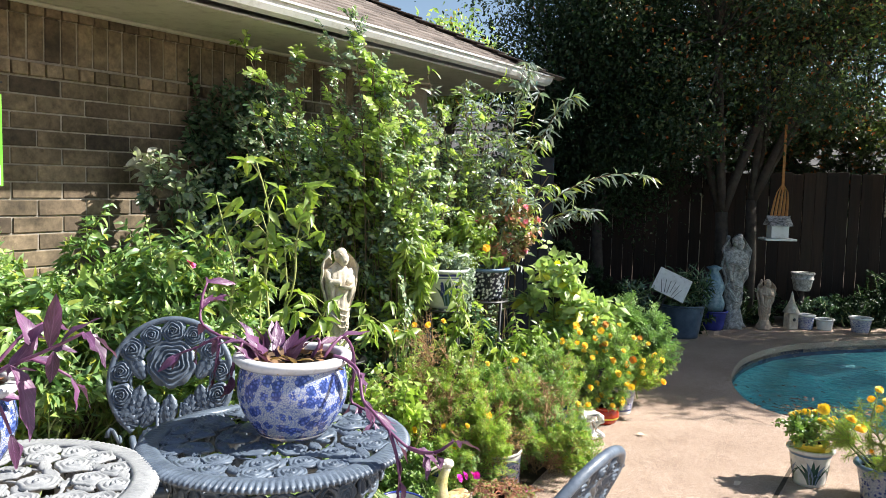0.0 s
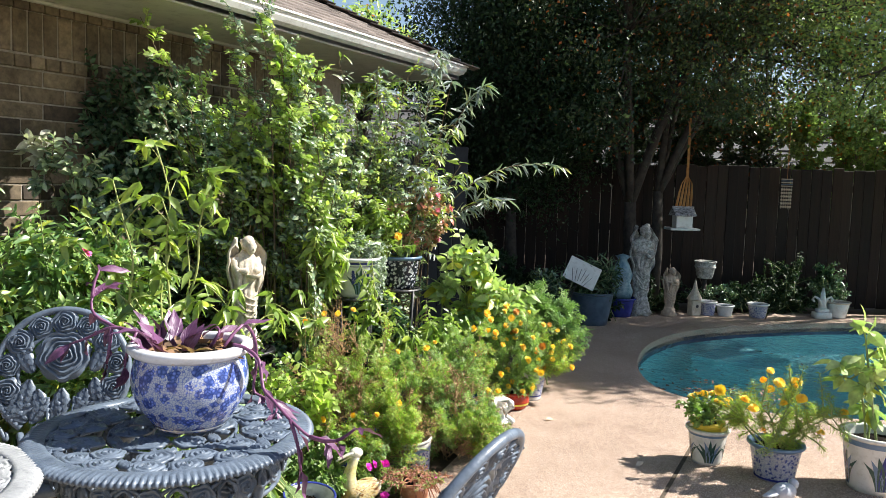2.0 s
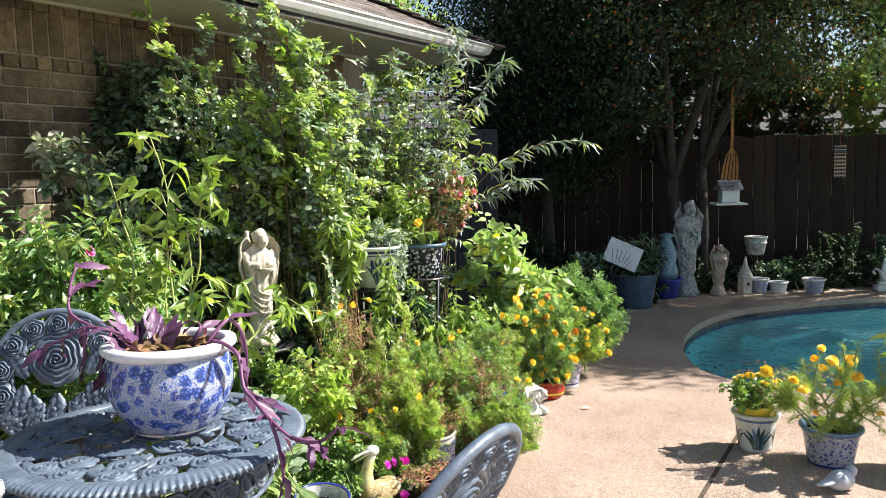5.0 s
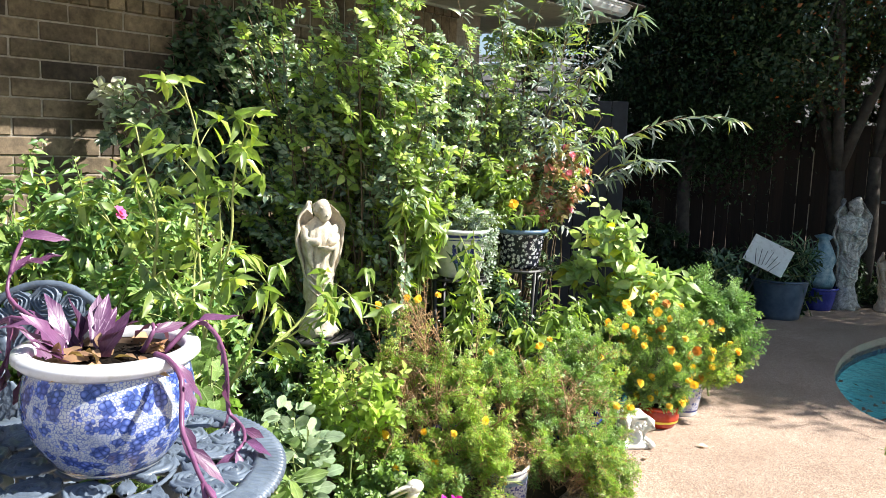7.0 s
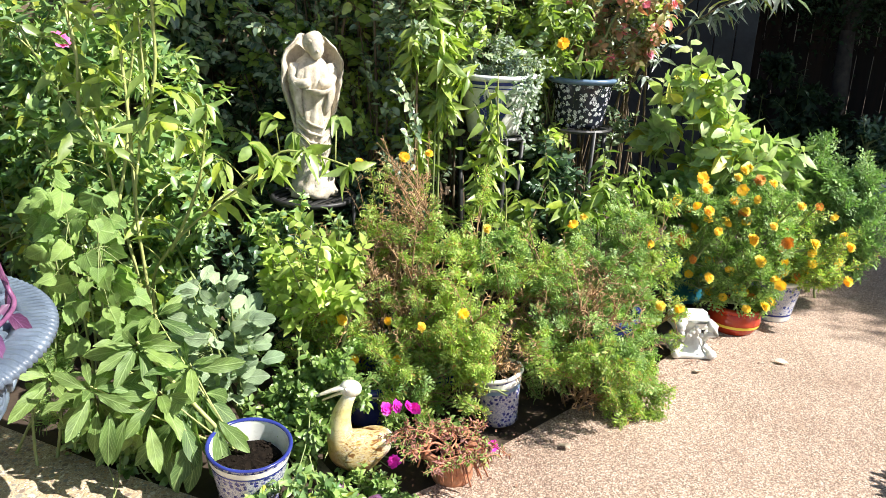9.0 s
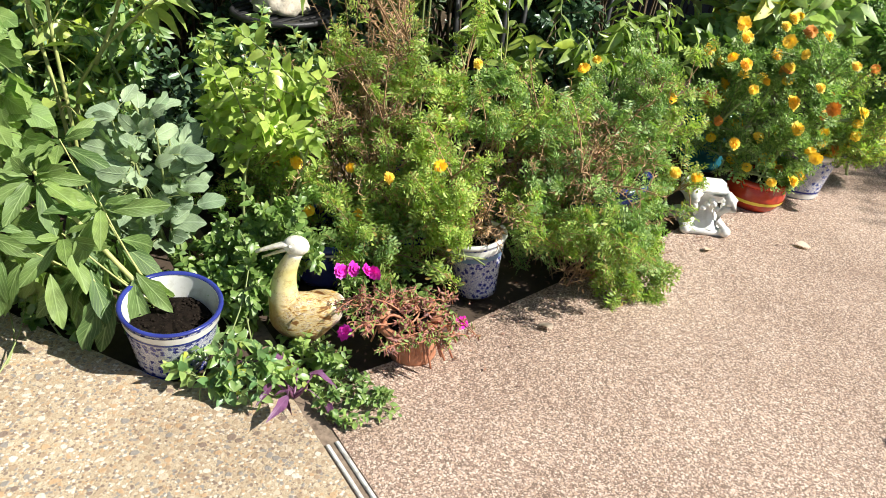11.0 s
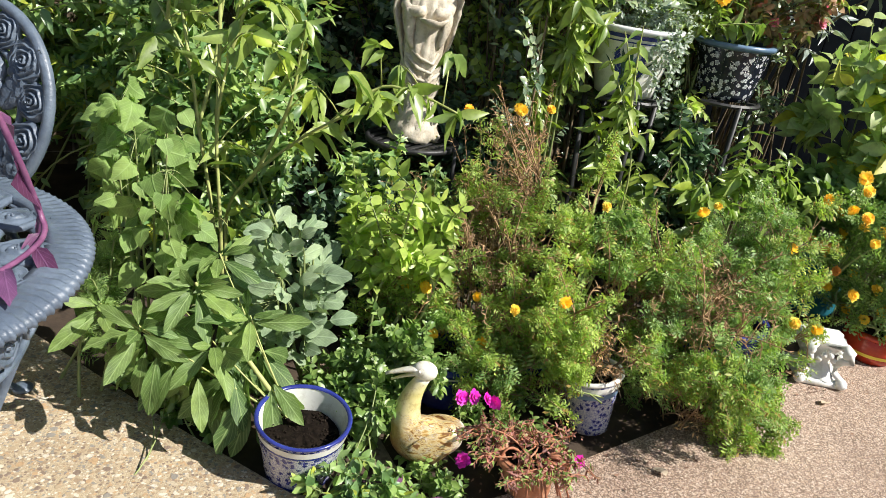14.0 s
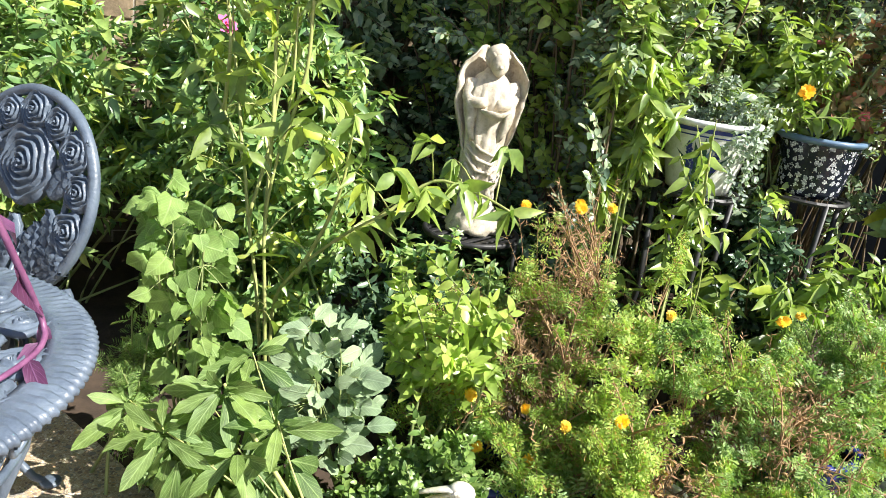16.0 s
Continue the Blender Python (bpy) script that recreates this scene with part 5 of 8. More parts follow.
# white ornate pedestal at the edge of the bed
ped = thing("pedestal", "small white scrolled pedestal at the path's edge", "pedestal", (1.62, 6.68, 0), 25)
bm = bmesh.new()
box(bm, (0, 0, 0.012), (0.15, 0.15, 0.024), 0.006)
lathe(bm, [(0.07, 0.024), (0.055, 0.045), (0.035, 0.08), (0.04, 0.11), (0.06, 0.14), (0.07, 0.155)], 24, wave=lambda a, i: 1 + 0.12 * math.sin(4 * a) + 0.05 * math.sin(12 * a))
part("stem", bm, M_TRIM, ped, smooth=True)
bm = bmesh.new()
box(bm, (0, 0, 0.163), (0.115, 0.115, 0.016), 0.006)
part("top", bm, M_TRIM, ped)
for k in range(4):
    a = math.pi / 4 + k * math.pi / 2
    c, s_ = math.cos(a), math.sin(a)
    bm = bmesh.new()
    tube(bm, [(r * c, r * s_, z) for r, z in ((0.07, 0.155), (0.1, 0.14), (0.105, 0.115), (0.08, 0.105), (0.06, 0.08), (0.065, 0.05), (0.1, 0.03), (0.115, 0.014))], 0.017, 0.011, 8)
    ball(bm, (0.088 * c, 0.088 * s_, 0.132), 0.018, u=10, v=8)
    ball(bm, (0.1 * c, 0.1 * s_, 0.022), 0.02, u=10, v=8)
    part("scroll", bm, M_TRIM, ped, smooth=True)
    a += math.pi / 4
    bm = bmesh.new()
    for j in range(5):
        ball(bm, (0.058 * math.cos(a) - 0.012 * (j - 2) * math.sin(a), 0.058 * math.sin(a) + 0.012 * (j - 2) * math.cos(a), 0.1 + 0.016 * (2 - abs(j - 2))), 0.011, u=8, v=6)
    part("rosette", bm, M_TRIM, ped, smooth=True)

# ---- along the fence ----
# Gate boards in a grey lowered almost to black.
M_GREY = m_plain("near-black grey gate boards", (0.016, 0.018, 0.022), (0.032, 0.036, 0.042), 0.8, 6, bump_s=0.4, bump_scale=40)
gate = thing("side_gate", "near-black grey board gate beside the house corner", "gate", (0.85, 9.55, 0), 10)
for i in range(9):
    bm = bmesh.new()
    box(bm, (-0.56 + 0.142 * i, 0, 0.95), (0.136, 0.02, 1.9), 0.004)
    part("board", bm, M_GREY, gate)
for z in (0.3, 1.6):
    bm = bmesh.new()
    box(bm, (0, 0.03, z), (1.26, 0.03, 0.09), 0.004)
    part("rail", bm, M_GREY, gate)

robed_figure("statue", "tall pale cast stone figure of an angel with a child", (3.68, 11.02, 0.0), 1.12, 15, M_STONE3, seed=5, girth=0.8, carved=2.4)
robed_figure("statue", "buff cast stone angel standing by the fence", (4.04, 11.0, 0.0), 0.6, 10, M_STONE2, seed=7, girth=0.95)


def place_pot(px, py, h, rt, rb, mat, rim, label):
    return pot("flower_pot", label, (px, py, 0), h, rt, rb, mat, rim, 0.85)


place_pot(2.95, 10.35, 0.36, 0.25, 0.19, M_SHADEBLUE, M_SHADEBLUE, "large grey blue glazed pot near the fence")
place_pot(3.42, 10.9, 0.22, 0.17, 0.13, M_BLUE, M_BLUE, "cobalt glazed pot beside the tall statue")
pot("flower_pot", "white pot with dark blue sprigs by the fence", (2.36, 9.85, 0), 0.25, 0.2, 0.14, M_PALEBLUE, M_WHITE, 0.85, bands=((0.8, 0.02, M_WHITE),), sprigs=4, sprig_mats=(M_BLUE,))
place_pot(4.56, 11.15, 0.17, 0.1, 0.08, G_TALA, M_WHITE, "small blue painted pot by the pool")
place_pot(4.77, 11.13, 0.13, 0.1, 0.08, M_WHITE, M_WHITE, "small white pot by the pool")
place_pot(5.15, 11.07, 0.17, 0.12, 0.09, G_TALA, M_WHITE, "small blue and white pot by the pool")
place_pot(6.22, 11.25, 0.2, 0.14, 0.1, M_WHITE, M_STONE, "round pale stone pot by the pool")
# urn on a post
urn = thing("urn", "ribbed stone urn on a dark slim post", "urn", (4.66, 11.6, 0))
bm = bmesh.new()
tube(bm, [(0, 0, 0), (0, 0, 0.2), (0, 0, 0.4)], 0.035, 0.03, 10)
part("post", bm, M_TRUNK, urn, smooth=True)
bm = bmesh.new()
lathe(bm, [(0.0, 0.4), (0.09, 0.4), (0.1, 0.43), (0.12, 0.53), (0.125, 0.535), (0.135, 0.555), (0.122, 0.56), (0.13, 0.6), (0.14, 0.61), (0.138, 0.625), (0.12, 0.62), (0.1, 0.5), (0.0, 0.48)], 36, wave=lambda a, i: 1 + 0.02 * math.sin(18 * a))
part("bowl", bm, M_STONE3, urn, smooth=True)
# pale tile leaning among the pots
bm = bmesh.new()
box(bm, (0, 0, 0), (0.42, 0.012, 0.3), 0.003)
tile = thing("painted_tile", "white square tile with a dark plant motif", "tile", (2.78, 10.12, 0.62), -8)
tile.matrix_basis = pose(2.78, 10.05, 0.60, -18, 24, -6) @ Matrix.Diagonal((0.86, 1, 0.86, 1))
part("tile", bm, M_WHITE, tile)
for j in range(6):
    bm = bmesh.new()
    box(bm, (0.05 * (j - 2.5), -0.008, -0.02 - 0.01 * (j % 3)), (0.006, 0.003, 0.16), 0, pose(0, 0, 0, 0, (j - 2.5) * 9, 0))
    part("painted_stroke", bm, M_BLACK, tile)
bm = bmesh.new()
tube(bm, [(0, 0.02, 0.0), (0, 0.12, -0.55)], 0.008)
part("stake", bm, M_BLACK, tile)
# bottle-like blue figure beside the statue
bm = bmesh.new()
lathe(bm, [(0.0, 0.22), (0.12, 0.22), (0.14, 0.3), (0.1, 0.4), (0.13, 0.5), (0.08, 0.62), (0.05, 0.68), (0.09, 0.72), (0.0, 0.75)], 24)
orn = part("garden_lantern", bm, m_plain("blue green mosaic", (0.05, 0.14, 0.2), (0.25, 0.36, 0.4), 0.3, 22), None, smooth=True)
orn.matrix_basis = pose(3.42, 10.9, 0.0)
tagged(orn, "blue green mosaic lantern standing on a cobalt pot", "lantern")
# little birdhouse figure
bm = bmesh.new()
box(bm, (0, 0, 0.1), (0.13, 0.11, 0.2), 0.01)
lathe(bm, [(0.095, 0.2), (0.03, 0.33), (0.012, 0.42), (0.0, 0.45)], 16)
bh = thing("birdhouse", "cream birdhouse with a pointed roof on the ground", "birdhouse", (4.37, 11.08, 0), 20)
part("house", bm, M_STONE, bh)
bm = bmesh.new()
lathe(bm, [(0.0, 0.0), (0.02, 0.0), (0.02, 0.004), (0.0, 0.004)], 16, m=pose(0, -0.056, 0.12, 90, 0, 0))
part("hole", bm, M_BLACK, bh)
# fleur ornament
bm = bmesh.new()
box(bm, (0, 0, 0.04), (0.2, 0.14, 0.08), 0.01)
box(bm, (0, 0, 0.1), (0.14, 0.1, 0.04), 0.008)
tube(bm, [(0, 0, 0.12), (0, 0, 0.22), (0, 0, 0.32), (0, 0, 0.38)], 0.05, 0.01, 10, 0.6)
for s in (-1, 1):
    tube(bm, [(s * 0.02, 0, 0.16), (s * 0.05, 0, 0.24), (s * 0.1, 0, 0.27), (s * 0.125, 0, 0.23), (s * 0.1, 0, 0.2)], 0.028, 0.015, 8, 0.6)
fl = part("fleur_ornament", bm, M_WHITE, None, smooth=True)
fl.matrix_basis = pose(5.98, 11.15, 0)
tagged(fl, "white fleur-de-lis garden ornament on a block", "garden ornament")
robed_figure("statue", "small grey seated stone figure by the pool", (7.9, 11.3, 0.0), 0.4, 0, M_STONE2, wings=False, seed=9, girth=1.3)

# hanging bird feeder
M_TIN = m_plain("black and white sheet", (0.02, 0.02, 0.025), (0.5, 0.5, 0.52), 0.3, 30)
fd = thing("bird_feeder", "white hanging bird feeder with a dark roof", "bird feeder", (4.2, 11.2, 1.05))
bm = bmesh.new()
box(bm, (0, 0, 0.0), (0.36, 0.3, 0.025), 0.006)
part("tray", bm, M_TRIM, fd)
bm = bmesh.new()
box(bm, (0, 0, 0.09), (0.2, 0.18, 0.15), 0.006)
part("hopper", bm, M_TRIM, fd)
bm = bmesh.new()
box(bm, (0, -0.06, 0.22), (0.26, 0.16, 0.012), 0, pose(0, 0, 0, 0, 0, 0)), box(bm, (0, 0.06, 0.22), (0.26, 0.16, 0.0125))
for v in bm.verts:
    v.co.z += 0.07 - abs(v.co.y) * 0.9
part("roof", bm, M_TIN, fd)
M_ROPE = m_plain("orange nylon cord", (0.3, 0.12, 0.03), (0.45, 0.2, 0.05), 0.7, 30)
for x in (-0.1, -0.05, 0.0, 0.05, 0.1):
    bm = bmesh.new()
    tube(bm, [(x * 0.9, 0, 0.24), (x * 0.75 + 0.02, 0, 0.45), (x * 0.6 + 0.03, 0, 0.56), (0.03 + x * 0.1, 0, 0.64), (0.03 + x * 0.1, 0, 1.35)], 0.017, 0.004, 6, 0.4)
    part("cord", bm, M_ROPE, fd)
# shell wind chime
wc = thing("wind_chime", "striped wind chime with strings of pale shells", "wind chime", (5.75, 11.85, 1.2))
for k in range(5):
    bm = bmesh.new()
    box(bm, (0, 0, 0.42 + 0.03 * k), (0.2, 0.012, 0.017), 0.003)
    part("slat", bm, M_STONE2 if k % 2 == 0 else M_SHADEBLUE, wc)
# Shells use the buff stone tone, duller than shell, for shade at the fence.
for k in range(5):
    bm = bmesh.new()
    tube(bm, [(-0.08 + 0.04 * k, 0, 0.42), (-0.08 + 0.04 * k, 0, 0.02)], 0.003)
    for j in range(6):
        ball(bm, (-0.08 + 0.04 * k, 0, 0.36 - 0.06 * j), (0.02, 0.008, 0.022), u=8, v=6)
    part("shell_string", bm, M_STONE2, wc)
wc.matrix_basis = pose(5.75, 11.85, 1.3) @ Matrix.Diagonal((0.75, 0.75, 0.75, 1))
bm = bmesh.new()
tube(bm, [(0, 0, 0.55), (0, 0, 1.6)], 0.004)
part("cord", bm, M_ROPE, wc)

# neighbour's house behind the fence
nb = thing("neighbour_house", "neighbour's house with a pale grey shingle roof", "house", (2.0, 21.5, 0))
bm = bmesh.new()
box(bm, (2.0, 2, 0.97), (22, 8, 1.94))
part("wall", bm, M_MORTAR, nb)
bm = bmesh.new()
for s in (-1, 1):
    for r in range(7):
        y0, y1 = -4.5 + r * 0.42, -4.5 + (r + 1) * 0.42 + 0.03
        z0, z1 = 1.95 + r * 0.25, 1.95 + (r + 1) * 0.25
        if s < 0:
            y0, y1 = -y0, -y1
        for c in range(24):
            x0 = -9.5 + c + (0.5 if r % 2 else 0)
            q = [(x0, y0 + 2, z0 + 0.03), (x0 + 0.98, y0 + 2, z0 + 0.03), (x0 + 0.98, y1 + 2, z1), (x0, y1 + 2, z1)]
            bm.faces.new([bm.verts.new(p) for p in q])
rf = part("roof", bm, m_plain("pale grey shingles", (0.06, 0.059, 0.058), (0.12, 0.117, 0.115), 0.9, 3), nb)
rf["kind"] = "stuff"

# grey bird figure on the deck
bm = bmesh.new()
ball(bm, (0, 0, 0.05), (0.1, 0.055, 0.05), u=20, v=12)
ball(bm, (-0.09, 0, 0.085), (0.035, 0.03, 0.03), u=14, v=10)
tube(bm, [(0.06, 0, 0.06), (0.15, 0, 0.05), (0.2, 0, 0.05)], 0.035, 0.008, 10, 0.4)
tube(bm, [(-0.115, 0, 0.085), (-0.145, 0, 0.08)], 0.009, 0.003, 8)
bf = part("bird_figure", bm, m_plain("pale grey figure", (0.4, 0.42, 0.46), (0.52, 0.54, 0.58), 0.5, 14), None, smooth=True)
bf.matrix_basis = pose(2.99, 5.54, 0, 0, 0, 205) @ Matrix.Diagonal((0.72, 0.9, 0.95, 1))
tagged(bf, "pale grey bird figure lying on the deck", "garden ornament")

# green garden flag at the wall
fg = thing("garden_flag", "bright green garden flag with a pale border", "flag", (-1.535, 5.31, 0.03), 61)
bm = bmesh.new()
box(bm, (0, 0, 1.74), (0.3, 0.004, 0.46))
for v in bm.verts:
    v.co.y += 0.01 * math.sin(v.co.x * 9)
part("cloth", bm, m_plain("bright green cloth", (0.1, 0.45, 0.02), (0.2, 0.6, 0.05), 0.8, 4), fg)
bm = bmesh.new()
box(bm, (0, -0.006, 1.565), (0.26, 0.004, 0.1))
part("pale_patch", bm, m_plain("pale pink cloth", (0.7, 0.5, 0.62), (0.8, 0.62, 0.7), 0.8, 4), fg)
bm = bmesh.new()
tube(bm, [(-0.17, 0, -0.03), (-0.17, 0, 2.03), (0.15, 0, 2.03)], 0.006)
part("pole", bm, M_BLACK, fg)
# slab joints
M_GRIT = m_plain("gritty joint filling", (0.16, 0.115, 0.08), (0.28, 0.21, 0.15), 0.95, 30, bump_s=0.8, dirt=(0.07, 0.05, 0.035))
M_MUCK = m_plain("dark debris in the open joint", (0.035, 0.026, 0.018), (0.1, 0.075, 0.05), 0.95, 45, bump_s=0.8, dirt=(0.2, 0.15, 0.1))
for o, d, l0, l1, jm in ((A0, AD, -1.3, 6.0, M_GRIT), (B0, BD, -6.0, 2.2, M_MUCK)):
    bm = bmesh.new()
    box(bm, ((l0 + l1) / 2, 0, -0.026), (l1 - l0, 0.05, 0.046))
    tagged(part("trim_joint", bm, jm, None, m=pose(o.x, o.y, 0, 0, 0, math.degrees(math.atan2(d.y, d.x)))), "gritty earth filling the joint between slabs", "joint", kind="structure")
M_STRIP = m_plain("white plastic joint strip", (0.55, 0.54, 0.5), (0.68, 0.67, 0.62), 0.5, 20, dirt=(0.2, 0.16, 0.12))
for k, o in enumerate((-0.011, 0.012)):
    bm = bmesh.new()
    a = math.degrees(math.atan2(AD.y, AD.x))
    box(bm, (0.44, 0, -0.01), (0.86, 0.009, 0.026), 0.002)
    ob = part("trim_joint", bm, M_STRIP, None, m=pose(A0.x + AN.x * o, A0.y + AN.y * o, 0, 0, 0, a))
    tagged(ob, "pale plastic expansion joint strip between slabs", "joint strip", kind="structure")

# ---- trees ----
def tree(label, base, fork, limbs, centre, radii, clumps, per, leaf, mat, seed, trunk_r=0.09, low=1.9, bark=None):
    """Trunk, limbs and a crown of leaf clumps with gaps between them."""
    rg = np.random.default_rng(seed)
    t = thing("tree", label, "tree", base)
    inv = Matrix.Translation(-Vector(base))
    bark = bark or M_TRUNK
    centre, radii = np.array(centre, float), np.array(radii, float)
    v = rg.normal(size=(clumps, 3))
    v /= np.linalg.norm(v, axis=1, keepdims=True)
    cl = centre + v * radii * (rg.random((clumps, 1)) ** 0.45) * (1 + 0.15 * np.sin(5 * v[:, :1] + seed))
    cl[:, 2] = np.maximum(cl[:, 2], low + 0.5 * rg.random(clumps))
    bm = bmesh.new()
    tube(bm, [base, (base[0] + 0.03, base[1], fork * 0.5), (base[0], base[1], fork)], trunk_r, trunk_r * 0.75, 10)
    part("trunk", bm, bark, t, smooth=True, m=inv)
    tips = []
    for k in range(limbs):
        a = 2 * math.pi * k / limbs + seed
        tip = centre + np.array([0.55 * radii[0] * math.cos(a), 0.5 * radii[1] * math.sin(a), 0.2 * radii[2]])
        pts = bez((base[0], base[1], fork * 0.97), (base[0] + 0.4 * (tip[0] - base[0]), base[1] + 0.4 * (tip[1] - base[1]), fork + 0.6 * (tip[2] - fork)), tip, 8)
        bm = bmesh.new()
        tube(bm, pts, trunk_r * 0.6, 0.02, 8)
        part("limb", bm, bark, t, smooth=True, m=inv)
        tips.append(pts[5])
    T = np.array([list(p) for p in tips])
    near = T[np.argmin(np.linalg.norm(cl[:, None] - T[None], axis=2), axis=1)]
    mid = (near + cl) / 2 + rg.normal(0, 0.15, cl.shape)
    paths = np.stack([curve_pts(near, mid, cl, np.full(clumps, q)) for q in np.linspace(0, 1, 5)], axis=1)
    link_mesh("branchwork", stem_mesh("branchwork", paths, 0.018, 0.3), bark, t, "", inv)
    n = clumps * per
    P = np.repeat(cl, per, axis=0) + rg.normal(0, 1, (n, 3)) * np.array([0.3, 0.3, 0.2]) * rg.uniform(0.6, 1.3, (clumps, 1)).repeat(per, axis=0)
    D = rg.normal(size=(n, 3))
    D[:, 2] -= 0.35
    L = leaf[0] * rg.uniform(0.6, 1.2, n)
    link_mesh("crown", leaf_mesh("crown", "small", P, D, L, L * leaf[1] / leaf[0], rg), mat, t, "", inv)
    return t


# Dark tone holds the shade of the backlit left-hand crowns.
L_TREE = m_leaf("tree leaves darkened for shade", (0.022, 0.05, 0.015), (0.075, 0.12, 0.032), extra=(0.5, 0.13, 0.04), extra_at=0.975, trans=0.26, rough=0.4, spec=0.4)
# Bright tone holds the sunlight on the right-hand crowns.
L_TREE2 = m_leaf("glossy tree leaves lightened for sun", (0.17, 0.29, 0.07), (0.46, 0.62, 0.15), extra=(0.55, 0.2, 0.06), extra_at=0.975, trans=0.5, rough=0.16, spec=1.0)
# Near-black tone holds the deep shade by the house corner and fence.
L_SHADED = m_leaf("leaves darkened for deep shade", (0.012, 0.035, 0.01), (0.035, 0.075, 0.018), trans=0.2, rough=0.55, spec=0.3)
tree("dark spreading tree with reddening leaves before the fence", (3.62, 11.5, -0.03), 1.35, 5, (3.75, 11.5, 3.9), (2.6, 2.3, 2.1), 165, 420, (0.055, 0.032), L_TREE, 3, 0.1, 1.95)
# Lighter copy of the first tree leaves, sunlight put into the colour.
L_TREE3 = m_leaf("tree leaves toned for the sunlit side", (0.06, 0.11, 0.028), (0.22, 0.31, 0.07), extra=(0.55, 0.14, 0.04), extra_at=0.965, trans=0.42, rough=0.3, spec=0.6)
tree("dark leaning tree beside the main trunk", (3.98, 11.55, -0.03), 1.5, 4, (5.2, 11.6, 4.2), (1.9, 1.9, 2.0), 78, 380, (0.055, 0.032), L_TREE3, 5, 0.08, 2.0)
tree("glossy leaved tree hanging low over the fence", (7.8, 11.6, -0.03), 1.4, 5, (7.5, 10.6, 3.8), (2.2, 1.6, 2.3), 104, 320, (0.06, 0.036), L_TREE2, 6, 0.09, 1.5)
tree("tree behind the house corner, darkened for shade", (2.1, 11.35, -0.03), 1.2, 4, (2.2, 11.4, 2.9), (1.25, 0.8, 1.8), 260, 320, (0.055, 0.03), L_SHADED, 7, 0.08, 1.1)
# Unseen tree: its small crown is placed to cast shade on the path.
tree("broad tree out of view, placed to shade the path", (10.2, 11.4, -0.03), 2.6, 6, (8.15, 9.75, 5.2), (0.62, 0.65, 0.55), 36, 320, (0.1, 0.06), L_TREE, 8, 0.14, 3.6)
# Unseen tree, set where its crown dapples the pool.
tree("open tree out of view, placed to shade the pool", (11.6, 11.4, -0.03), 2.0, 5, (10.7, 10.1, 4.5), (1.5, 1.7, 1.2), 60, 240, (0.13, 0.08), L_TREE2, 15, 0.14, 1.8)
tree("tall tree rising beyond the fence", (5.6, 15.2, -0.03), 2.2, 5, (5.6, 15.0, 5.0), (3.6, 1.6, 3.2), 110, 150, (0.15, 0.08), L_TREE, 9, 0.16, 1.9)
tree("leafy tree beyond the fence", (9.8, 14.6, -0.03), 1.8, 5, (9.8, 14.6, 4.2), (2.4, 1.8, 3.0), 80, 150, (0.14, 0.08), L_TREE2, 11, 0.14, 1.5)
tree("blue green tree rising behind the roof", (-0.4, 17.5, -0.03), 2.2, 4, (-0.2, 17.0, 3.9), (0.9, 0.9, 0.75), 40, 140, (0.16, 0.07), L_TREE2, 10, 0.14, 3.0)

# ---- leaf tones ----
L_SHRUB = m_leaf("glossy shrub leaves", (0.108, 0.21, 0.088), (0.389, 0.52, 0.203), rough=0.22, trans=0.28, spec=1.0)
L_SHRUBY = m_leaf("young yellow green shrub leaves", (0.24, 0.4, 0.061), (0.5, 0.66, 0.121), rough=0.35, trans=0.45)
L_PALE = m_leaf("pale creeper leaves", (0.35, 0.42, 0.2), (0.55, 0.62, 0.33), rough=0.3)
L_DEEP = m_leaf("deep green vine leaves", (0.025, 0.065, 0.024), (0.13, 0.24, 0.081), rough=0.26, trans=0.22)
L_OLEAN = m_leaf("long grey green leaves", (0.16, 0.26, 0.135), (0.4, 0.5, 0.297), extra=(0.416, 0.442, 0.13), rough=0.32)
L_PEPPER = m_leaf("fresh pepper leaves", (0.166, 0.29, 0.042), (0.331, 0.484, 0.07), extra=(0.42, 0.52, 0.078), rough=0.38, trans=0.34)
L_LEFT = m_leaf("bedding plant leaves", (0.108, 0.254, 0.055), (0.308, 0.492, 0.091), extra=(0.39, 0.442, 0.078), rough=0.38)
L_HEART = m_leaf("soft heart leaves", (0.171, 0.32, 0.052), (0.251, 0.42, 0.075), rough=0.6, trans=0.34, spec=0.4, veins=0.35)
L_POTTED = m_leaf("large soft green leaves", (0.089, 0.189, 0.03), (0.216, 0.353, 0.059), rough=0.55, trans=0.34, spec=0.5, veins=0.5)
L_SAGE = m_leaf("grey sage leaves", (0.19, 0.315, 0.11), (0.29, 0.43, 0.155), rough=0.8, spec=0.3, trans=0.2, veins=0.3)
L_BASIL = m_leaf("yellow green basil leaves", (0.25, 0.42, 0.045), (0.44, 0.62, 0.09), rough=0.4, trans=0.36)
L_DRY = m_leaf("dry marigold twigs and leaves", (0.26, 0.156, 0.05), (0.5, 0.36, 0.12), rough=0.8, trans=0.25)
L_FEATH = m_leaf("feathery yellow green leaves", (0.2, 0.37, 0.04), (0.44, 0.62, 0.09), extra=(0.45, 0.3, 0.11), extra_at=0.93, rough=0.5, trans=0.4)
L_FEATH2 = m_leaf("feathery blue green leaves", (0.14, 0.31, 0.046), (0.34, 0.53, 0.101), rough=0.5, trans=0.36)
L_OREG = m_leaf("small mint leaves", (0.1, 0.221, 0.032), (0.243, 0.403, 0.064), rough=0.42)
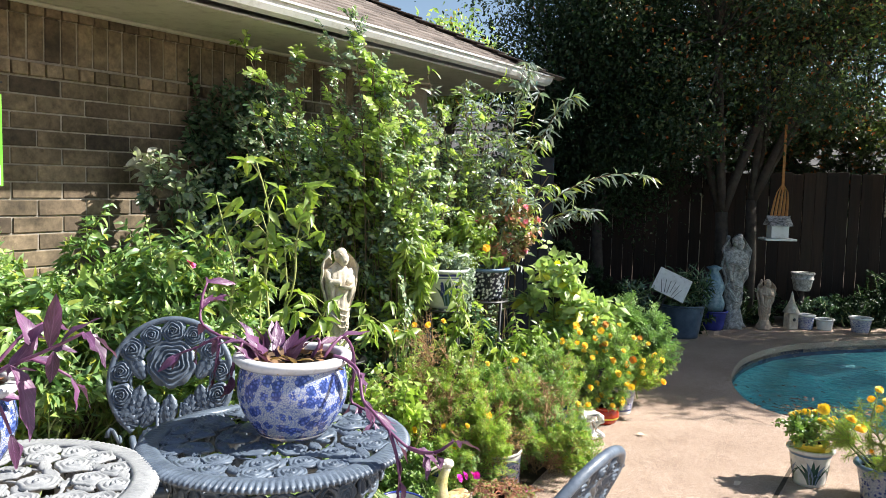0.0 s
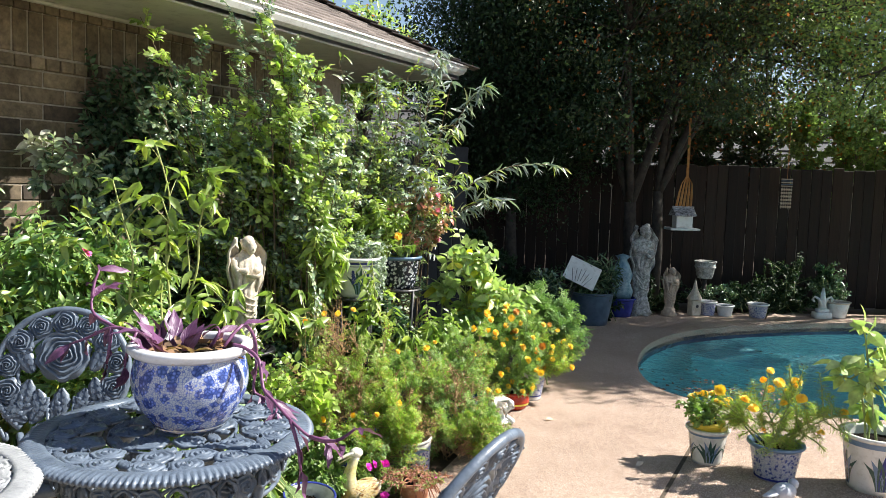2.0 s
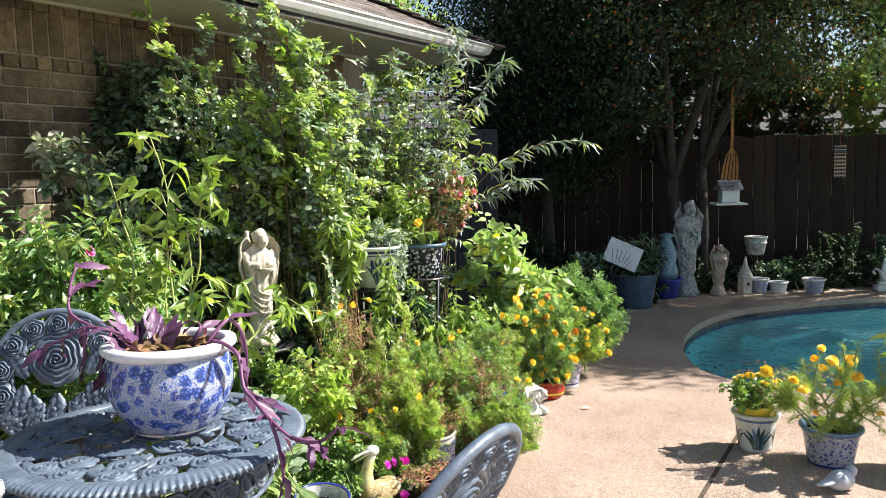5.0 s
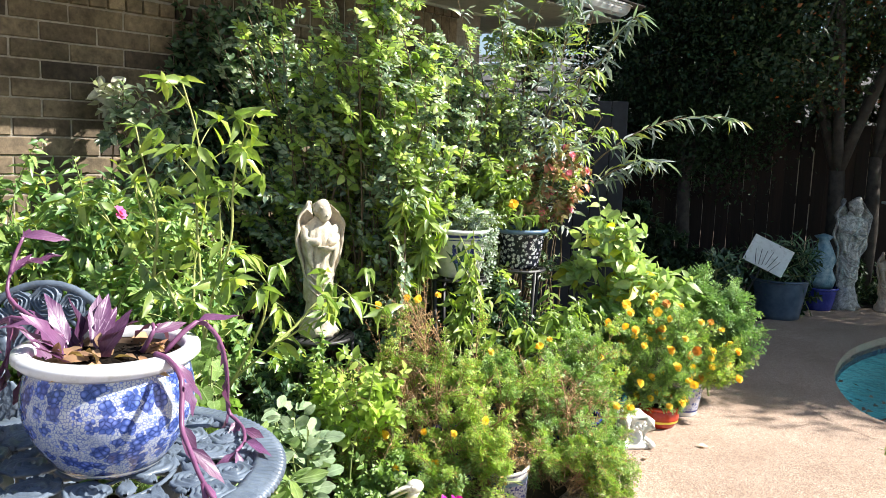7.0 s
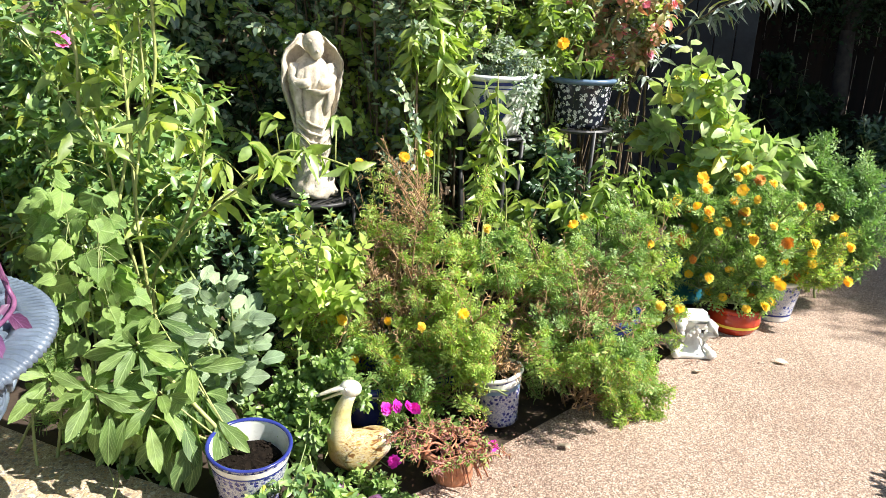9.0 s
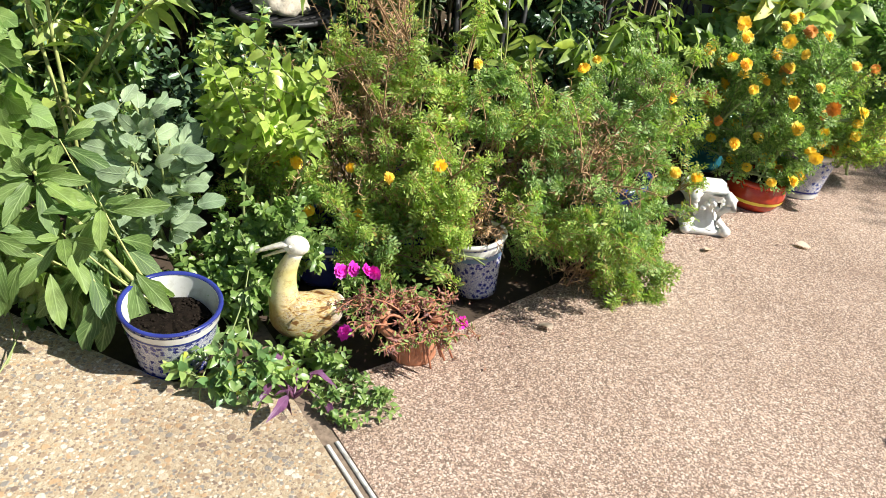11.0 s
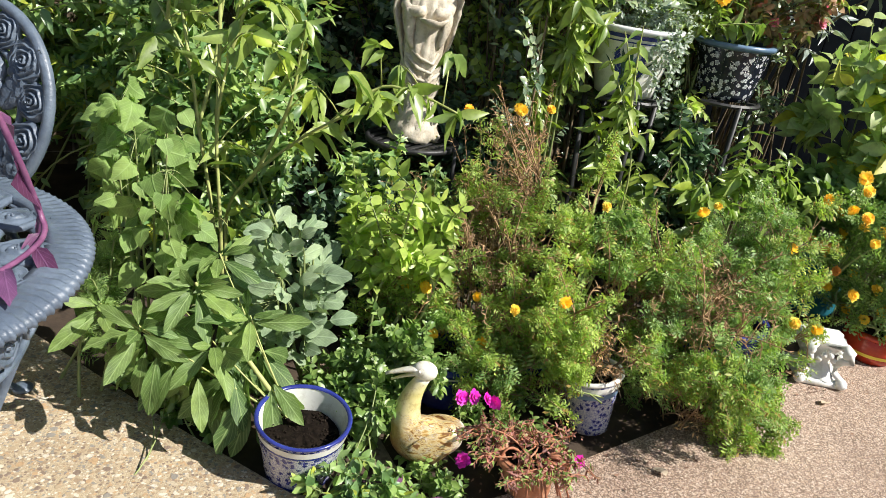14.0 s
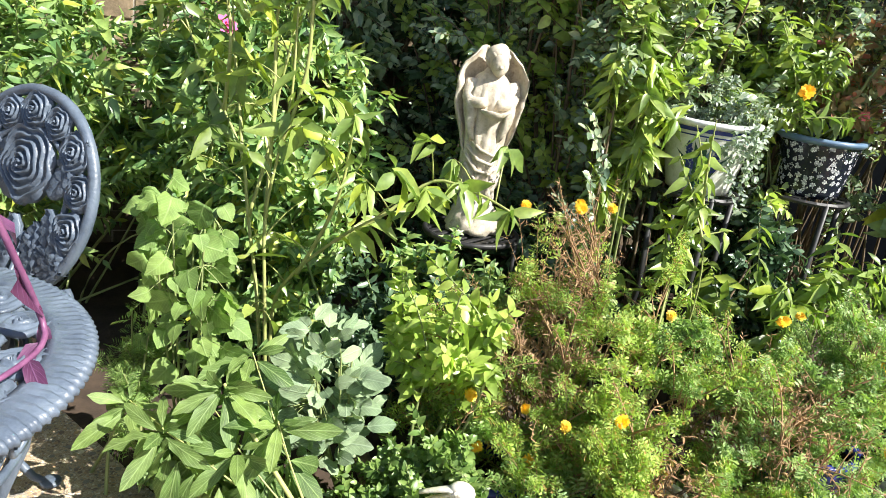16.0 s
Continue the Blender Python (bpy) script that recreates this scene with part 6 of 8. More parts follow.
L_HYDR = m_leaf("broad pale green leaves", (0.28, 0.45, 0.1), (0.48, 0.64, 0.18), extra=(0.65, 0.6, 0.065), extra_at=0.985, rough=0.5, trans=0.34)
L_RED = m_leaf("salmon tinted leaves", (0.3, 0.33, 0.07), (0.45, 0.3, 0.12), extra=(0.62, 0.22, 0.17), extra_at=0.84, rough=0.4)
L_SUCC = m_leaf("grey trailing succulent leaves", (0.19, 0.3, 0.13), (0.38, 0.5, 0.26), rough=0.5)
L_PURPLE = m_leaf("purple heart leaves", (0.08, 0.026, 0.045), (0.18, 0.078, 0.115), rough=0.42, trans=0.22, veins=0.25)
M_PURPLE = m_plain("purple stem", (0.14, 0.045, 0.11), (0.23, 0.09, 0.18), 0.45, 30)
M_MARI = m_leaf("orange marigold petals", (0.93, 0.58, 0.01), (0.97, 0.7, 0.03), rough=0.6, trans=0.2)
M_MARIY = m_leaf("yellow petals", (0.92, 0.66, 0.02), (0.95, 0.76, 0.05), rough=0.6, trans=0.2)
M_RUST = m_leaf("rusty spent petals", (0.6, 0.24, 0.02), (0.75, 0.36, 0.03), rough=0.7, trans=0.1)
M_PINK = m_leaf("pink petals", (0.75, 0.09, 0.22), (0.85, 0.2, 0.34), rough=0.6, trans=0.2)
M_MAGENTA = m_leaf("magenta petals", (0.75, 0.01, 0.3), (0.85, 0.03, 0.42), rough=0.6, trans=0.2)
M_REDP = m_leaf("salmon red petals", (0.7, 0.16, 0.14), (0.8, 0.3, 0.26), rough=0.6, trans=0.2)


# ---- blossoms ----
def blossom_mesh(name, mat, rings, cup=0.5, notch=0.0):
    """A flower head of unit radius: rings of (petal count, inner radius, outer radius, height, rise)."""
    V, F = [], []
    rg = random.Random(len(name))
    for n, r0, r1, z, rise in rings:
        for k in range(n):
            a = 2 * math.pi * (k + rg.uniform(-0.2, 0.2)) / n + z * 9
            w = math.pi / n * 1.15
            i = len(V)
            rr = r1 * rg.uniform(0.88, 1.08)
            V += [(r0 * math.cos(a), r0 * math.sin(a), z), (rr * 0.8 * math.cos(a - w), rr * 0.8 * math.sin(a - w), z + rise * 0.7), (rr * math.cos(a), rr * math.sin(a), z + rise * (1 - notch)), (rr * 0.8 * math.cos(a + w), rr * 0.8 * math.sin(a + w), z + rise * 0.7)]
            F += [(i, i + 1, i + 2), (i, i + 2, i + 3)]
    me = arr_mesh(name, V, F)
    me.materials.append(mat)
    return me


POM = [(12, 0.1, 1.0, 0.0, -0.05), (11, 0.1, 0.88, 0.12, 0.12), (10, 0.05, 0.7, 0.25, 0.25), (8, 0.02, 0.5, 0.38, 0.32), (6, 0.0, 0.3, 0.5, 0.3)]
DAISY = [(9, 0.1, 1.0, 0.0, 0.12), (7, 0.05, 0.7, 0.1, 0.3), (5, 0.0, 0.35, 0.2, 0.3)]
B_MARI, B_MARIY, B_RUST = blossom_mesh("blossom", M_MARI, POM), blossom_mesh("blossom", M_MARIY, POM), blossom_mesh("blossom", M_RUST, POM)
B_PINK, B_MAG, B_RED = blossom_mesh("blossom", M_PINK, DAISY), blossom_mesh("blossom", M_MAGENTA, DAISY), blossom_mesh("blossom", M_REDP, DAISY)


def blossoms(root, inv, spots, meshes, size, seed, face=(0.5, -0.6, 0.6)):
    rg = random.Random(seed)
    for i, p in enumerate(spots):
        d = Vector(face) + Vector((rg.gauss(0, 0.4), rg.gauss(0, 0.4), rg.gauss(0, 0.3)))
        s = size * rg.uniform(0.75, 1.15)
        ob = new("blossom", meshes[i % len(meshes)])
        ob.parent = root
        ob.matrix_basis = inv @ Matrix.Translation(Vector(p)) @ d.to_track_quat("Z", "X").to_matrix().to_4x4() @ pose(0, 0, 0, 0, 0, rg.uniform(0, 360)) @ Matrix.Diagonal((s, s, s, 1))


# ---- against the wall ----
def spray_shrub(name, label, category, base, tips, seed, layers, stem_mat, twigs=13, reach=0.24, foot=0.15, stem_r=0.007, arch=0.55, start=0.25, droop=0.0):
    """A shrub of arching branches whose side twigs carry two ranks of leaves. layers: share of the twigs, leaf size, kind, material, spacing."""
    rng = np.random.default_rng(seed)
    root = thing(name, label, category, base)
    inv = Matrix.Translation(-Vector(base))
    base, C = np.array(base, float), np.array(tips, float)
    m = len(C)
    A = base + np.column_stack([rng.normal(0, foot, (m, 2)), np.zeros(m)])
    B = A * (1 - arch) + C * arch + rng.normal(0, 0.07, (m, 3))
    B[:, 2] = A[:, 2] + (C[:, 2] - A[:, 2]) * rng.uniform(0.72, 1.08, m)
    trunk = np.stack([curve_pts(A, B, C, np.full(m, q)) for q in np.linspace(0, 1, 12)], axis=1)
    st = link_mesh("branch", stem_mesh("branch", trunk, stem_r * rng.uniform(0.7, 1.2, m), 0.3, 5), stem_mat, root, "", inv)
    st["kind"] = "stuff"
    who = np.repeat(np.arange(m), twigs)
    n = len(who)
    u = start + (1 - start) * (np.tile(np.arange(twigs), m) + rng.random(n)) / twigs
    P0 = curve_pts(A[who], B[who], C[who], u)
    T = curve_pts(A[who], B[who], C[who], u + 0.02) - P0
    T /= np.linalg.norm(T, axis=1, keepdims=True)
    side = np.cross(T, rng.normal(size=(n, 3)))
    side /= np.linalg.norm(side, axis=1, keepdims=True)
    ln = reach * rng.uniform(0.45, 1.15, n) * (1.15 - 0.75 * u)
    P2 = P0 + (T * 0.65 + side * 0.8) * ln[:, None]
    P2[:, 2] -= droop * ln
    P1 = (P0 + P2) / 2 + rng.normal(0, 0.012, (n, 3))
    P1[:, 2] += 0.08 * ln
    paths = np.stack([curve_pts(P0, P1, P2, np.full(n, q)) for q in np.linspace(0, 1, 5)], axis=1)
    tw = link_mesh("twigwork", stem_mesh("twigwork", paths, 0.0022, 0.4, 3), stem_mat, root, "", inv)
    tw["kind"] = "stuff"
    pick = rng.random(n)
    lo = 0.0
    for share, size, kind, mat, gap in layers:
        sel = np.where((pick >= lo) & (pick < lo + share))[0]
        lo += share
        per = max(4, int(reach * 0.7 / gap))
        w = np.repeat(sel, per)
        k = np.tile(np.arange(per), len(sel))
        t = (k + 0.6 + 0.3 * rng.random(len(w))) / per
        P = curve_pts(P0[w], P1[w], P2[w], t)
        D = curve_pts(P0[w], P1[w], P2[w], t + 0.05) - P
        D /= np.maximum(np.linalg.norm(D, axis=1, keepdims=True), 1e-6)
        flat = np.cross(D, np.tile([0.35, -0.3, 0.9], (len(w), 1)) + 0.5 * side[w])
        flat /= np.maximum(np.linalg.norm(flat, axis=1, keepdims=True), 1e-6)
        D = 0.55 * D + np.where(k % 2, 1, -1)[:, None] * flat * 0.85 + rng.normal(0, 0.16, D.shape)
        D[k == per - 1] = (P2 - P1)[w][k == per - 1] / 0.05
        D[:, 2] -= droop
        z = rng.uniform(0.65, 1.15, len(w)) * (1.1 - 0.3 * t)
        ob = link_mesh("foliage", leaf_mesh("foliage", kind, P, D, size[0] * z, size[1] * z, rng, 0.45), mat, root, "", inv)
        ob["kind"] = "stuff"
    return root


def fan(n, centre, radii, seed, low=-0.35):
    """Branch ends spread unevenly over an upright dome."""
    rng = np.random.default_rng(seed)
    v = rng.normal(size=(n * 3, 3))
    v /= np.linalg.norm(v, axis=1, keepdims=True)
    v = v[v[:, 2] > low][:n]
    k = rng.uniform(0.55, 1.08, (len(v), 1)) * (1 + 0.16 * np.sin(v[:, :1] * 7 + seed) * np.sin(v[:, 2:] * 6))
    return np.array(centre) + v * np.array(radii) * k


spray_shrub("shrub", "tall open shrub with small glossy leaves behind the statue", "shrub", (0.05, 6.9, -0.03),
            np.vstack([fan(64, (0.0, 6.72, 1.25), (0.82, 0.42, 1.1), 3), [(0.02, 6.6, 2.66), (0.1, 6.62, 2.55), (-0.12, 6.62, 2.5), (0.2, 6.6, 2.36), (-0.66, 6.6, 2.5), (-0.55, 6.62, 2.3), (-0.7, 6.6, 1.98), (0.3, 6.6, 2.2), (-0.3, 6.65, 2.4), (0.0, 6.55, 2.3)]]), 3,
            [(0.7, (0.042, 0.025), "ovals", L_SHRUB, 0.011), (0.3, (0.055, 0.034), "ovals", L_SHRUBY, 0.013)], M_WOODSTEM, twigs=17, reach=0.25, foot=0.2)
spray_shrub("shrub", "bright young shoots rising through the tall shrub", "shrub", (0.2, 6.75, -0.03), np.vstack([fan(26, (0.24, 6.6, 1.62), (0.4, 0.22, 0.72), 37, -0.5), [(0.2, 6.55, 2.42), (0.34, 6.55, 2.25), (0.08, 6.55, 2.5)]]), 37,
            [(0.55, (0.062, 0.04), "ovals", L_SHRUBY, 0.015), (0.45, (0.046, 0.028), "ovals", L_SHRUB, 0.012)], M_WOODSTEM, twigs=14, reach=0.22, foot=0.12)
spray_shrub("shrub", "glossy small leaved shrub filling the bed behind the iron stand", "shrub", (0.5, 7.5, -0.03),
            np.vstack([fan(40, (0.5, 7.3, 1.1), (0.8, 0.4, 0.95), 31), fan(22, (0.5, 7.25, 1.75), (0.45, 0.3, 0.55), 32)]), 31, [(0.72, (0.042, 0.024), "ovals", L_SHRUB, 0.011), (0.28, (0.048, 0.028), "ovals", L_SHRUBY, 0.013)], M_WOODSTEM, twigs=16, reach=0.25, foot=0.2)
spray_shrub("shrub", "long leaved silvery shrub arching out over the path", "shrub", (0.85, 7.9, -0.03),
            np.vstack([fan(30, (0.8, 7.5, 1.6), (0.62, 0.35, 0.72), 4, -0.3), [(1.19, 7.4, 2.48), (1.27, 7.4, 2.28), (1.05, 7.4, 2.38), (0.45, 7.4, 2.4), (0.7, 7.4, 2.3)]]), 4,
            [(0.6, (0.1, 0.024), "lance", L_OLEAN, 0.022), (0.4, (0.09, 0.026), "lance", L_PEPPER, 0.026)], M_WOODSTEM, twigs=9, reach=0.22, foot=0.15, droop=0.35, start=0.4)
# The vine's deep tone also stands for the shade behind the shrubs.
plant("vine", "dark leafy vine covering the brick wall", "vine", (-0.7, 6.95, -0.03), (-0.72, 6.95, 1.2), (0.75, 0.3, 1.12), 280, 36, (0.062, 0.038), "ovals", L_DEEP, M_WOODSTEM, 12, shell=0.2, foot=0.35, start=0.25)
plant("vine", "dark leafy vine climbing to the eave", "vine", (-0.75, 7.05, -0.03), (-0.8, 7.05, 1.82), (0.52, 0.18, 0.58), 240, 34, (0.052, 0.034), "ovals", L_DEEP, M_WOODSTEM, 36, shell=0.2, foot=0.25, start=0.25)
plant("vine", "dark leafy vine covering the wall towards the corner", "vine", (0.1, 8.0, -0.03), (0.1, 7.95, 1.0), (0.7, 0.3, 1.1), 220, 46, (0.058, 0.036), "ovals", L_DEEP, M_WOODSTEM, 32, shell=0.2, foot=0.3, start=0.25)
plant("vine", "pale leafed creeper sprays before the wall", "vine", (-0.95, 6.55, -0.03), (-0.95, 6.45, 1.25), (0.42, 0.2, 0.55), 46, 24, (0.07, 0.034), "oval", L_SHRUB, M_WOODSTEM, 13, shell=0.6, foot=0.2, start=0.45)
plant("vine", "pale five leaved creeper spray against the bricks", "vine", (-1.25, 6.55, -0.03), (-1.24, 6.5, 1.7), (0.13, 0.08, 0.15), 9, 7, (0.085, 0.04), "oval", L_PALE, M_WOODSTEM, 41, shell=0.5, foot=0.05, start=0.6)
plant("bedding_plant", "dense leafy bedding plants before the wall", "plant", (-0.95, 5.85, -0.03), (-0.95, 5.85, 0.72), (0.85, 0.42, 0.66), 330, 28, (0.076, 0.03), "lances", L_LEFT, M_STEM, 14, droop=0.25, shell=0.35, foot=0.3, start=0.3)
plant("bedding_plant", "leafy bedding plants behind the chair", "plant", (-0.4, 5.6, -0.03), (-0.4, 5.58, 0.42), (0.5, 0.3, 0.42), 200, 28, (0.062, 0.028), "lances", L_LEFT, M_STEM, 15, droop=0.2, shell=0.4, foot=0.2, start=0.3)
plant("bedding_plant", "leafy plants beside the house wall", "plant", (-1.8, 5.0, -0.03), (-1.5, 5.25, 0.72), (0.72, 0.45, 0.68), 230, 27, (0.078, 0.032), "lances", L_LEFT, M_STEM, 16, droop=0.25, shell=0.4, foot=0.3, start=0.3)
# Dark filler leaves, added where the gaps are only shade.
plant("bedding_plant", "dark leafy filler put in for shade between the herbs and the shrub", "plant", (0.1, 5.85, -0.03), (0.15, 5.85, 0.25), (0.5, 0.24, 0.28), 150, 30, (0.045, 0.024), "ovals", L_DEEP, M_STEM, 34, shell=0.3, foot=0.25, start=0.2)
plant("shrub", "dark leafy filler put in for shade under the iron stand", "shrub", (0.75, 7.0, -0.03), (0.78, 6.98, 0.4), (0.4, 0.25, 0.4), 150, 34, (0.045, 0.025), "ovals", L_DEEP, M_WOODSTEM, 35, shell=0.25, foot=0.2, start=0.2)
z, tips, inv = plant("zinnia", "tall pink flowered zinnia", "flowering plant", (-0.55, 5.66, -0.03), (-0.55, 5.62, 0.85), (0.3, 0.2, 0.3), 14, 18, (0.07, 0.03), "lance", L_LEFT, M_STEM, 17, droop=0.2)
blossoms(z, inv, [(-0.55, 5.6, 1.16)], [B_PINK], 0.042, 1)

# tall pepper with drooping leaves
def stemmed(name, label, category, base, stems, leaf, mat, stem_mat, seed, every=0.06, r=0.0065, droop=0.9):
    """An open plant: crooked stems with side shoots, a tuft at each end, and hanging leaves at the nodes."""
    rng = np.random.default_rng(seed)
    root = thing(name, label, category, base)
    inv = Matrix.Translation(-Vector(base))
    P, D, L = [], [], []

    def dress(pts, first, tuft):
        walked = 0.0
        for i in range(1, len(pts)):
            step = (pts[i] - pts[i - 1]).length
            walked += step
            ahead = (pts[i] - pts[i - 1]).normalized()
            for _ in range(max(1, int(step / every)) if i / len(pts) > first else 0):
                a = rng.uniform(0, 2 * math.pi)
                P.append(pts[i] + Vector(rng.normal(0, 0.008, 3))), D.append(Vector((math.cos(a), math.sin(a), -droop * rng.uniform(0.2, 1.4))) + 0.3 * ahead), L.append(rng.uniform(0.6, 1.1))
        for _ in range(tuft):
            a = rng.uniform(0, 2 * math.pi)
            P.append(pts[-1]), D.append(Vector((math.cos(a), math.sin(a), rng.uniform(-0.9, 0.5)))), L.append(rng.uniform(0.55, 1.0))
    for k, st in enumerate(stems):
        pts = smooth_path([Vector(p) for p in st], 4)
        bm = bmesh.new()
        tube(bm, pts, r, r * 0.45, 7)
        part("stem", bm, stem_mat, root, smooth=True, m=inv)
        dress(pts, 0.55, 4)
        shoots = bmesh.new()
        for i in range(4, len(pts) - 1, 2 if pts[0].z > 0.3 else 3):
            a = rng.uniform(0, 2 * math.pi)
            tip = pts[i] + Vector((math.cos(a) * 0.14, math.sin(a) * 0.1, rng.uniform(0.02, 0.14))) * rng.uniform(0.6, 1.25)
            q = bez(pts[i], (pts[i] + tip) / 2 + Vector((0, 0, 0.03)), tip, 4)
            tube(shoots, q, r * 0.4, r * 0.2, 5)
            dress(q, 0.4 if i > len(pts) * 0.35 else 0.8, 3 if i > len(pts) * 0.35 else 1)
        ob = part("shootwork", shoots, stem_mat, root, smooth=True, m=inv)
        ob["kind"] = "stuff"
    n = len(P)
    L = np.array(L)
    me = leaf_mesh("foliage", "lance", np.array([list(v) for v in P]), np.array([list(v) for v in D]), leaf[0] * L, leaf[1] * L, rng, 0.7)
    ob = link_mesh("foliage", me, mat, root, "", inv)
    ob["kind"] = "stuff"
    return root


stemmed("pepper_plant", "tall pepper plant with crooked pale stems and drooping leaves", "vegetable plant", (-0.03, 5.42, -0.03),
        [((-0.03, 5.42, -0.03), (-0.05, 5.4, 0.37), (-0.12, 5.4, 0.65), (-0.16, 5.4, 0.82), (-0.26, 5.4, 0.94), (-0.37, 5.4, 1.04), (-0.5, 5.4, 1.22)),
         ((-0.02, 5.43, -0.03), (-0.02, 5.4, 0.4), (-0.04, 5.4, 0.67), (-0.02, 5.42, 0.87), (0.02, 5.42, 1.04), (0.0, 5.44, 1.28)),
         ((-0.02, 5.45, -0.03), (-0.07, 5.47, 0.34), (0.0, 5.48, 0.49), (0.15, 5.5, 0.64), (0.3, 5.5, 0.75), (0.42, 5.52, 0.82)),
         ((0.02, 5.48, 0.5), (0.1, 5.5, 0.66), (0.16, 5.5, 0.8), (0.18, 5.5, 0.92), (0.24, 5.45, 1.02)),
         ((-0.12, 5.4, 0.65), (-0.13, 5.47, 0.85), (-0.14, 5.5, 1.0), (-0.1, 5.52, 1.25), (-0.16, 5.55, 1.45)),
         ((-0.16, 5.4, 0.82), (-0.24, 5.44, 0.95), (-0.36, 5.5, 1.1), (-0.42, 5.52, 1.3)),
         ((-0.04, 5.4, 0.67), (-0.08, 5.44, 0.95), (-0.1, 5.45, 1.2), (-0.08, 5.44, 1.45), (-0.14, 5.42, 1.7)),
         ((-0.02, 5.42, 0.87), (0.05, 5.44, 1.1), (0.06, 5.44, 1.3), (0.1, 5.43, 1.45), (0.16, 5.42, 1.58)),
         ((-0.26, 5.4, 0.94), (-0.24, 5.4, 1.15), (-0.28, 5.4, 1.32), (-0.34, 5.42, 1.52)),
         ((0.15, 5.5, 0.64), (0.24, 5.62, 0.74), (0.32, 5.7, 0.84), (0.46, 5.72, 0.84), (0.58, 5.72, 0.82))], (0.118, 0.042), L_PEPPER, M_PALESTEM, 18, every=0.11, droop=1.4)
plant("pepper_plant", "light leaved climber beside the statue", "vine", (0.42, 6.4, -0.03), (0.43, 6.42, 0.95), (0.12, 0.12, 0.6), 8, 13, (0.1, 0.03), "lance", L_PEPPER, M_STEM, 19, droop=0.7, shell=0.4, start=0.35, out=0.8)
plant("pepper_plant", "light leaved plant below the painted pots", "vine", (0.95, 6.75, -0.03), (0.95, 6.7, 0.55), (0.3, 0.18, 0.36), 9, 16, (0.1, 0.034), "lance", L_PEPPER, M_STEM, 20, droop=0.6, shell=0.4, start=0.4, out=0.8)
# Added dark filler: its leaf colour stands for shade behind the stand.
plant("shrub", "low dark leafy filler put in for shade behind the statue stand", "shrub", (0.0, 6.5, -0.03), (0.0, 6.5, 0.35), (0.6, 0.22, 0.4), 120, 36, (0.045, 0.026), "ovals", L_DEEP, M_WOODSTEM, 22, shell=0.3, foot=0.3, start=0.2)

plant("climber", "light leaved climber before the painted pot", "vine", (0.7, 6.5, -0.03), (0.7, 6.5, 0.6), (0.2, 0.12, 0.4), 8, 16, (0.1, 0.034), "lance", L_PEPPER, M_STEM, 36, droop=0.6, shell=0.4, start=0.35, out=0.8)
plant("climber", "light leafy sprays between the statue and the painted pot", "vine", (0.5, 6.55, -0.03), (0.48, 6.5, 1.15), (0.16, 0.12, 0.35), 16, 20, (0.1, 0.034), "lance", L_PEPPER, M_STEM, 37, droop=0.6, shell=0.4, start=0.4, out=0.8)

plant("bedding_plant", "small leaved green plants round the statue's stand", "plant", (0.2, 6.0, -0.03), (0.2, 5.98, 0.38), (0.36, 0.14, 0.26), 70, 22, (0.05, 0.024), "lances", L_LEFT, M_STEM, 38, droop=0.15, shell=0.4, foot=0.15, start=0.3)

plant("climber", "yellow green vine shoots before the painted pots", "vine", (0.72, 6.45, -0.03), (0.72, 6.5, 0.78), (0.24, 0.12, 0.36), 12, 12, (0.08, 0.03), "lance", L_PEPPER, M_PALESTEM, 33, droop=0.8, shell=0.4, start=0.3, out=0.8)

# ---- the herb corner ----
def leafy(name, label, category, base, n, seed, kind, mat, size, box_c, box_r, droop, stem_mat=None, up=0.2, mains_n=6, thick=0.005, face=(0.4, -0.1, 0.9), roll=0.6):
    """A plant of few large leaves, each a part."""
    rg = random.Random(seed)
    root = thing(name, label, category, base)
    inv = Matrix.Translation(-Vector(base))
    spots, paths = [], []
    mains = []
    for k in range(mains_n):
        a = 2 * math.pi * k / mains_n + seed
        top = Vector((box_c[0] + 0.5 * box_r[0] * math.cos(a), box_c[1] + 0.5 * box_r[1] * math.sin(a), box_c[2] + box_r[2] * rg.uniform(0.3, 0.8)))
        q = bez(base, (top.x * 0.7 + base[0] * 0.3, top.y * 0.7 + base[1] * 0.3, base[2] + 0.5 * (top.z - base[2])), top, 8)
        mains.append(q)
        paths.append(np.array([list(v) for v in q]))
    joints = [v for q in mains for v in q[2:]]
    for i in range(n):
        th = rg.uniform(0, 2 * math.pi)
        ph = rg.uniform(-0.9, 1.0)
        q = rg.uniform(0.45, 1.0)
        c = math.sqrt(1 - min(1, ph * ph) * 0.98)
        p = Vector((box_c[0] + box_r[0] * q * c * math.cos(th), box_c[1] + box_r[1] * q * c * math.sin(th), box_c[2] + box_r[2] * q * ph))
        d = Vector((math.cos(th) + rg.gauss(0, 0.7), math.sin(th) + rg.gauss(0, 0.7), up - droop * rg.uniform(0.2, 1.7)))
        L = size[0] * rg.uniform(0.6, 1.15)
        spots.append((p, d, L, L * size[1] / size[0]))
        j = min(joints, key=lambda v: (v - p).length)
        paths.append(np.array([list(v) for v in bez(j, (j + p) / 2 + Vector((0, 0, 0.01)), p, 8)]))
    leaf_objects(root, inv, spots, kind, mat, seed=seed, roll=roll, face=face)
    link_mesh("stemwork", stem_mesh("stemwork", np.array(paths), np.array([thick] * mains_n + [0.0016] * n), 0.5), stem_mat or M_STEM, root, "", inv)
    return root


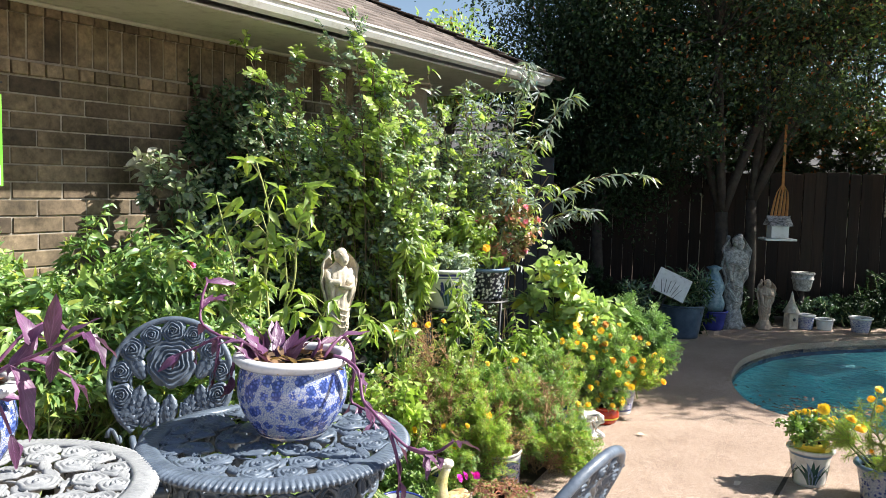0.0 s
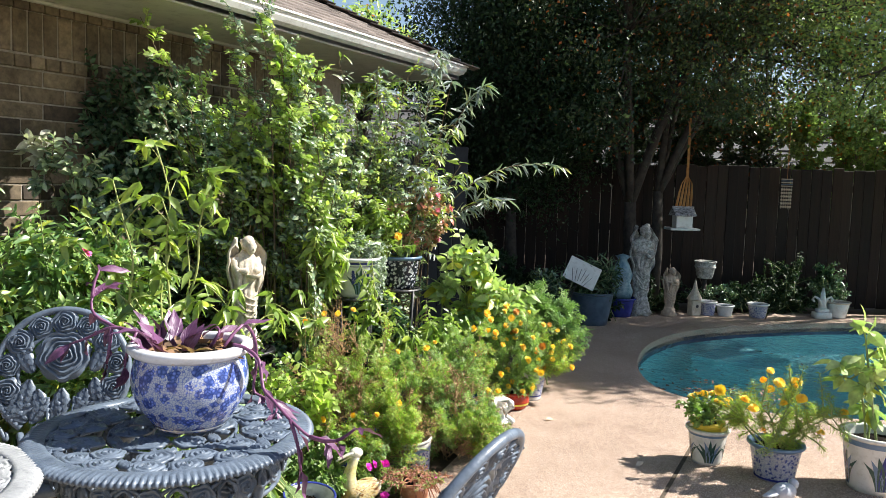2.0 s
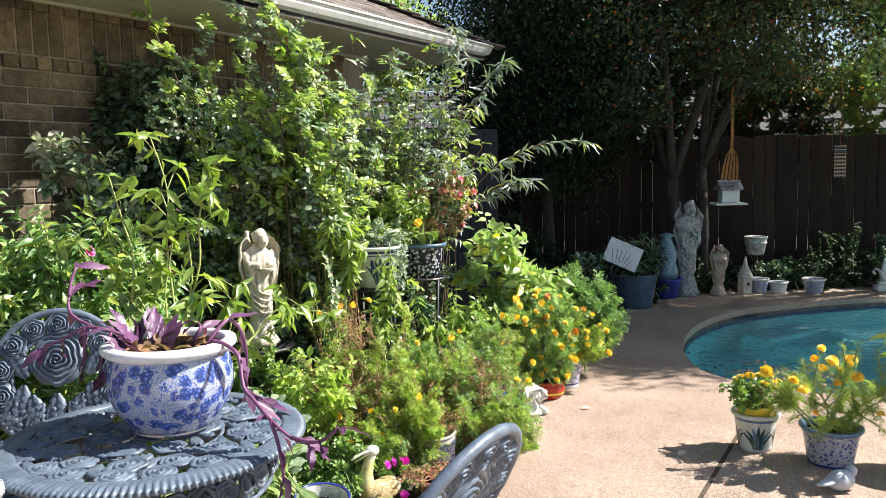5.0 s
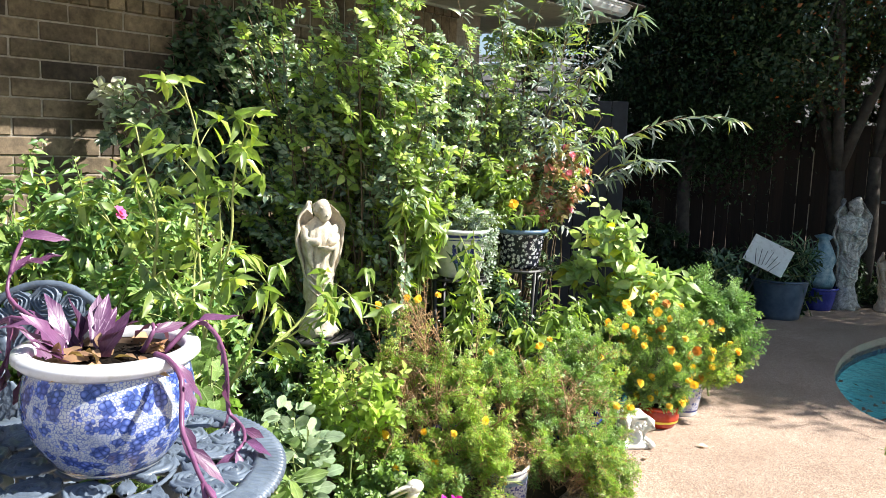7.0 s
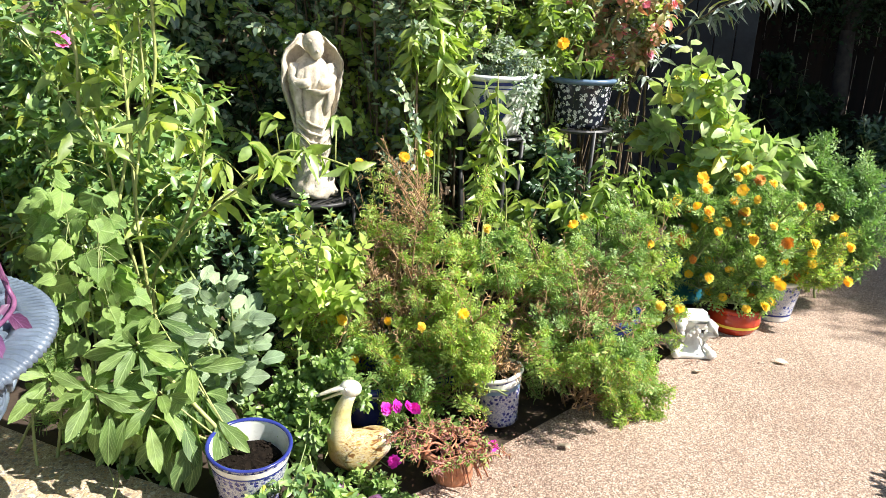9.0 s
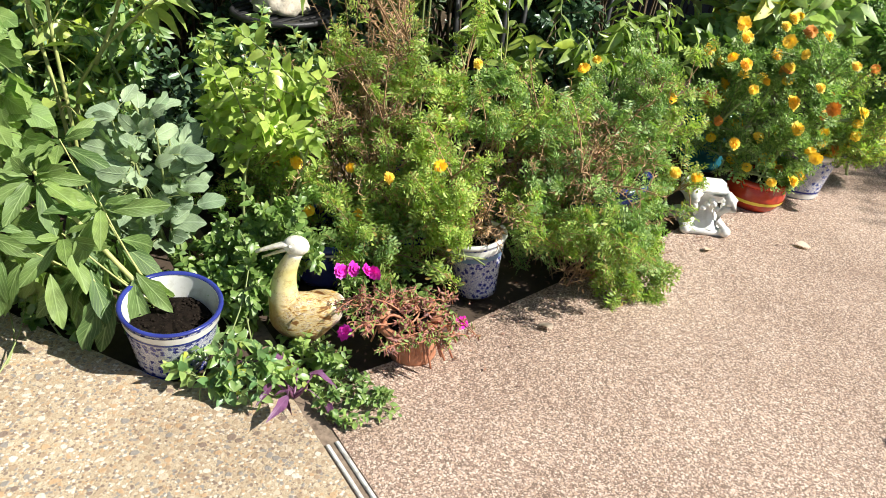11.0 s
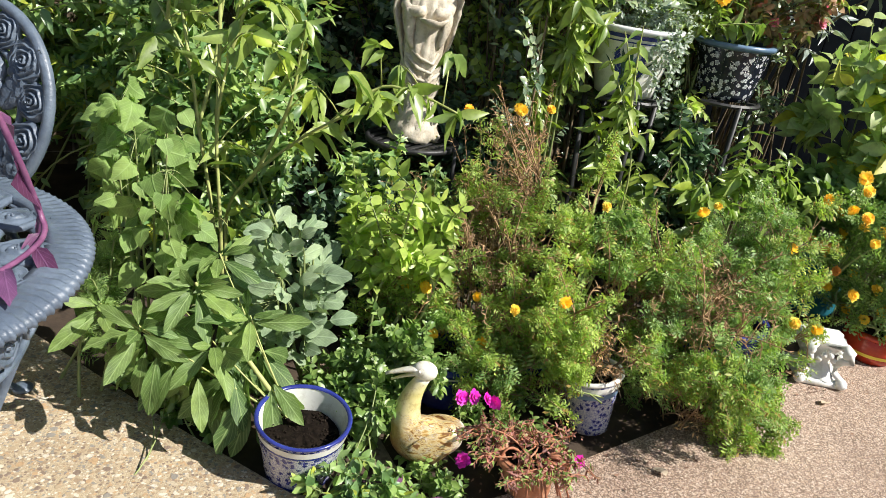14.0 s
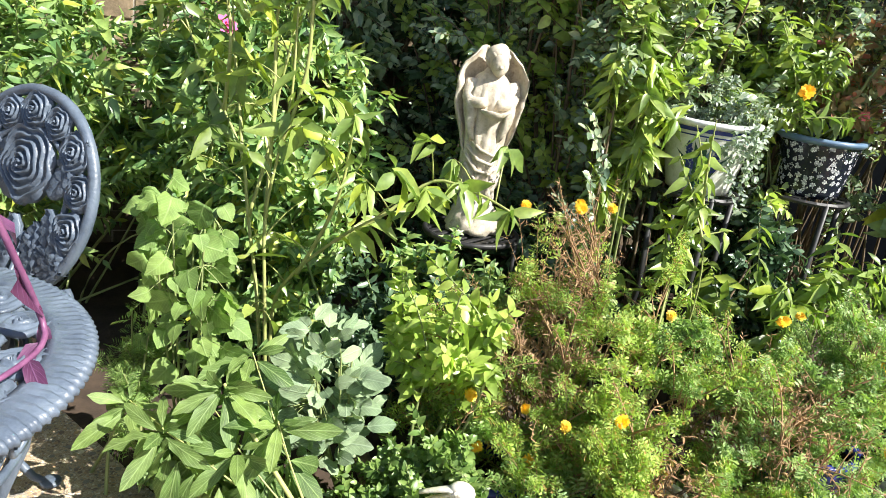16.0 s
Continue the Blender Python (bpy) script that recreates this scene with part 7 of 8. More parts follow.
def rosettes(name, label, category, base, stems, kind, mat, size, seed, stem_mat, thick=0.007, whorl=16, face=(0.45, -0.45, 0.8)):
    """A plant whose leaning stems each end in a whorl of long leaves; more leaves hang along the stem."""
    rg = random.Random(seed)
    root = thing(name, label, category, base)
    inv = Matrix.Translation(-Vector(base))
    spots, paths = [], []
    for tip, count in stems:
        tip = Vector(tip)
        q = bez(base, ((base[0] + tip.x) / 2, (base[1] + tip.y) / 2 - 0.02, tip.z * 0.55 + base[2] * 0.45), tip, 8)
        paths.append(np.array([list(v) for v in q]))
        for i in range(count):
            u = i / count
            at = tip if u < 0.55 else q[rg.randrange(4, 8)]
            a = 2.4 * i + rg.uniform(-0.4, 0.4)
            rise = 0.8 - 2.6 * u + rg.uniform(-0.35, 0.35)
            d = Vector((math.cos(a), math.sin(a), rise))
            L = size[0] * (0.55 + 0.6 * min(1, u * 2)) * rg.uniform(0.8, 1.1)
            spots.append((at + Vector((0.012 * math.cos(a), 0.012 * math.sin(a), -0.05 * u)), d, L, L * size[1] / size[0]))
    leaf_objects(root, inv, spots, kind, mat, seed=seed, roll=0.35, face=face)
    link_mesh("stemwork", stem_mesh("stemwork", np.array(paths), np.array([thick] + [thick * 0.4] * (len(paths) - 1)), 0.6, 6), stem_mat, root, "", inv)
    return root


leafy("heart_leaf_plant", "upright plant with soft light heart shaped leaves", "plant", (0.1, 5.08, -0.03), 125, 3, "heart", L_HEART, (0.056, 0.055), (0.1, 5.05, 0.6), (0.2, 0.11, 0.27), 1.0, up=-0.1, face=(0.45, -0.75, 0.55), roll=0.5)
rosettes("potted_plant", "leaning potted plant with large drooping green leaves", "plant", (0.62, 5.1, 0.1),
         [((0.33, 5.02, 0.42), 34), ((0.22, 5.06, 0.3), 26), ((0.42, 5.0, 0.3), 26), ((0.3, 5.12, 0.46), 22), ((0.16, 5.0, 0.22), 24), ((0.46, 5.08, 0.36), 20), ((0.3, 4.88, 0.34), 20), ((0.12, 4.9, 0.32), 20)], "oblong", L_POTTED, (0.125, 0.04), 4, M_PALESTEM)
leafy("sage", "bushy sage with broad grey green leaves", "herb", (0.42, 5.36, -0.03), 210, 5, "sage", L_SAGE, (0.076, 0.047), (0.37, 5.3, 0.3), (0.14, 0.12, 0.23), 0.1, up=0.7, face=(0.5, -0.6, 0.6), roll=0.45)
plant("basil", "yellow green basil with glossy leaves", "herb", (0.55, 5.6, -0.03), (0.5, 5.58, 0.5), (0.24, 0.17, 0.2), 46, 18, (0.052, 0.027), "broad", L_BASIL, M_STEM, 23, droop=0.25, shell=0.4, start=0.45)
plant("oregano", "low small leaved oregano round the duck figure", "herb", (0.72, 5.3, -0.03), (0.63, 5.36, 0.09), (0.2, 0.18, 0.14), 105, 22, (0.028, 0.018), "ovals", L_OREG, M_STEM, 24, droop=0.0, shell=0.3, foot=0.15, start=0.3)
plant("oregano", "small leaved herb between the pot and the sage", "herb", (0.58, 5.4, -0.03), (0.66, 5.42, 0.16), (0.2, 0.12, 0.18), 70, 22, (0.028, 0.018), "ovals", L_OREG, M_STEM, 25, droop=0.0, shell=0.3, foot=0.1, start=0.3)
plant("basil", "fresh green basil spilling onto the slab", "herb", (0.85, 5.09, -0.01), (0.83, 5.08, 0.04), (0.2, 0.1, 0.06), 50, 12, (0.035, 0.019), "oval", L_LEFT, M_STEM, 26, droop=0.0, shell=0.3, foot=0.08, start=0.4)
plant("ground_cover", "green weeds covering the soil round the duck figure", "weeds", (0.92, 5.25, -0.03), (0.93, 5.24, 0.03), (0.17, 0.11, 0.06), 38, 10, (0.026, 0.016), "oval", L_OREG, M_STEM, 38, shell=0.2, foot=0.12, start=0.3)
plant("ground_cover", "weeds on the soil behind the portulaca", "weeds", (1.02, 5.55, -0.03), (1.0, 5.55, 0.05), (0.18, 0.1, 0.08), 60, 12, (0.024, 0.014), "ovals", L_OREG, M_STEM, 40, shell=0.2, foot=0.12, start=0.3)
plant("ground_cover", "tiny leaved weeds growing along the slab joint", "weeds", (1.08, 5.16, -0.01), (1.1, 5.18, 0.02), (0.13, 0.09, 0.03), 44, 12, (0.018, 0.01), "oval", L_OREG, M_STEM, 27, shell=0.3, foot=0.06, start=0.3)
plant("oregano", "low green herbs along the slab edge", "herb", (0.2, 5.03, -0.03), (0.2, 5.02, 0.05), (0.34, 0.08, 0.08), 60, 14, (0.03, 0.019), "ovals", L_OREG, M_STEM, 39, shell=0.3, foot=0.15, start=0.3)
plant("fern_herb", "feathery green herb under the table", "herb", (0.0, 4.97, -0.01), (0.0, 4.98, 0.3), (0.13, 0.1, 0.2), 26, 14, (0.05, 0.04), "pinnate", L_FEATH2, M_STEM, 28)
leafy("purple_heart", "purple leaved creeper lying on the slab", "plant", (0.98, 5.12, 0.0), 12, 6, "lance", L_PURPLE, (0.085, 0.026), (0.97, 5.13, 0.035), (0.1, 0.07, 0.03), 0.1, M_PURPLE)
pz, tips, inv = plant("portulaca", "straggling portulaca with magenta flowers", "flowering plant", (1.125, 5.43, 0.1), (1.1, 5.39, 0.08), (0.19, 0.17, 0.09), 190, 12, (0.015, 0.006), "lances", m_leaf("red brown portulaca leaves", (0.2, 0.085, 0.04), (0.42, 0.2, 0.1), extra=(0.25, 0.36, 0.09), extra_at=0.66, rough=0.6), M_TERRA, 29, droop=0.4, shell=0.4, start=0.4, stem_r=0.003)
bm = bmesh.new()
rgp = random.Random(61)
for k in range(34):
    a = rgp.uniform(0, 6.28)
    q, low_z = rgp.uniform(0.085, 0.13), rgp.uniform(0.015, 0.09)
    c_, s_ = math.cos(a), math.sin(a)
    tube(bm, bez((1.125 + 0.03 * c_, 5.43 + 0.03 * s_, 0.1), (1.125 + 0.08 * c_, 5.43 + 0.08 * s_, 0.16), (1.125 + q * math.cos(a + 0.2), 5.43 + q * math.sin(a + 0.2), low_z), 6), 0.0042, 0.0026, 6)
hang = part("hanging_stem", bm, m_plain("fleshy red brown stem", (0.3, 0.1, 0.05), (0.46, 0.2, 0.11), 0.5, 30), pz, smooth=True, m=inv)
hang["kind"] = "stuff"
blossoms(pz, inv, [(0.92, 5.45, 0.165), (0.955, 5.46, 0.17), (0.895, 5.43, 0.16), (0.975, 5.47, 0.165), (1.22, 5.5, 0.09), (0.98, 5.33, 0.06)], [B_MAG], 0.023, 3)

# ---- marigolds ----
M_TWIG = m_plain("dry red brown twig", (0.24, 0.14, 0.075), (0.42, 0.27, 0.14), 0.8, 30)

def marigold_bush(label, base, lumps, mats, seed, heads, meshes):
    """A sprawling bush of several lumps, with dry twigs showing through."""
    root = thing("marigold_bush", label, "flowering plant", base)
    inv = Matrix.Translation(-Vector(base))
    for i, (c, r, n, mi) in enumerate(lumps):
        foot = (c[0] * 0.6 + base[0] * 0.4, c[1] * 0.6 + base[1] * 0.4, base[2])
        plant("marigold_bush", "", "", foot, c, r, int(n * 0.52) if mi < 2 else int(n * 1.4), (20 if mi < 2 else 9), ((0.037, 0.036) if mi < 2 else (0.02, 0.0045)), "thread" if mi < 2 else "lances", mats[mi], M_TWIG, seed + i, droop=-0.25, shell=0.35, foot=0.05, start=0.4, lump=0.26, tuft=0.45, parent=root, part_name="foliage" if mi < 2 else "dry_foliage", stem_r=0.004, out=0.7)
    blossoms(root, inv, heads, meshes, 0.021, seed)
    return root


FM = (L_FEATH, L_FEATH2, L_DRY)
marigold_bush("large feathery marigold bush drying in its middle", (0.75, 5.95, -0.03),
              [((0.48, 5.75, 0.3), (0.2, 0.17, 0.24), 60, 0), ((0.5, 5.75, 0.34), (0.2, 0.17, 0.26), 70, 2), ((0.62, 5.95, 0.5), (0.2, 0.17, 0.3), 70, 0), ((0.62, 5.93, 0.52), (0.18, 0.15, 0.34), 90, 2), ((0.8, 5.75, 0.3), (0.2, 0.17, 0.26), 100, 0), ((0.92, 5.95, 0.42), (0.2, 0.18, 0.26), 110, 0),
               ((0.72, 5.62, 0.16), (0.26, 0.14, 0.16), 100, 1), ((0.85, 5.62, 0.2), (0.2, 0.12, 0.2), 90, 0), ((0.55, 5.62, 0.2), (0.16, 0.12, 0.2), 70, 0), ((0.6, 6.1, 0.6), (0.14, 0.14, 0.26), 60, 2), ((0.7, 5.74, 0.36), (0.32, 0.2, 0.24), 130, 2), ((0.98, 5.72, 0.26), (0.14, 0.12, 0.2), 60, 0), ((1.0, 6.05, 0.48), (0.16, 0.15, 0.16), 70, 1)],
              FM, 100, [(0.642, 5.58, 0.341), (0.791, 5.62, 0.356), (0.912, 5.62, 0.363), (0.744, 5.98, 0.84), (0.562, 6.13, 0.785), (0.48, 5.95, 0.78), (0.998, 5.92, 0.625), (0.55, 5.62, 0.3), (0.66, 5.96, 0.82), (0.85, 5.58, 0.25), (0.7, 5.56, 0.22), (1.02, 5.7, 0.4)], [B_MARIY, B_MARI])
marigold_bush("feathery green marigold bush leaning over the path", (1.25, 6.3, -0.03),
              [((1.12, 6.15, 0.4), (0.18, 0.18, 0.22), 90, 0), ((1.3, 6.1, 0.28), (0.2, 0.2, 0.24), 110, 1), ((1.28, 6.35, 0.38), (0.22, 0.18, 0.2), 100, 1), ((1.42, 6.3, 0.26), (0.16, 0.2, 0.2), 80, 1), ((1.46, 6.42, 0.4), (0.18, 0.2, 0.26), 90, 0), ((1.35, 6.55, 0.5), (0.2, 0.16, 0.2), 80, 1), ((1.4, 6.02, 0.14), (0.17, 0.16, 0.14), 60, 2), ((1.2, 5.98, 0.16), (0.17, 0.13, 0.15), 70, 1), ((1.2, 6.2, 0.36), (0.24, 0.2, 0.2), 110, 2), ((1.36, 5.84, 0.25), (0.2, 0.12, 0.1), 70, 0), ((1.26, 6.08, 0.36), (0.26, 0.2, 0.18), 110, 2), ((1.5, 5.95, 0.24), (0.14, 0.12, 0.1), 60, 1)],
              FM, 130, [(1.441, 6.495, 0.488), (1.15, 6.45, 0.53), (1.596, 6.384, 0.293), (1.531, 6.352, 0.302), (1.578, 6.535, 0.226), (1.45, 6.02, 0.08), (1.5, 6.15, 0.12), (1.2, 6.4, 0.58)], [B_MARI, B_MARIY])
plant("marigold_bush", "yellow green marigold growing from the white pot", "flowering plant", (1.13, 5.78, 0.15), (1.03, 5.73, 0.28), (0.16, 0.12, 0.22), 80, 30, (0.038, 0.028), "thread", L_FEATH, M_STEM, 7, tuft=0.6, droop=0.0, shell=0.4, foot=0.05, start=0.35, lump=0.15, stem_r=0.004)
plant("dried_marigold", "dried brown stems in the white pot", "flowering plant", (1.14, 5.78, 0.15), (1.15, 5.78, 0.26), (0.12, 0.1, 0.1), 80, 7, (0.022, 0.005), "lances", L_DRY, M_WOODSTEM, 71, shell=0.4, start=0.3, stem_r=0.003)
plant("marigold_bush", "low feathery marigold at the bed's edge", "flowering plant", (1.52, 6.12, -0.03), (1.5, 6.1, 0.08), (0.17, 0.17, 0.12), 70, 30, (0.038, 0.028), "thread", L_FEATH, M_STEM, 8, tuft=0.6, droop=0.0, shell=0.4, foot=0.08, start=0.3, lump=0.15, stem_r=0.003)
mg, tips, inv = plant("marigold", "marigold in full orange bloom at the path's edge", "flowering plant", (1.74, 7.1, 0.1), (1.74, 7.03, 0.37), (0.28, 0.24, 0.34), 170, 28, (0.046, 0.03), "thread", L_FEATH2, M_STEM, 9, tuft=0.7, droop=-0.1, shell=0.4, foot=0.07, start=0.35)
heads = [tuple(p) for p in tips if p[1] < 7.1 or p[2] > 0.6][:58]
blossoms(mg, inv, [(x, y - 0.02, z_ + 0.02) for x, y, z_ in heads], [B_MARIY, B_MARI, B_MARIY, B_MARIY, B_RUST, B_MARIY], 0.027, 7)
mg, tips, inv = plant("marigold", "smaller marigold leaning over the path", "flowering plant", (1.92, 7.28, 0.17), (2.04, 7.2, 0.37), (0.22, 0.17, 0.21), 56, 24, (0.045, 0.03), "thread", L_FEATH, M_STEM, 10, droop=-0.1, shell=0.4, foot=0.04, start=0.35)
blossoms(mg, inv, [tuple(p) for p in tips[:18]], [B_MARIY, B_MARI, B_MARIY, B_RUST], 0.026, 8)

# ---- tall leafy plants at the bend ----
plant("climber", "light leafy shoots behind the marigold bush", "vine", (1.2, 6.85, -0.03), (1.22, 6.8, 0.5), (0.26, 0.18, 0.3), 16, 18, (0.085, 0.03), "lance", L_PEPPER, M_STEM, 49, droop=0.4, shell=0.4, start=0.4, out=0.8)
plant("angel_trumpet", "broad leaved pale green plant at the bend of the path", "plant", (1.42, 7.5, -0.03), (1.43, 7.42, 0.8), (0.25, 0.22, 0.44), 48, 9, (0.115, 0.068), "broad", L_HYDR, M_STEM, 11, roll=1.0, droop=0.25, shell=0.45, foot=0.08, start=0.4, stem_r=0.007)
plant("potted_plant", "green leafy plant in the teal pot", "plant", (1.46, 7.25, 0.3), (1.5, 7.2, 0.5), (0.22, 0.16, 0.16), 36, 14, (0.07, 0.035), "oval", L_OREG, M_STEM, 44, droop=0.2)
plant("angel_trumpet", "broad pale leaves behind the marigolds", "plant", (1.75, 7.55, -0.03), (1.72, 7.5, 0.62), (0.22, 0.2, 0.26), 36, 13, (0.11, 0.062), "broad", L_HYDR, M_STEM, 42, roll=1.0, droop=0.3, shell=0.45, start=0.4)
plant("angel_trumpet", "pale broad leaved shoots above the marigolds", "plant", (1.6, 7.35, -0.03), (1.62, 7.3, 0.66), (0.22, 0.16, 0.22), 34, 13, (0.11, 0.06), "broad", L_HYDR, M_STEM, 48, roll=1.0, droop=0.2, shell=0.45, start=0.4)
plant("asparagus_fern", "soft feathery asparagus fern beside the path", "fern", (1.98, 7.75, -0.03), (2.08, 7.65, 0.45), (0.3, 0.22, 0.34), 110, 34, (0.07, 0.05), "thread", m_leaf("asparagus fern leaves", (0.15, 0.31, 0.06), (0.28, 0.48, 0.1), rough=0.6), M_STEM, 43, droop=0.1, shell=0.4, start=0.35)
rz_, tips, inv = plant("begonia", "red and orange tinted begonia in the scroll pot", "flowering plant", (0.93, 7.2, STZ + 0.2), (1.05, 7.35, 1.3), (0.3, 0.25, 0.26), 60, 16, (0.05, 0.03), "oval", L_RED, M_STEM, 45, droop=0.2, shell=0.4)
blossoms(rz_, inv, [tuple(p) for p in tips[:22]], [B_RED], 0.026, 9)
blossoms(rz_, inv, [(0.939, 6.82, 1.19)], [B_MARI], 0.028, 10)
plant("climber", "yellowing leafy plant behind the scroll pot", "plant", (0.8, 7.2, 0.4), (0.82, 7.1, 1.28), (0.28, 0.2, 0.3), 40, 18, (0.07, 0.03), "lance", L_PEPPER, M_STEM, 46, droop=0.4)
plant("trailing_succulent", "grey green trailing succulent spilling from the painted pot", "succulent", (0.668, 6.76, STZ + 0.22), (0.62, 6.78, STZ + 0.31), (0.26, 0.18, 0.1), 110, 22, (0.02, 0.01), "oval", L_SUCC, M_STEM, 47, shell=0.5, start=0.3)
ts = thing("trailing_succulent", "string of grey succulent leaves hanging down", "succulent", (0.8, 6.68, STZ + 0.25))
rgs = np.random.default_rng(8)
for k in range(15):
    a = (-3.1, -2.9, -2.75, -2.6, -2.45, -0.75, -0.6, -0.5, -0.4, -0.3, -0.2, -0.1, 0.0, 0.15, 0.3)[k]
    x0, y0 = 0.668 + 0.18 * math.cos(a), 6.76 + 0.18 * math.sin(a)
    n = 46
    u = np.linspace(0, 1, n)
    P = np.stack([x0 + 0.02 * np.sin(u * 7 + k), y0 - 0.01 + 0.02 * np.cos(u * 6), STZ + 0.26 - (0.1 + 0.045 * (k * 7 % 5)) * u], axis=1)
    link_mesh("strand", leaf_mesh("strand", "oval", P, rgs.normal(size=(n, 3)) - np.array([0, 0, 0.5]), np.full(n, 0.02), np.full(n, 0.012), rgs), L_SUCC, ts, "", Matrix.Translation((-0.8, -6.68, -STZ - 0.25)))

# ---- arching branch over the path ----
ab = thing("shrub", "arching long leaved branch over the path", "shrub", (1.0, 7.8, -0.03))
inv = Matrix.Translation((-1.0, -7.8, 0.03))
rgs = np.random.default_rng(11)
for k, (a, b, c) in enumerate((((1.0, 7.8, 1.0), (1.5, 7.9, 1.85), (2.2, 7.99, 1.69)), ((1.0, 7.8, 1.1), (1.3, 7.6, 2.2), (1.55, 7.5, 2.28)), ((1.0, 7.8, 0.9), (1.4, 7.8, 1.5), (1.75, 7.8, 1.42)), ((0.9, 7.8, 1.0), (1.1, 7.6, 2.3), (1.2, 7.5, 2.42)))):
    path = np.array([[list(v) for v in bez(a, b, c, 12)]])
    link_mesh("branch", stem_mesh("branch", path, 0.007, 0.3), M_WOODSTEM, ab, "", inv)
    n = 70
    u = rgs.uniform(0.35, 1, n)
    A, B, C = (np.tile(np.array(q, float), (n, 1)) for q in (a, b, c))
    P = curve_pts(A, B, C, u)
    D = (curve_pts(A, B, C, u + 0.05) - P) * 8 + rgs.normal(0, 0.45, (n, 3)) - np.array([0, 0, 0.45])
    link_mesh("leaf_spray", leaf_mesh("leaf_spray", "lance", P, D, rgs.uniform(0.08, 0.15, n), rgs.uniform(0.016, 0.024, n), rgs), L_OLEAN, ab, "", inv)

# ---- purple heart in the jardinieres ----
def purple_heart(label, c, trails, uprights, seed, tall=1.0, blades=()):
    root = thing("purple_heart", label, "plant", c)
    inv = Matrix.Translation(-Vector(c))
    rg = random.Random(seed)
    spots = []
    for pts in trails:
        pts = smooth_path([Vector(p) for p in pts], 3)
        bm = bmesh.new()
        tube(bm, pts, 0.0065, 0.004, 7)
        part("stem", bm, M_PURPLE, root, smooth=True, m=inv)
        for i in range(3, len(pts), 3):
            d = (pts[i] - pts[i - 1]).normalized()
            for s in ((-1, 1) if i == len(pts) - 1 else (rg.choice((-1, 1)),)):
                side = d.cross(Vector((0, 0, 1))) * s
                spots.append((pts[i], d * 0.6 + side * 0.5 + Vector((0, 0, rg.uniform(-0.7, 0.1))), rg.uniform(0.065, 0.115), 0.028))
    for i in range(uprights):
        a = rg.uniform(0, 6.28)
        p = Vector(c) + Vector((0.05 * math.cos(a) - 0.07, 0.05 * math.sin(a), rg.uniform(-0.02, 0.03)))
        spots.append((p, Vector((0.6 * math.cos(a), 0.6 * math.sin(a), 1.0)), rg.uniform(0.09, 0.15) * tall, 0.04 * tall))
    for foot, tip, w in blades:
        d = Vector(tip) - Vector(foot)
        spots.append((Vector(foot), d, d.length, w))
    leaf_objects(root, inv, spots, "broad", L_PURPLE, seed=seed)
    dry = []
    for i in range(26):
        a, q = rg.uniform(0, 6.28), 0.14 * math.sqrt(rg.random())
        dry.append((Vector(c) + Vector((q * math.cos(a), q * math.sin(a), 0.01 + 0.02 * rg.random())), Vector((rg.gauss(0, 1), rg.gauss(0, 1), rg.uniform(-0.2, 0.5))), rg.uniform(0.05, 0.1), 0.02))
    leaf_objects(root, inv, dry, "broad", L_DRY, name="dry_leaf", seed=seed + 1)
    return root


purple_heart("purple heart plant trailing from the jardiniere on the slate table", (0.4, 4.25, 0.975),
             [((0.48, 4.33, 0.98), (0.53, 4.4, 1.05), (0.56, 4.45, 1.0), (0.56, 4.49, 0.9), (0.54, 4.53, 0.79), (0.57, 4.52, 0.768), (0.61, 4.48, 0.764), (0.65, 4.41, 0.762), (0.66, 4.35, 0.762)),
              ((0.552, 4.2, 1.027), (0.592, 4.19, 1.02), (0.646, 4.15, 0.993), (0.67, 4.11, 0.914), (0.711, 4.07, 0.887), (0.772, 4.02, 0.845), (0.835, 3.99, 0.806), (0.886, 3.97, 0.796)),
              ((0.772, 4.02, 0.845), (0.8, 3.99, 0.78), (0.814, 3.97, 0.709)),
              ((0.835, 3.99, 0.806), (0.914, 3.96, 0.805), (0.972, 3.94, 0.849)),
              ((0.28, 4.25, 1.026), (0.231, 4.24, 1.05), (0.144, 4.25, 1.061), (0.059, 4.27, 1.02), (-0.005, 4.28, 0.995)),
              ((0.206, 4.3, 1.037), (0.143, 4.32, 1.043), (0.046, 4.35, 1.081), (0.025, 4.38, 1.134), (0.051, 4.4, 1.158)),
              ((0.025, 4.38, 1.134), (0.023, 4.4, 1.18), (0.032, 4.42, 1.224)),
              ((0.451, 4.3, 0.996), (0.48, 4.3, 1.044), (0.466, 4.32, 1.059)),
              ((0.231, 4.24, 1.05), (0.207, 4.22, 0.986), (0.199, 4.22, 0.939)),
              ((0.144, 4.25, 1.061), (0.142, 4.24, 0.999), (0.132, 4.24, 0.943))], 18, 5)
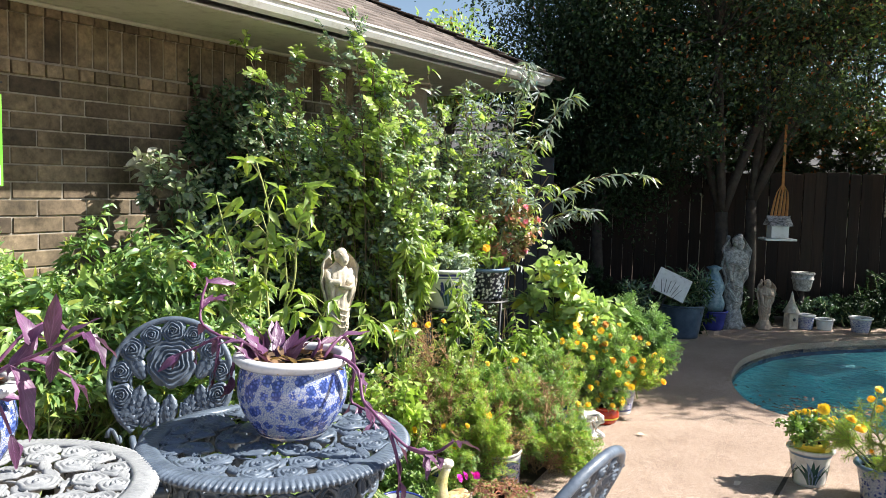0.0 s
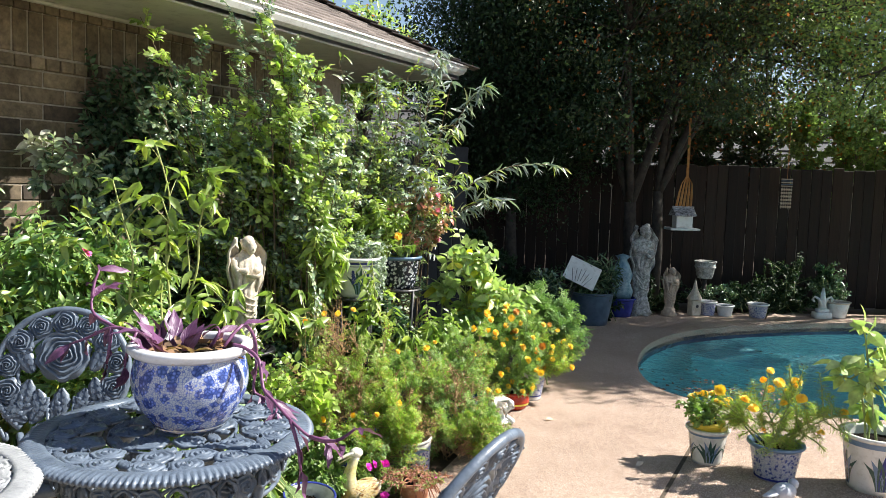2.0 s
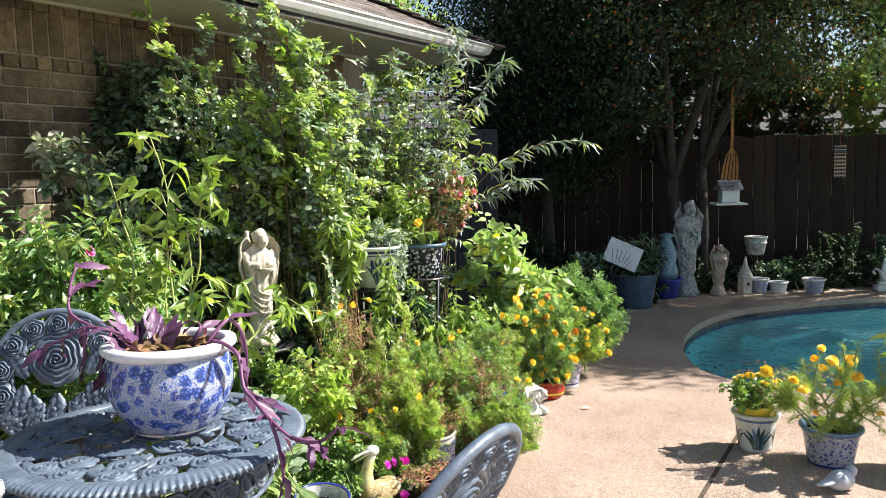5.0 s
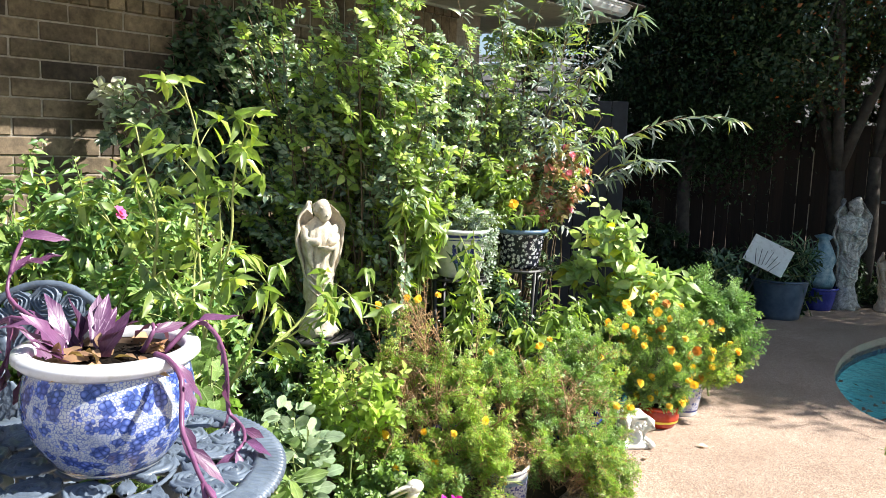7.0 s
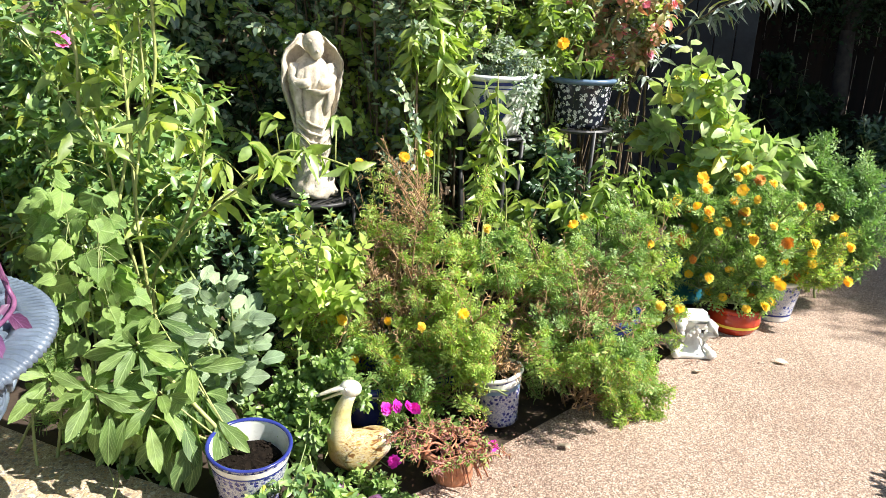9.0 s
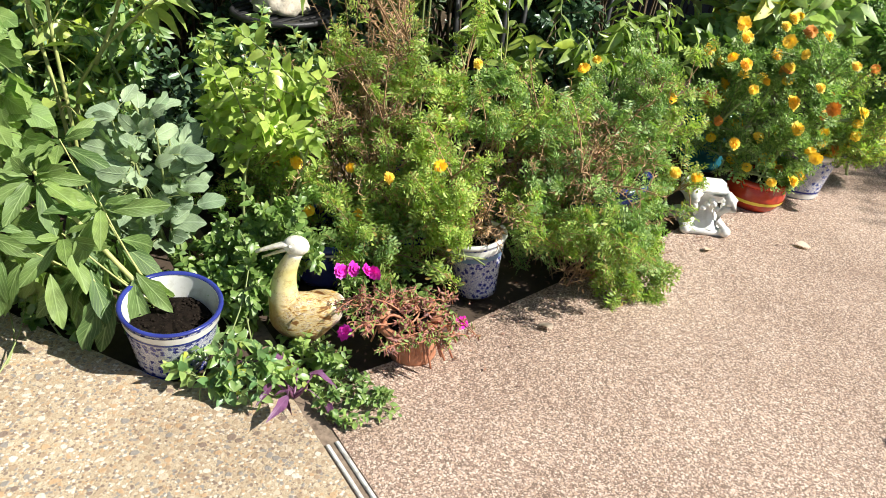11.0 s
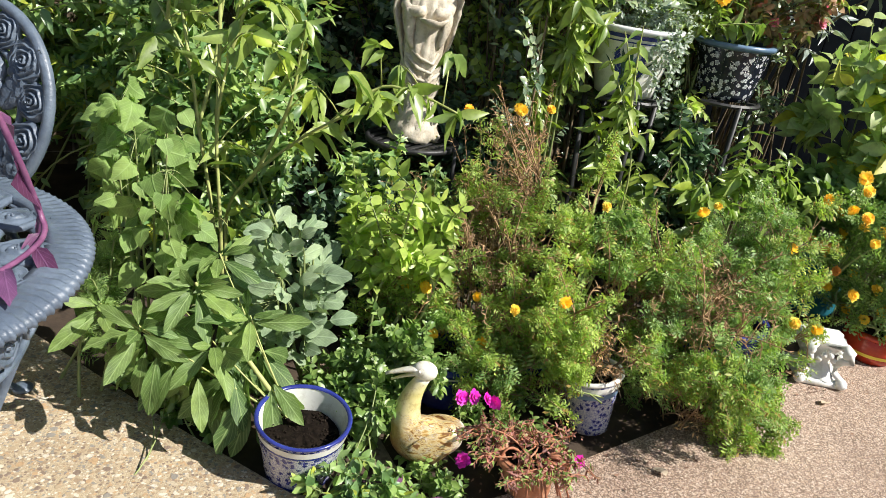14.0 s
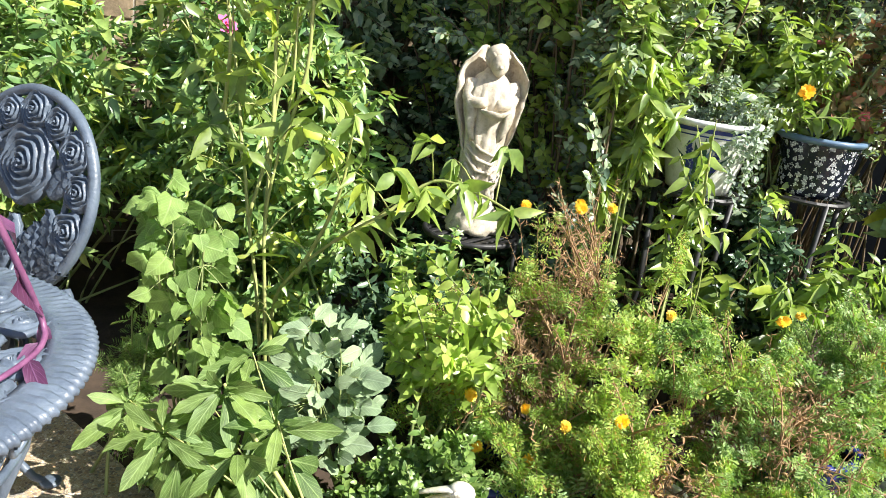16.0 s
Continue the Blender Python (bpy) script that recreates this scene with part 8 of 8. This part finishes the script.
purple_heart("purple heart plant spreading from the jardiniere on the grey table", (-0.45, 3.68, 0.975),
             [((-0.36, 3.68, 0.97), (-0.28, 3.72, 1.05), (-0.2, 3.76, 1.08), (-0.1, 3.78, 1.03)), ((-0.38, 3.75, 0.97), (-0.3, 3.85, 1.12), (-0.25, 3.9, 1.16)),
              ((-0.37, 3.62, 0.97), (-0.25, 3.65, 1.0), (-0.2, 3.66, 0.9)), ((-0.5, 3.6, 0.97), (-0.6, 3.55, 1.05), (-0.68, 3.5, 1.0)), ((-0.34, 3.68, 0.98), (-0.25, 3.68, 1.06), (-0.1, 3.68, 1.13), (0.0, 3.68, 1.18))], 26, 8, 1.55,
             [((-0.1, 3.68, 1.13), (-0.07, 3.68, 1.29), 0.045), ((-0.15, 3.7, 1.12), (-0.2, 3.71, 1.24), 0.045), ((-0.08, 3.69, 1.14), (0.01, 3.7, 1.235), 0.034), ((0.0, 3.68, 1.18), (0.088, 3.67, 1.12), 0.042), ((-0.2, 3.66, 1.09), (-0.065, 3.63, 0.945), 0.055), ((-0.08, 3.67, 1.13), (-0.075, 3.65, 1.045), 0.035), ((-0.22, 3.68, 1.05), (-0.12, 3.7, 1.22), 0.05)])

# ---- pool deck pots ----
cm, tips, inv = plant("chrysanthemum", "potted yellow chrysanthemum in bloom", "flowering plant", (2.775, 6.07, 0.22), (2.77, 6.05, 0.32), (0.16, 0.14, 0.1), 80, 10, (0.035, 0.02), "oval", L_OREG, M_STEM, 50, shell=0.6, start=0.4)
blossoms(cm, inv, [tuple(p) for p in tips if p[2] > 0.36][:34], [B_MARIY], 0.022, 11, face=(0, -0.4, 1))
mk, tips, inv = plant("marigold", "potted marigold with orange and yellow heads", "flowering plant", (3.09, 5.88, 0.15), (3.1, 5.86, 0.36), (0.34, 0.24, 0.24), 120, 18, (0.042, 0.03), "pinnate", L_FEATH, M_STEM, 51, shell=0.4, start=0.35)
blossoms(mk, inv, [tuple(p) for p in tips if p[2] > 0.42][:14] + [(2.94, 5.72, 0.3), (3.25, 5.72, 0.3)], [B_MARI, B_MARIY], 0.032, 12, face=(0, -0.4, 0.8))
plant("potted_plant", "sparse leafy plant growing from the iris painted pot", "plant", (3.56, 5.75, 0.25), (3.53, 5.77, 0.6), (0.22, 0.2, 0.34), 13, 9, (0.11, 0.062), "broad", L_HYDR, M_STEM, 52, droop=0.3, stem_r=0.009)

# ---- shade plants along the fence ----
# The near-black leaf tone here has the fence-side shade put into it.
for i, (x, y, w, h, m_, ln) in enumerate(((2.2, 10.9, 0.6, 0.4, L_SHADED, 0.07), (2.95, 10.5, 0.4, 0.35, L_SHADED, 0.06), (1.6, 10.3, 0.5, 0.6, L_SHADED, 0.08), (4.9, 11.6, 0.5, 0.2, L_DEEP, 0.05), (5.4, 11.5, 0.5, 0.26, L_SHADED, 0.05), (5.7, 11.6, 0.45, 0.42, L_SHADED, 0.055), (6.25, 11.55, 0.3, 0.4, L_DEEP, 0.05), (3.95, 11.5, 0.5, 0.3, L_SHADED, 0.05), (7.6, 11.6, 0.5, 0.2, L_OREG, 0.05), (8.6, 11.6, 0.6, 0.3, L_OREG, 0.06))):
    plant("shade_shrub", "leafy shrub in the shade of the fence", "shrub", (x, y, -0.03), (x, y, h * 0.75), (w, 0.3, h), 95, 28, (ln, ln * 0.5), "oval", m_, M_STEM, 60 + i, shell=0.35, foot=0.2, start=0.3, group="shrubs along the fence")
plant("potted_plant", "strappy plant in the large blue pot", "plant", (2.95, 10.35, 0.3), (2.95, 10.3, 0.55), (0.35, 0.25, 0.25), 40, 10, (0.16, 0.014), "lance", L_DEEP, M_STEM, 75, start=0.5)
plant("potted_plant", "dark plant in the white pot by the fence", "plant", (2.36, 9.85, 0.2), (2.36, 9.85, 0.45), (0.3, 0.25, 0.25), 40, 16, (0.07, 0.03), "oval", L_DEEP, M_STEM, 76, start=0.4)

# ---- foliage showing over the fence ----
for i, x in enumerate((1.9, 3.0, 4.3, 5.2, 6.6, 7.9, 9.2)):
    # Shaded left and sunlit right of the hedge are set by leaf colour.
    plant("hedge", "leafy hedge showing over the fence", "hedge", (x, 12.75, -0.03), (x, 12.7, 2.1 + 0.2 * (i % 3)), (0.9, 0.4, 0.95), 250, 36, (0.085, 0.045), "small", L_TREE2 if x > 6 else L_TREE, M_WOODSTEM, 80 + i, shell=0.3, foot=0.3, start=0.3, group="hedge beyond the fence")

# ---- bricks of the house wall ----
BL, BH, JT = 0.295, 0.092, 0.0098
COURSE = BH + JT
rgb = random.Random(12)


def brick_mesh(l, h, d, seed):
    bm = bmesh.new()
    box(bm, (0, 0, 0), (l, d, h), 0.005)
    rg = random.Random(seed)
    for v in bm.verts:
        v.co += Vector((rg.uniform(-0.002, 0.002), rg.uniform(-0.002, 0.002), rg.uniform(-0.002, 0.002)))
    me = bpy.data.meshes.new("brick")
    bm.to_mesh(me), bm.free()
    me.materials.append(M_BRICK)
    return me


full = [brick_mesh(BL, BH, 0.03, i) for i in range(4)]
soldier = [brick_mesh(BH, BL - 0.04, 0.03, i) for i in range(3)]
header = [brick_mesh(BH, 0.075, 0.05, i) for i in range(2)]
top_header = [brick_mesh(BH, 0.056, 0.05, i) for i in range(2)]


def lay(me, x, z, out=0.0):
    ob = new("brick", me)
    ob.parent = wall
    ob.matrix_basis = pose(x, WY + 0.026 - out + rgb.uniform(-0.002, 0.002), z, rgb.uniform(-0.4, 0.4), rgb.uniform(-0.3, 0.3), rgb.uniform(-0.3, 0.3))


z0, xa, xb = 2.17, -6.6, -2.1
for r in range(12):
    z = z0 - COURSE * (r + 0.5)
    x = xa - (BL + JT) / 2 * (r % 2)
    while x < xb:
        lay(full[rgb.randrange(4)], x, z)
        x += BL + JT
x = xa
while x < xb + 0.9:
    lay(header[rgb.randrange(2)], x, z0 + 0.045, 0.012)
    lay(soldier[rgb.randrange(3)], x, z0 + 0.09 + BL / 2 + 0.005 - 0.015)
    lay(top_header[rgb.randrange(2)], x, 2.557, 0.012)
    x += BH + JT
# the rest of the wall, joined
bm = bmesh.new()
for r in range(22):
    z = z0 - COURSE * (r + 0.5)
    x = -9.9 - (BL + JT) / 2 * (r % 2)
    while x < X1 - 0.15:
        if not (xa - 0.2 < x < xb and r < 12) and z > -0.02:
            box(bm, (x, WY + 0.026, z), (BL, 0.03, BH))
        x += BL + JT
rest = part("brickwork", bm, M_BRICK, wall)
rest["kind"] = "stuff"

# ---- roof shingles, joined ----
bm = bmesh.new()
rgs2 = random.Random(3)
tp = math.tan(PITCH)
row = 0
y = -0.05
while y < 3.2:
    x = -9.0 + 0.15 * (row % 2)
    while x < -y + 0.0:
        w = rgs2.uniform(0.12, 0.2)
        x1 = min(x + w, -y + 0.03)
        zz = zt + (y + 0.03) * tp
        q = [(x, y, zz + 0.012 + rgs2.uniform(0, 0.004)), (x1, y, zz + 0.012 + rgs2.uniform(0, 0.004)), (x1, y + 0.15, zz + 0.15 * tp + 0.002), (x, y + 0.15, zz + 0.15 * tp + 0.002)]
        vs = [bm.verts.new(p) for p in q]
        bm.faces.new(vs)
        lo = [bm.verts.new((x, y, zz - 0.002)), bm.verts.new((x1, y, zz - 0.002))]
        bm.faces.new((lo[0], lo[1], vs[1], vs[0]))
        x = x1 + 0.003
    y += 0.135
    row += 1
sh = part("shingle_field", bm, M_SHINGLE, roof)
sh["kind"] = "stuff"
bm = bmesh.new()
for i in range(30):
    s = i * 0.15
    a = Vector((0.03 - s, -0.03 + s, zt + s * tp + 0.02))
    box(bm, (0, 0, 0), (0.3, 0.2, 0.008), 0, Matrix.Translation(a) @ pose(0, 0, 0, 0, 0, 135) @ pose(0, 0, 0, 0, -14, 0))
cap = part("hip_cap", bm, M_SHINGLE, roof)
# fallen leaves floating on the pool and lying on the deck
rgl = np.random.default_rng(21)
n = 330
P = np.stack([rgl.uniform(3.0, 6.5, n), rgl.uniform(7.2, 10.2, n), np.full(n, -0.122)], axis=1)
P[:280, :2] = np.array([3.5, 7.8]) + rgl.normal(0, 0.3, (280, 2))
D = rgl.normal(size=(n, 3)) * np.array([1, 1, 0.05])
M_DEAD = m_leaf("dead brown leaves", (0.09, 0.05, 0.02), (0.25, 0.15, 0.06), rough=0.8, trans=0.1)
lv = link_mesh("fallen_leaves", leaf_mesh("fallen_leaves", "small", P, D, np.full(n, 0.06), np.full(n, 0.03), rgl, 0.05), M_DEAD)
tagged(lv, "brown fallen leaves floating on the pool", "leaves", kind="stuff")
n = 300
q = rgl.uniform(0, 1, n)
ex = np.array([0.95, 5.28]) + q[:, None] * np.array([0.8, 1.6]) + rgl.normal(0, 0.09, (n, 2)) + np.array([0.03, -0.03])
P = np.column_stack([ex, np.full(n, 0.004)])
lv = link_mesh("plant_litter", leaf_mesh("plant_litter", "small", P, rgl.normal(size=(n, 3)) * np.array([1, 1, 0.06]), rgl.uniform(0.005, 0.02, n), rgl.uniform(0.003, 0.008, n), rgl, 0.1), M_DEAD)
tagged(lv, "dry petals and leaf litter along the bed's edge", "leaves", kind="stuff")
M_PALELEAF = m_leaf("bleached fallen leaf", (0.42, 0.38, 0.16), (0.55, 0.5, 0.24), rough=0.7, trans=0.1)
# a few pale leaves dropped on the path
for i, (x, y) in enumerate(((1.95, 6.75), (1.68, 6.48), (1.4, 5.72), (2.4, 6.0))):
    ob = link_mesh("fallen_leaf", leaf_mesh("fallen_leaf", "broad", np.array([[0.0, 0, 0]]), np.array([[1.0, 0, 0.05]]), np.array([0.055]), np.array([0.03]), np.random.default_rng(40 + i), 0.2), M_PALELEAF)
    ob.matrix_basis = pose(x, y, 0.012, 0, 0, 70 * i)
    tagged(ob, "single fallen leaf lying on the path", "leaf", group="leaves on the path")
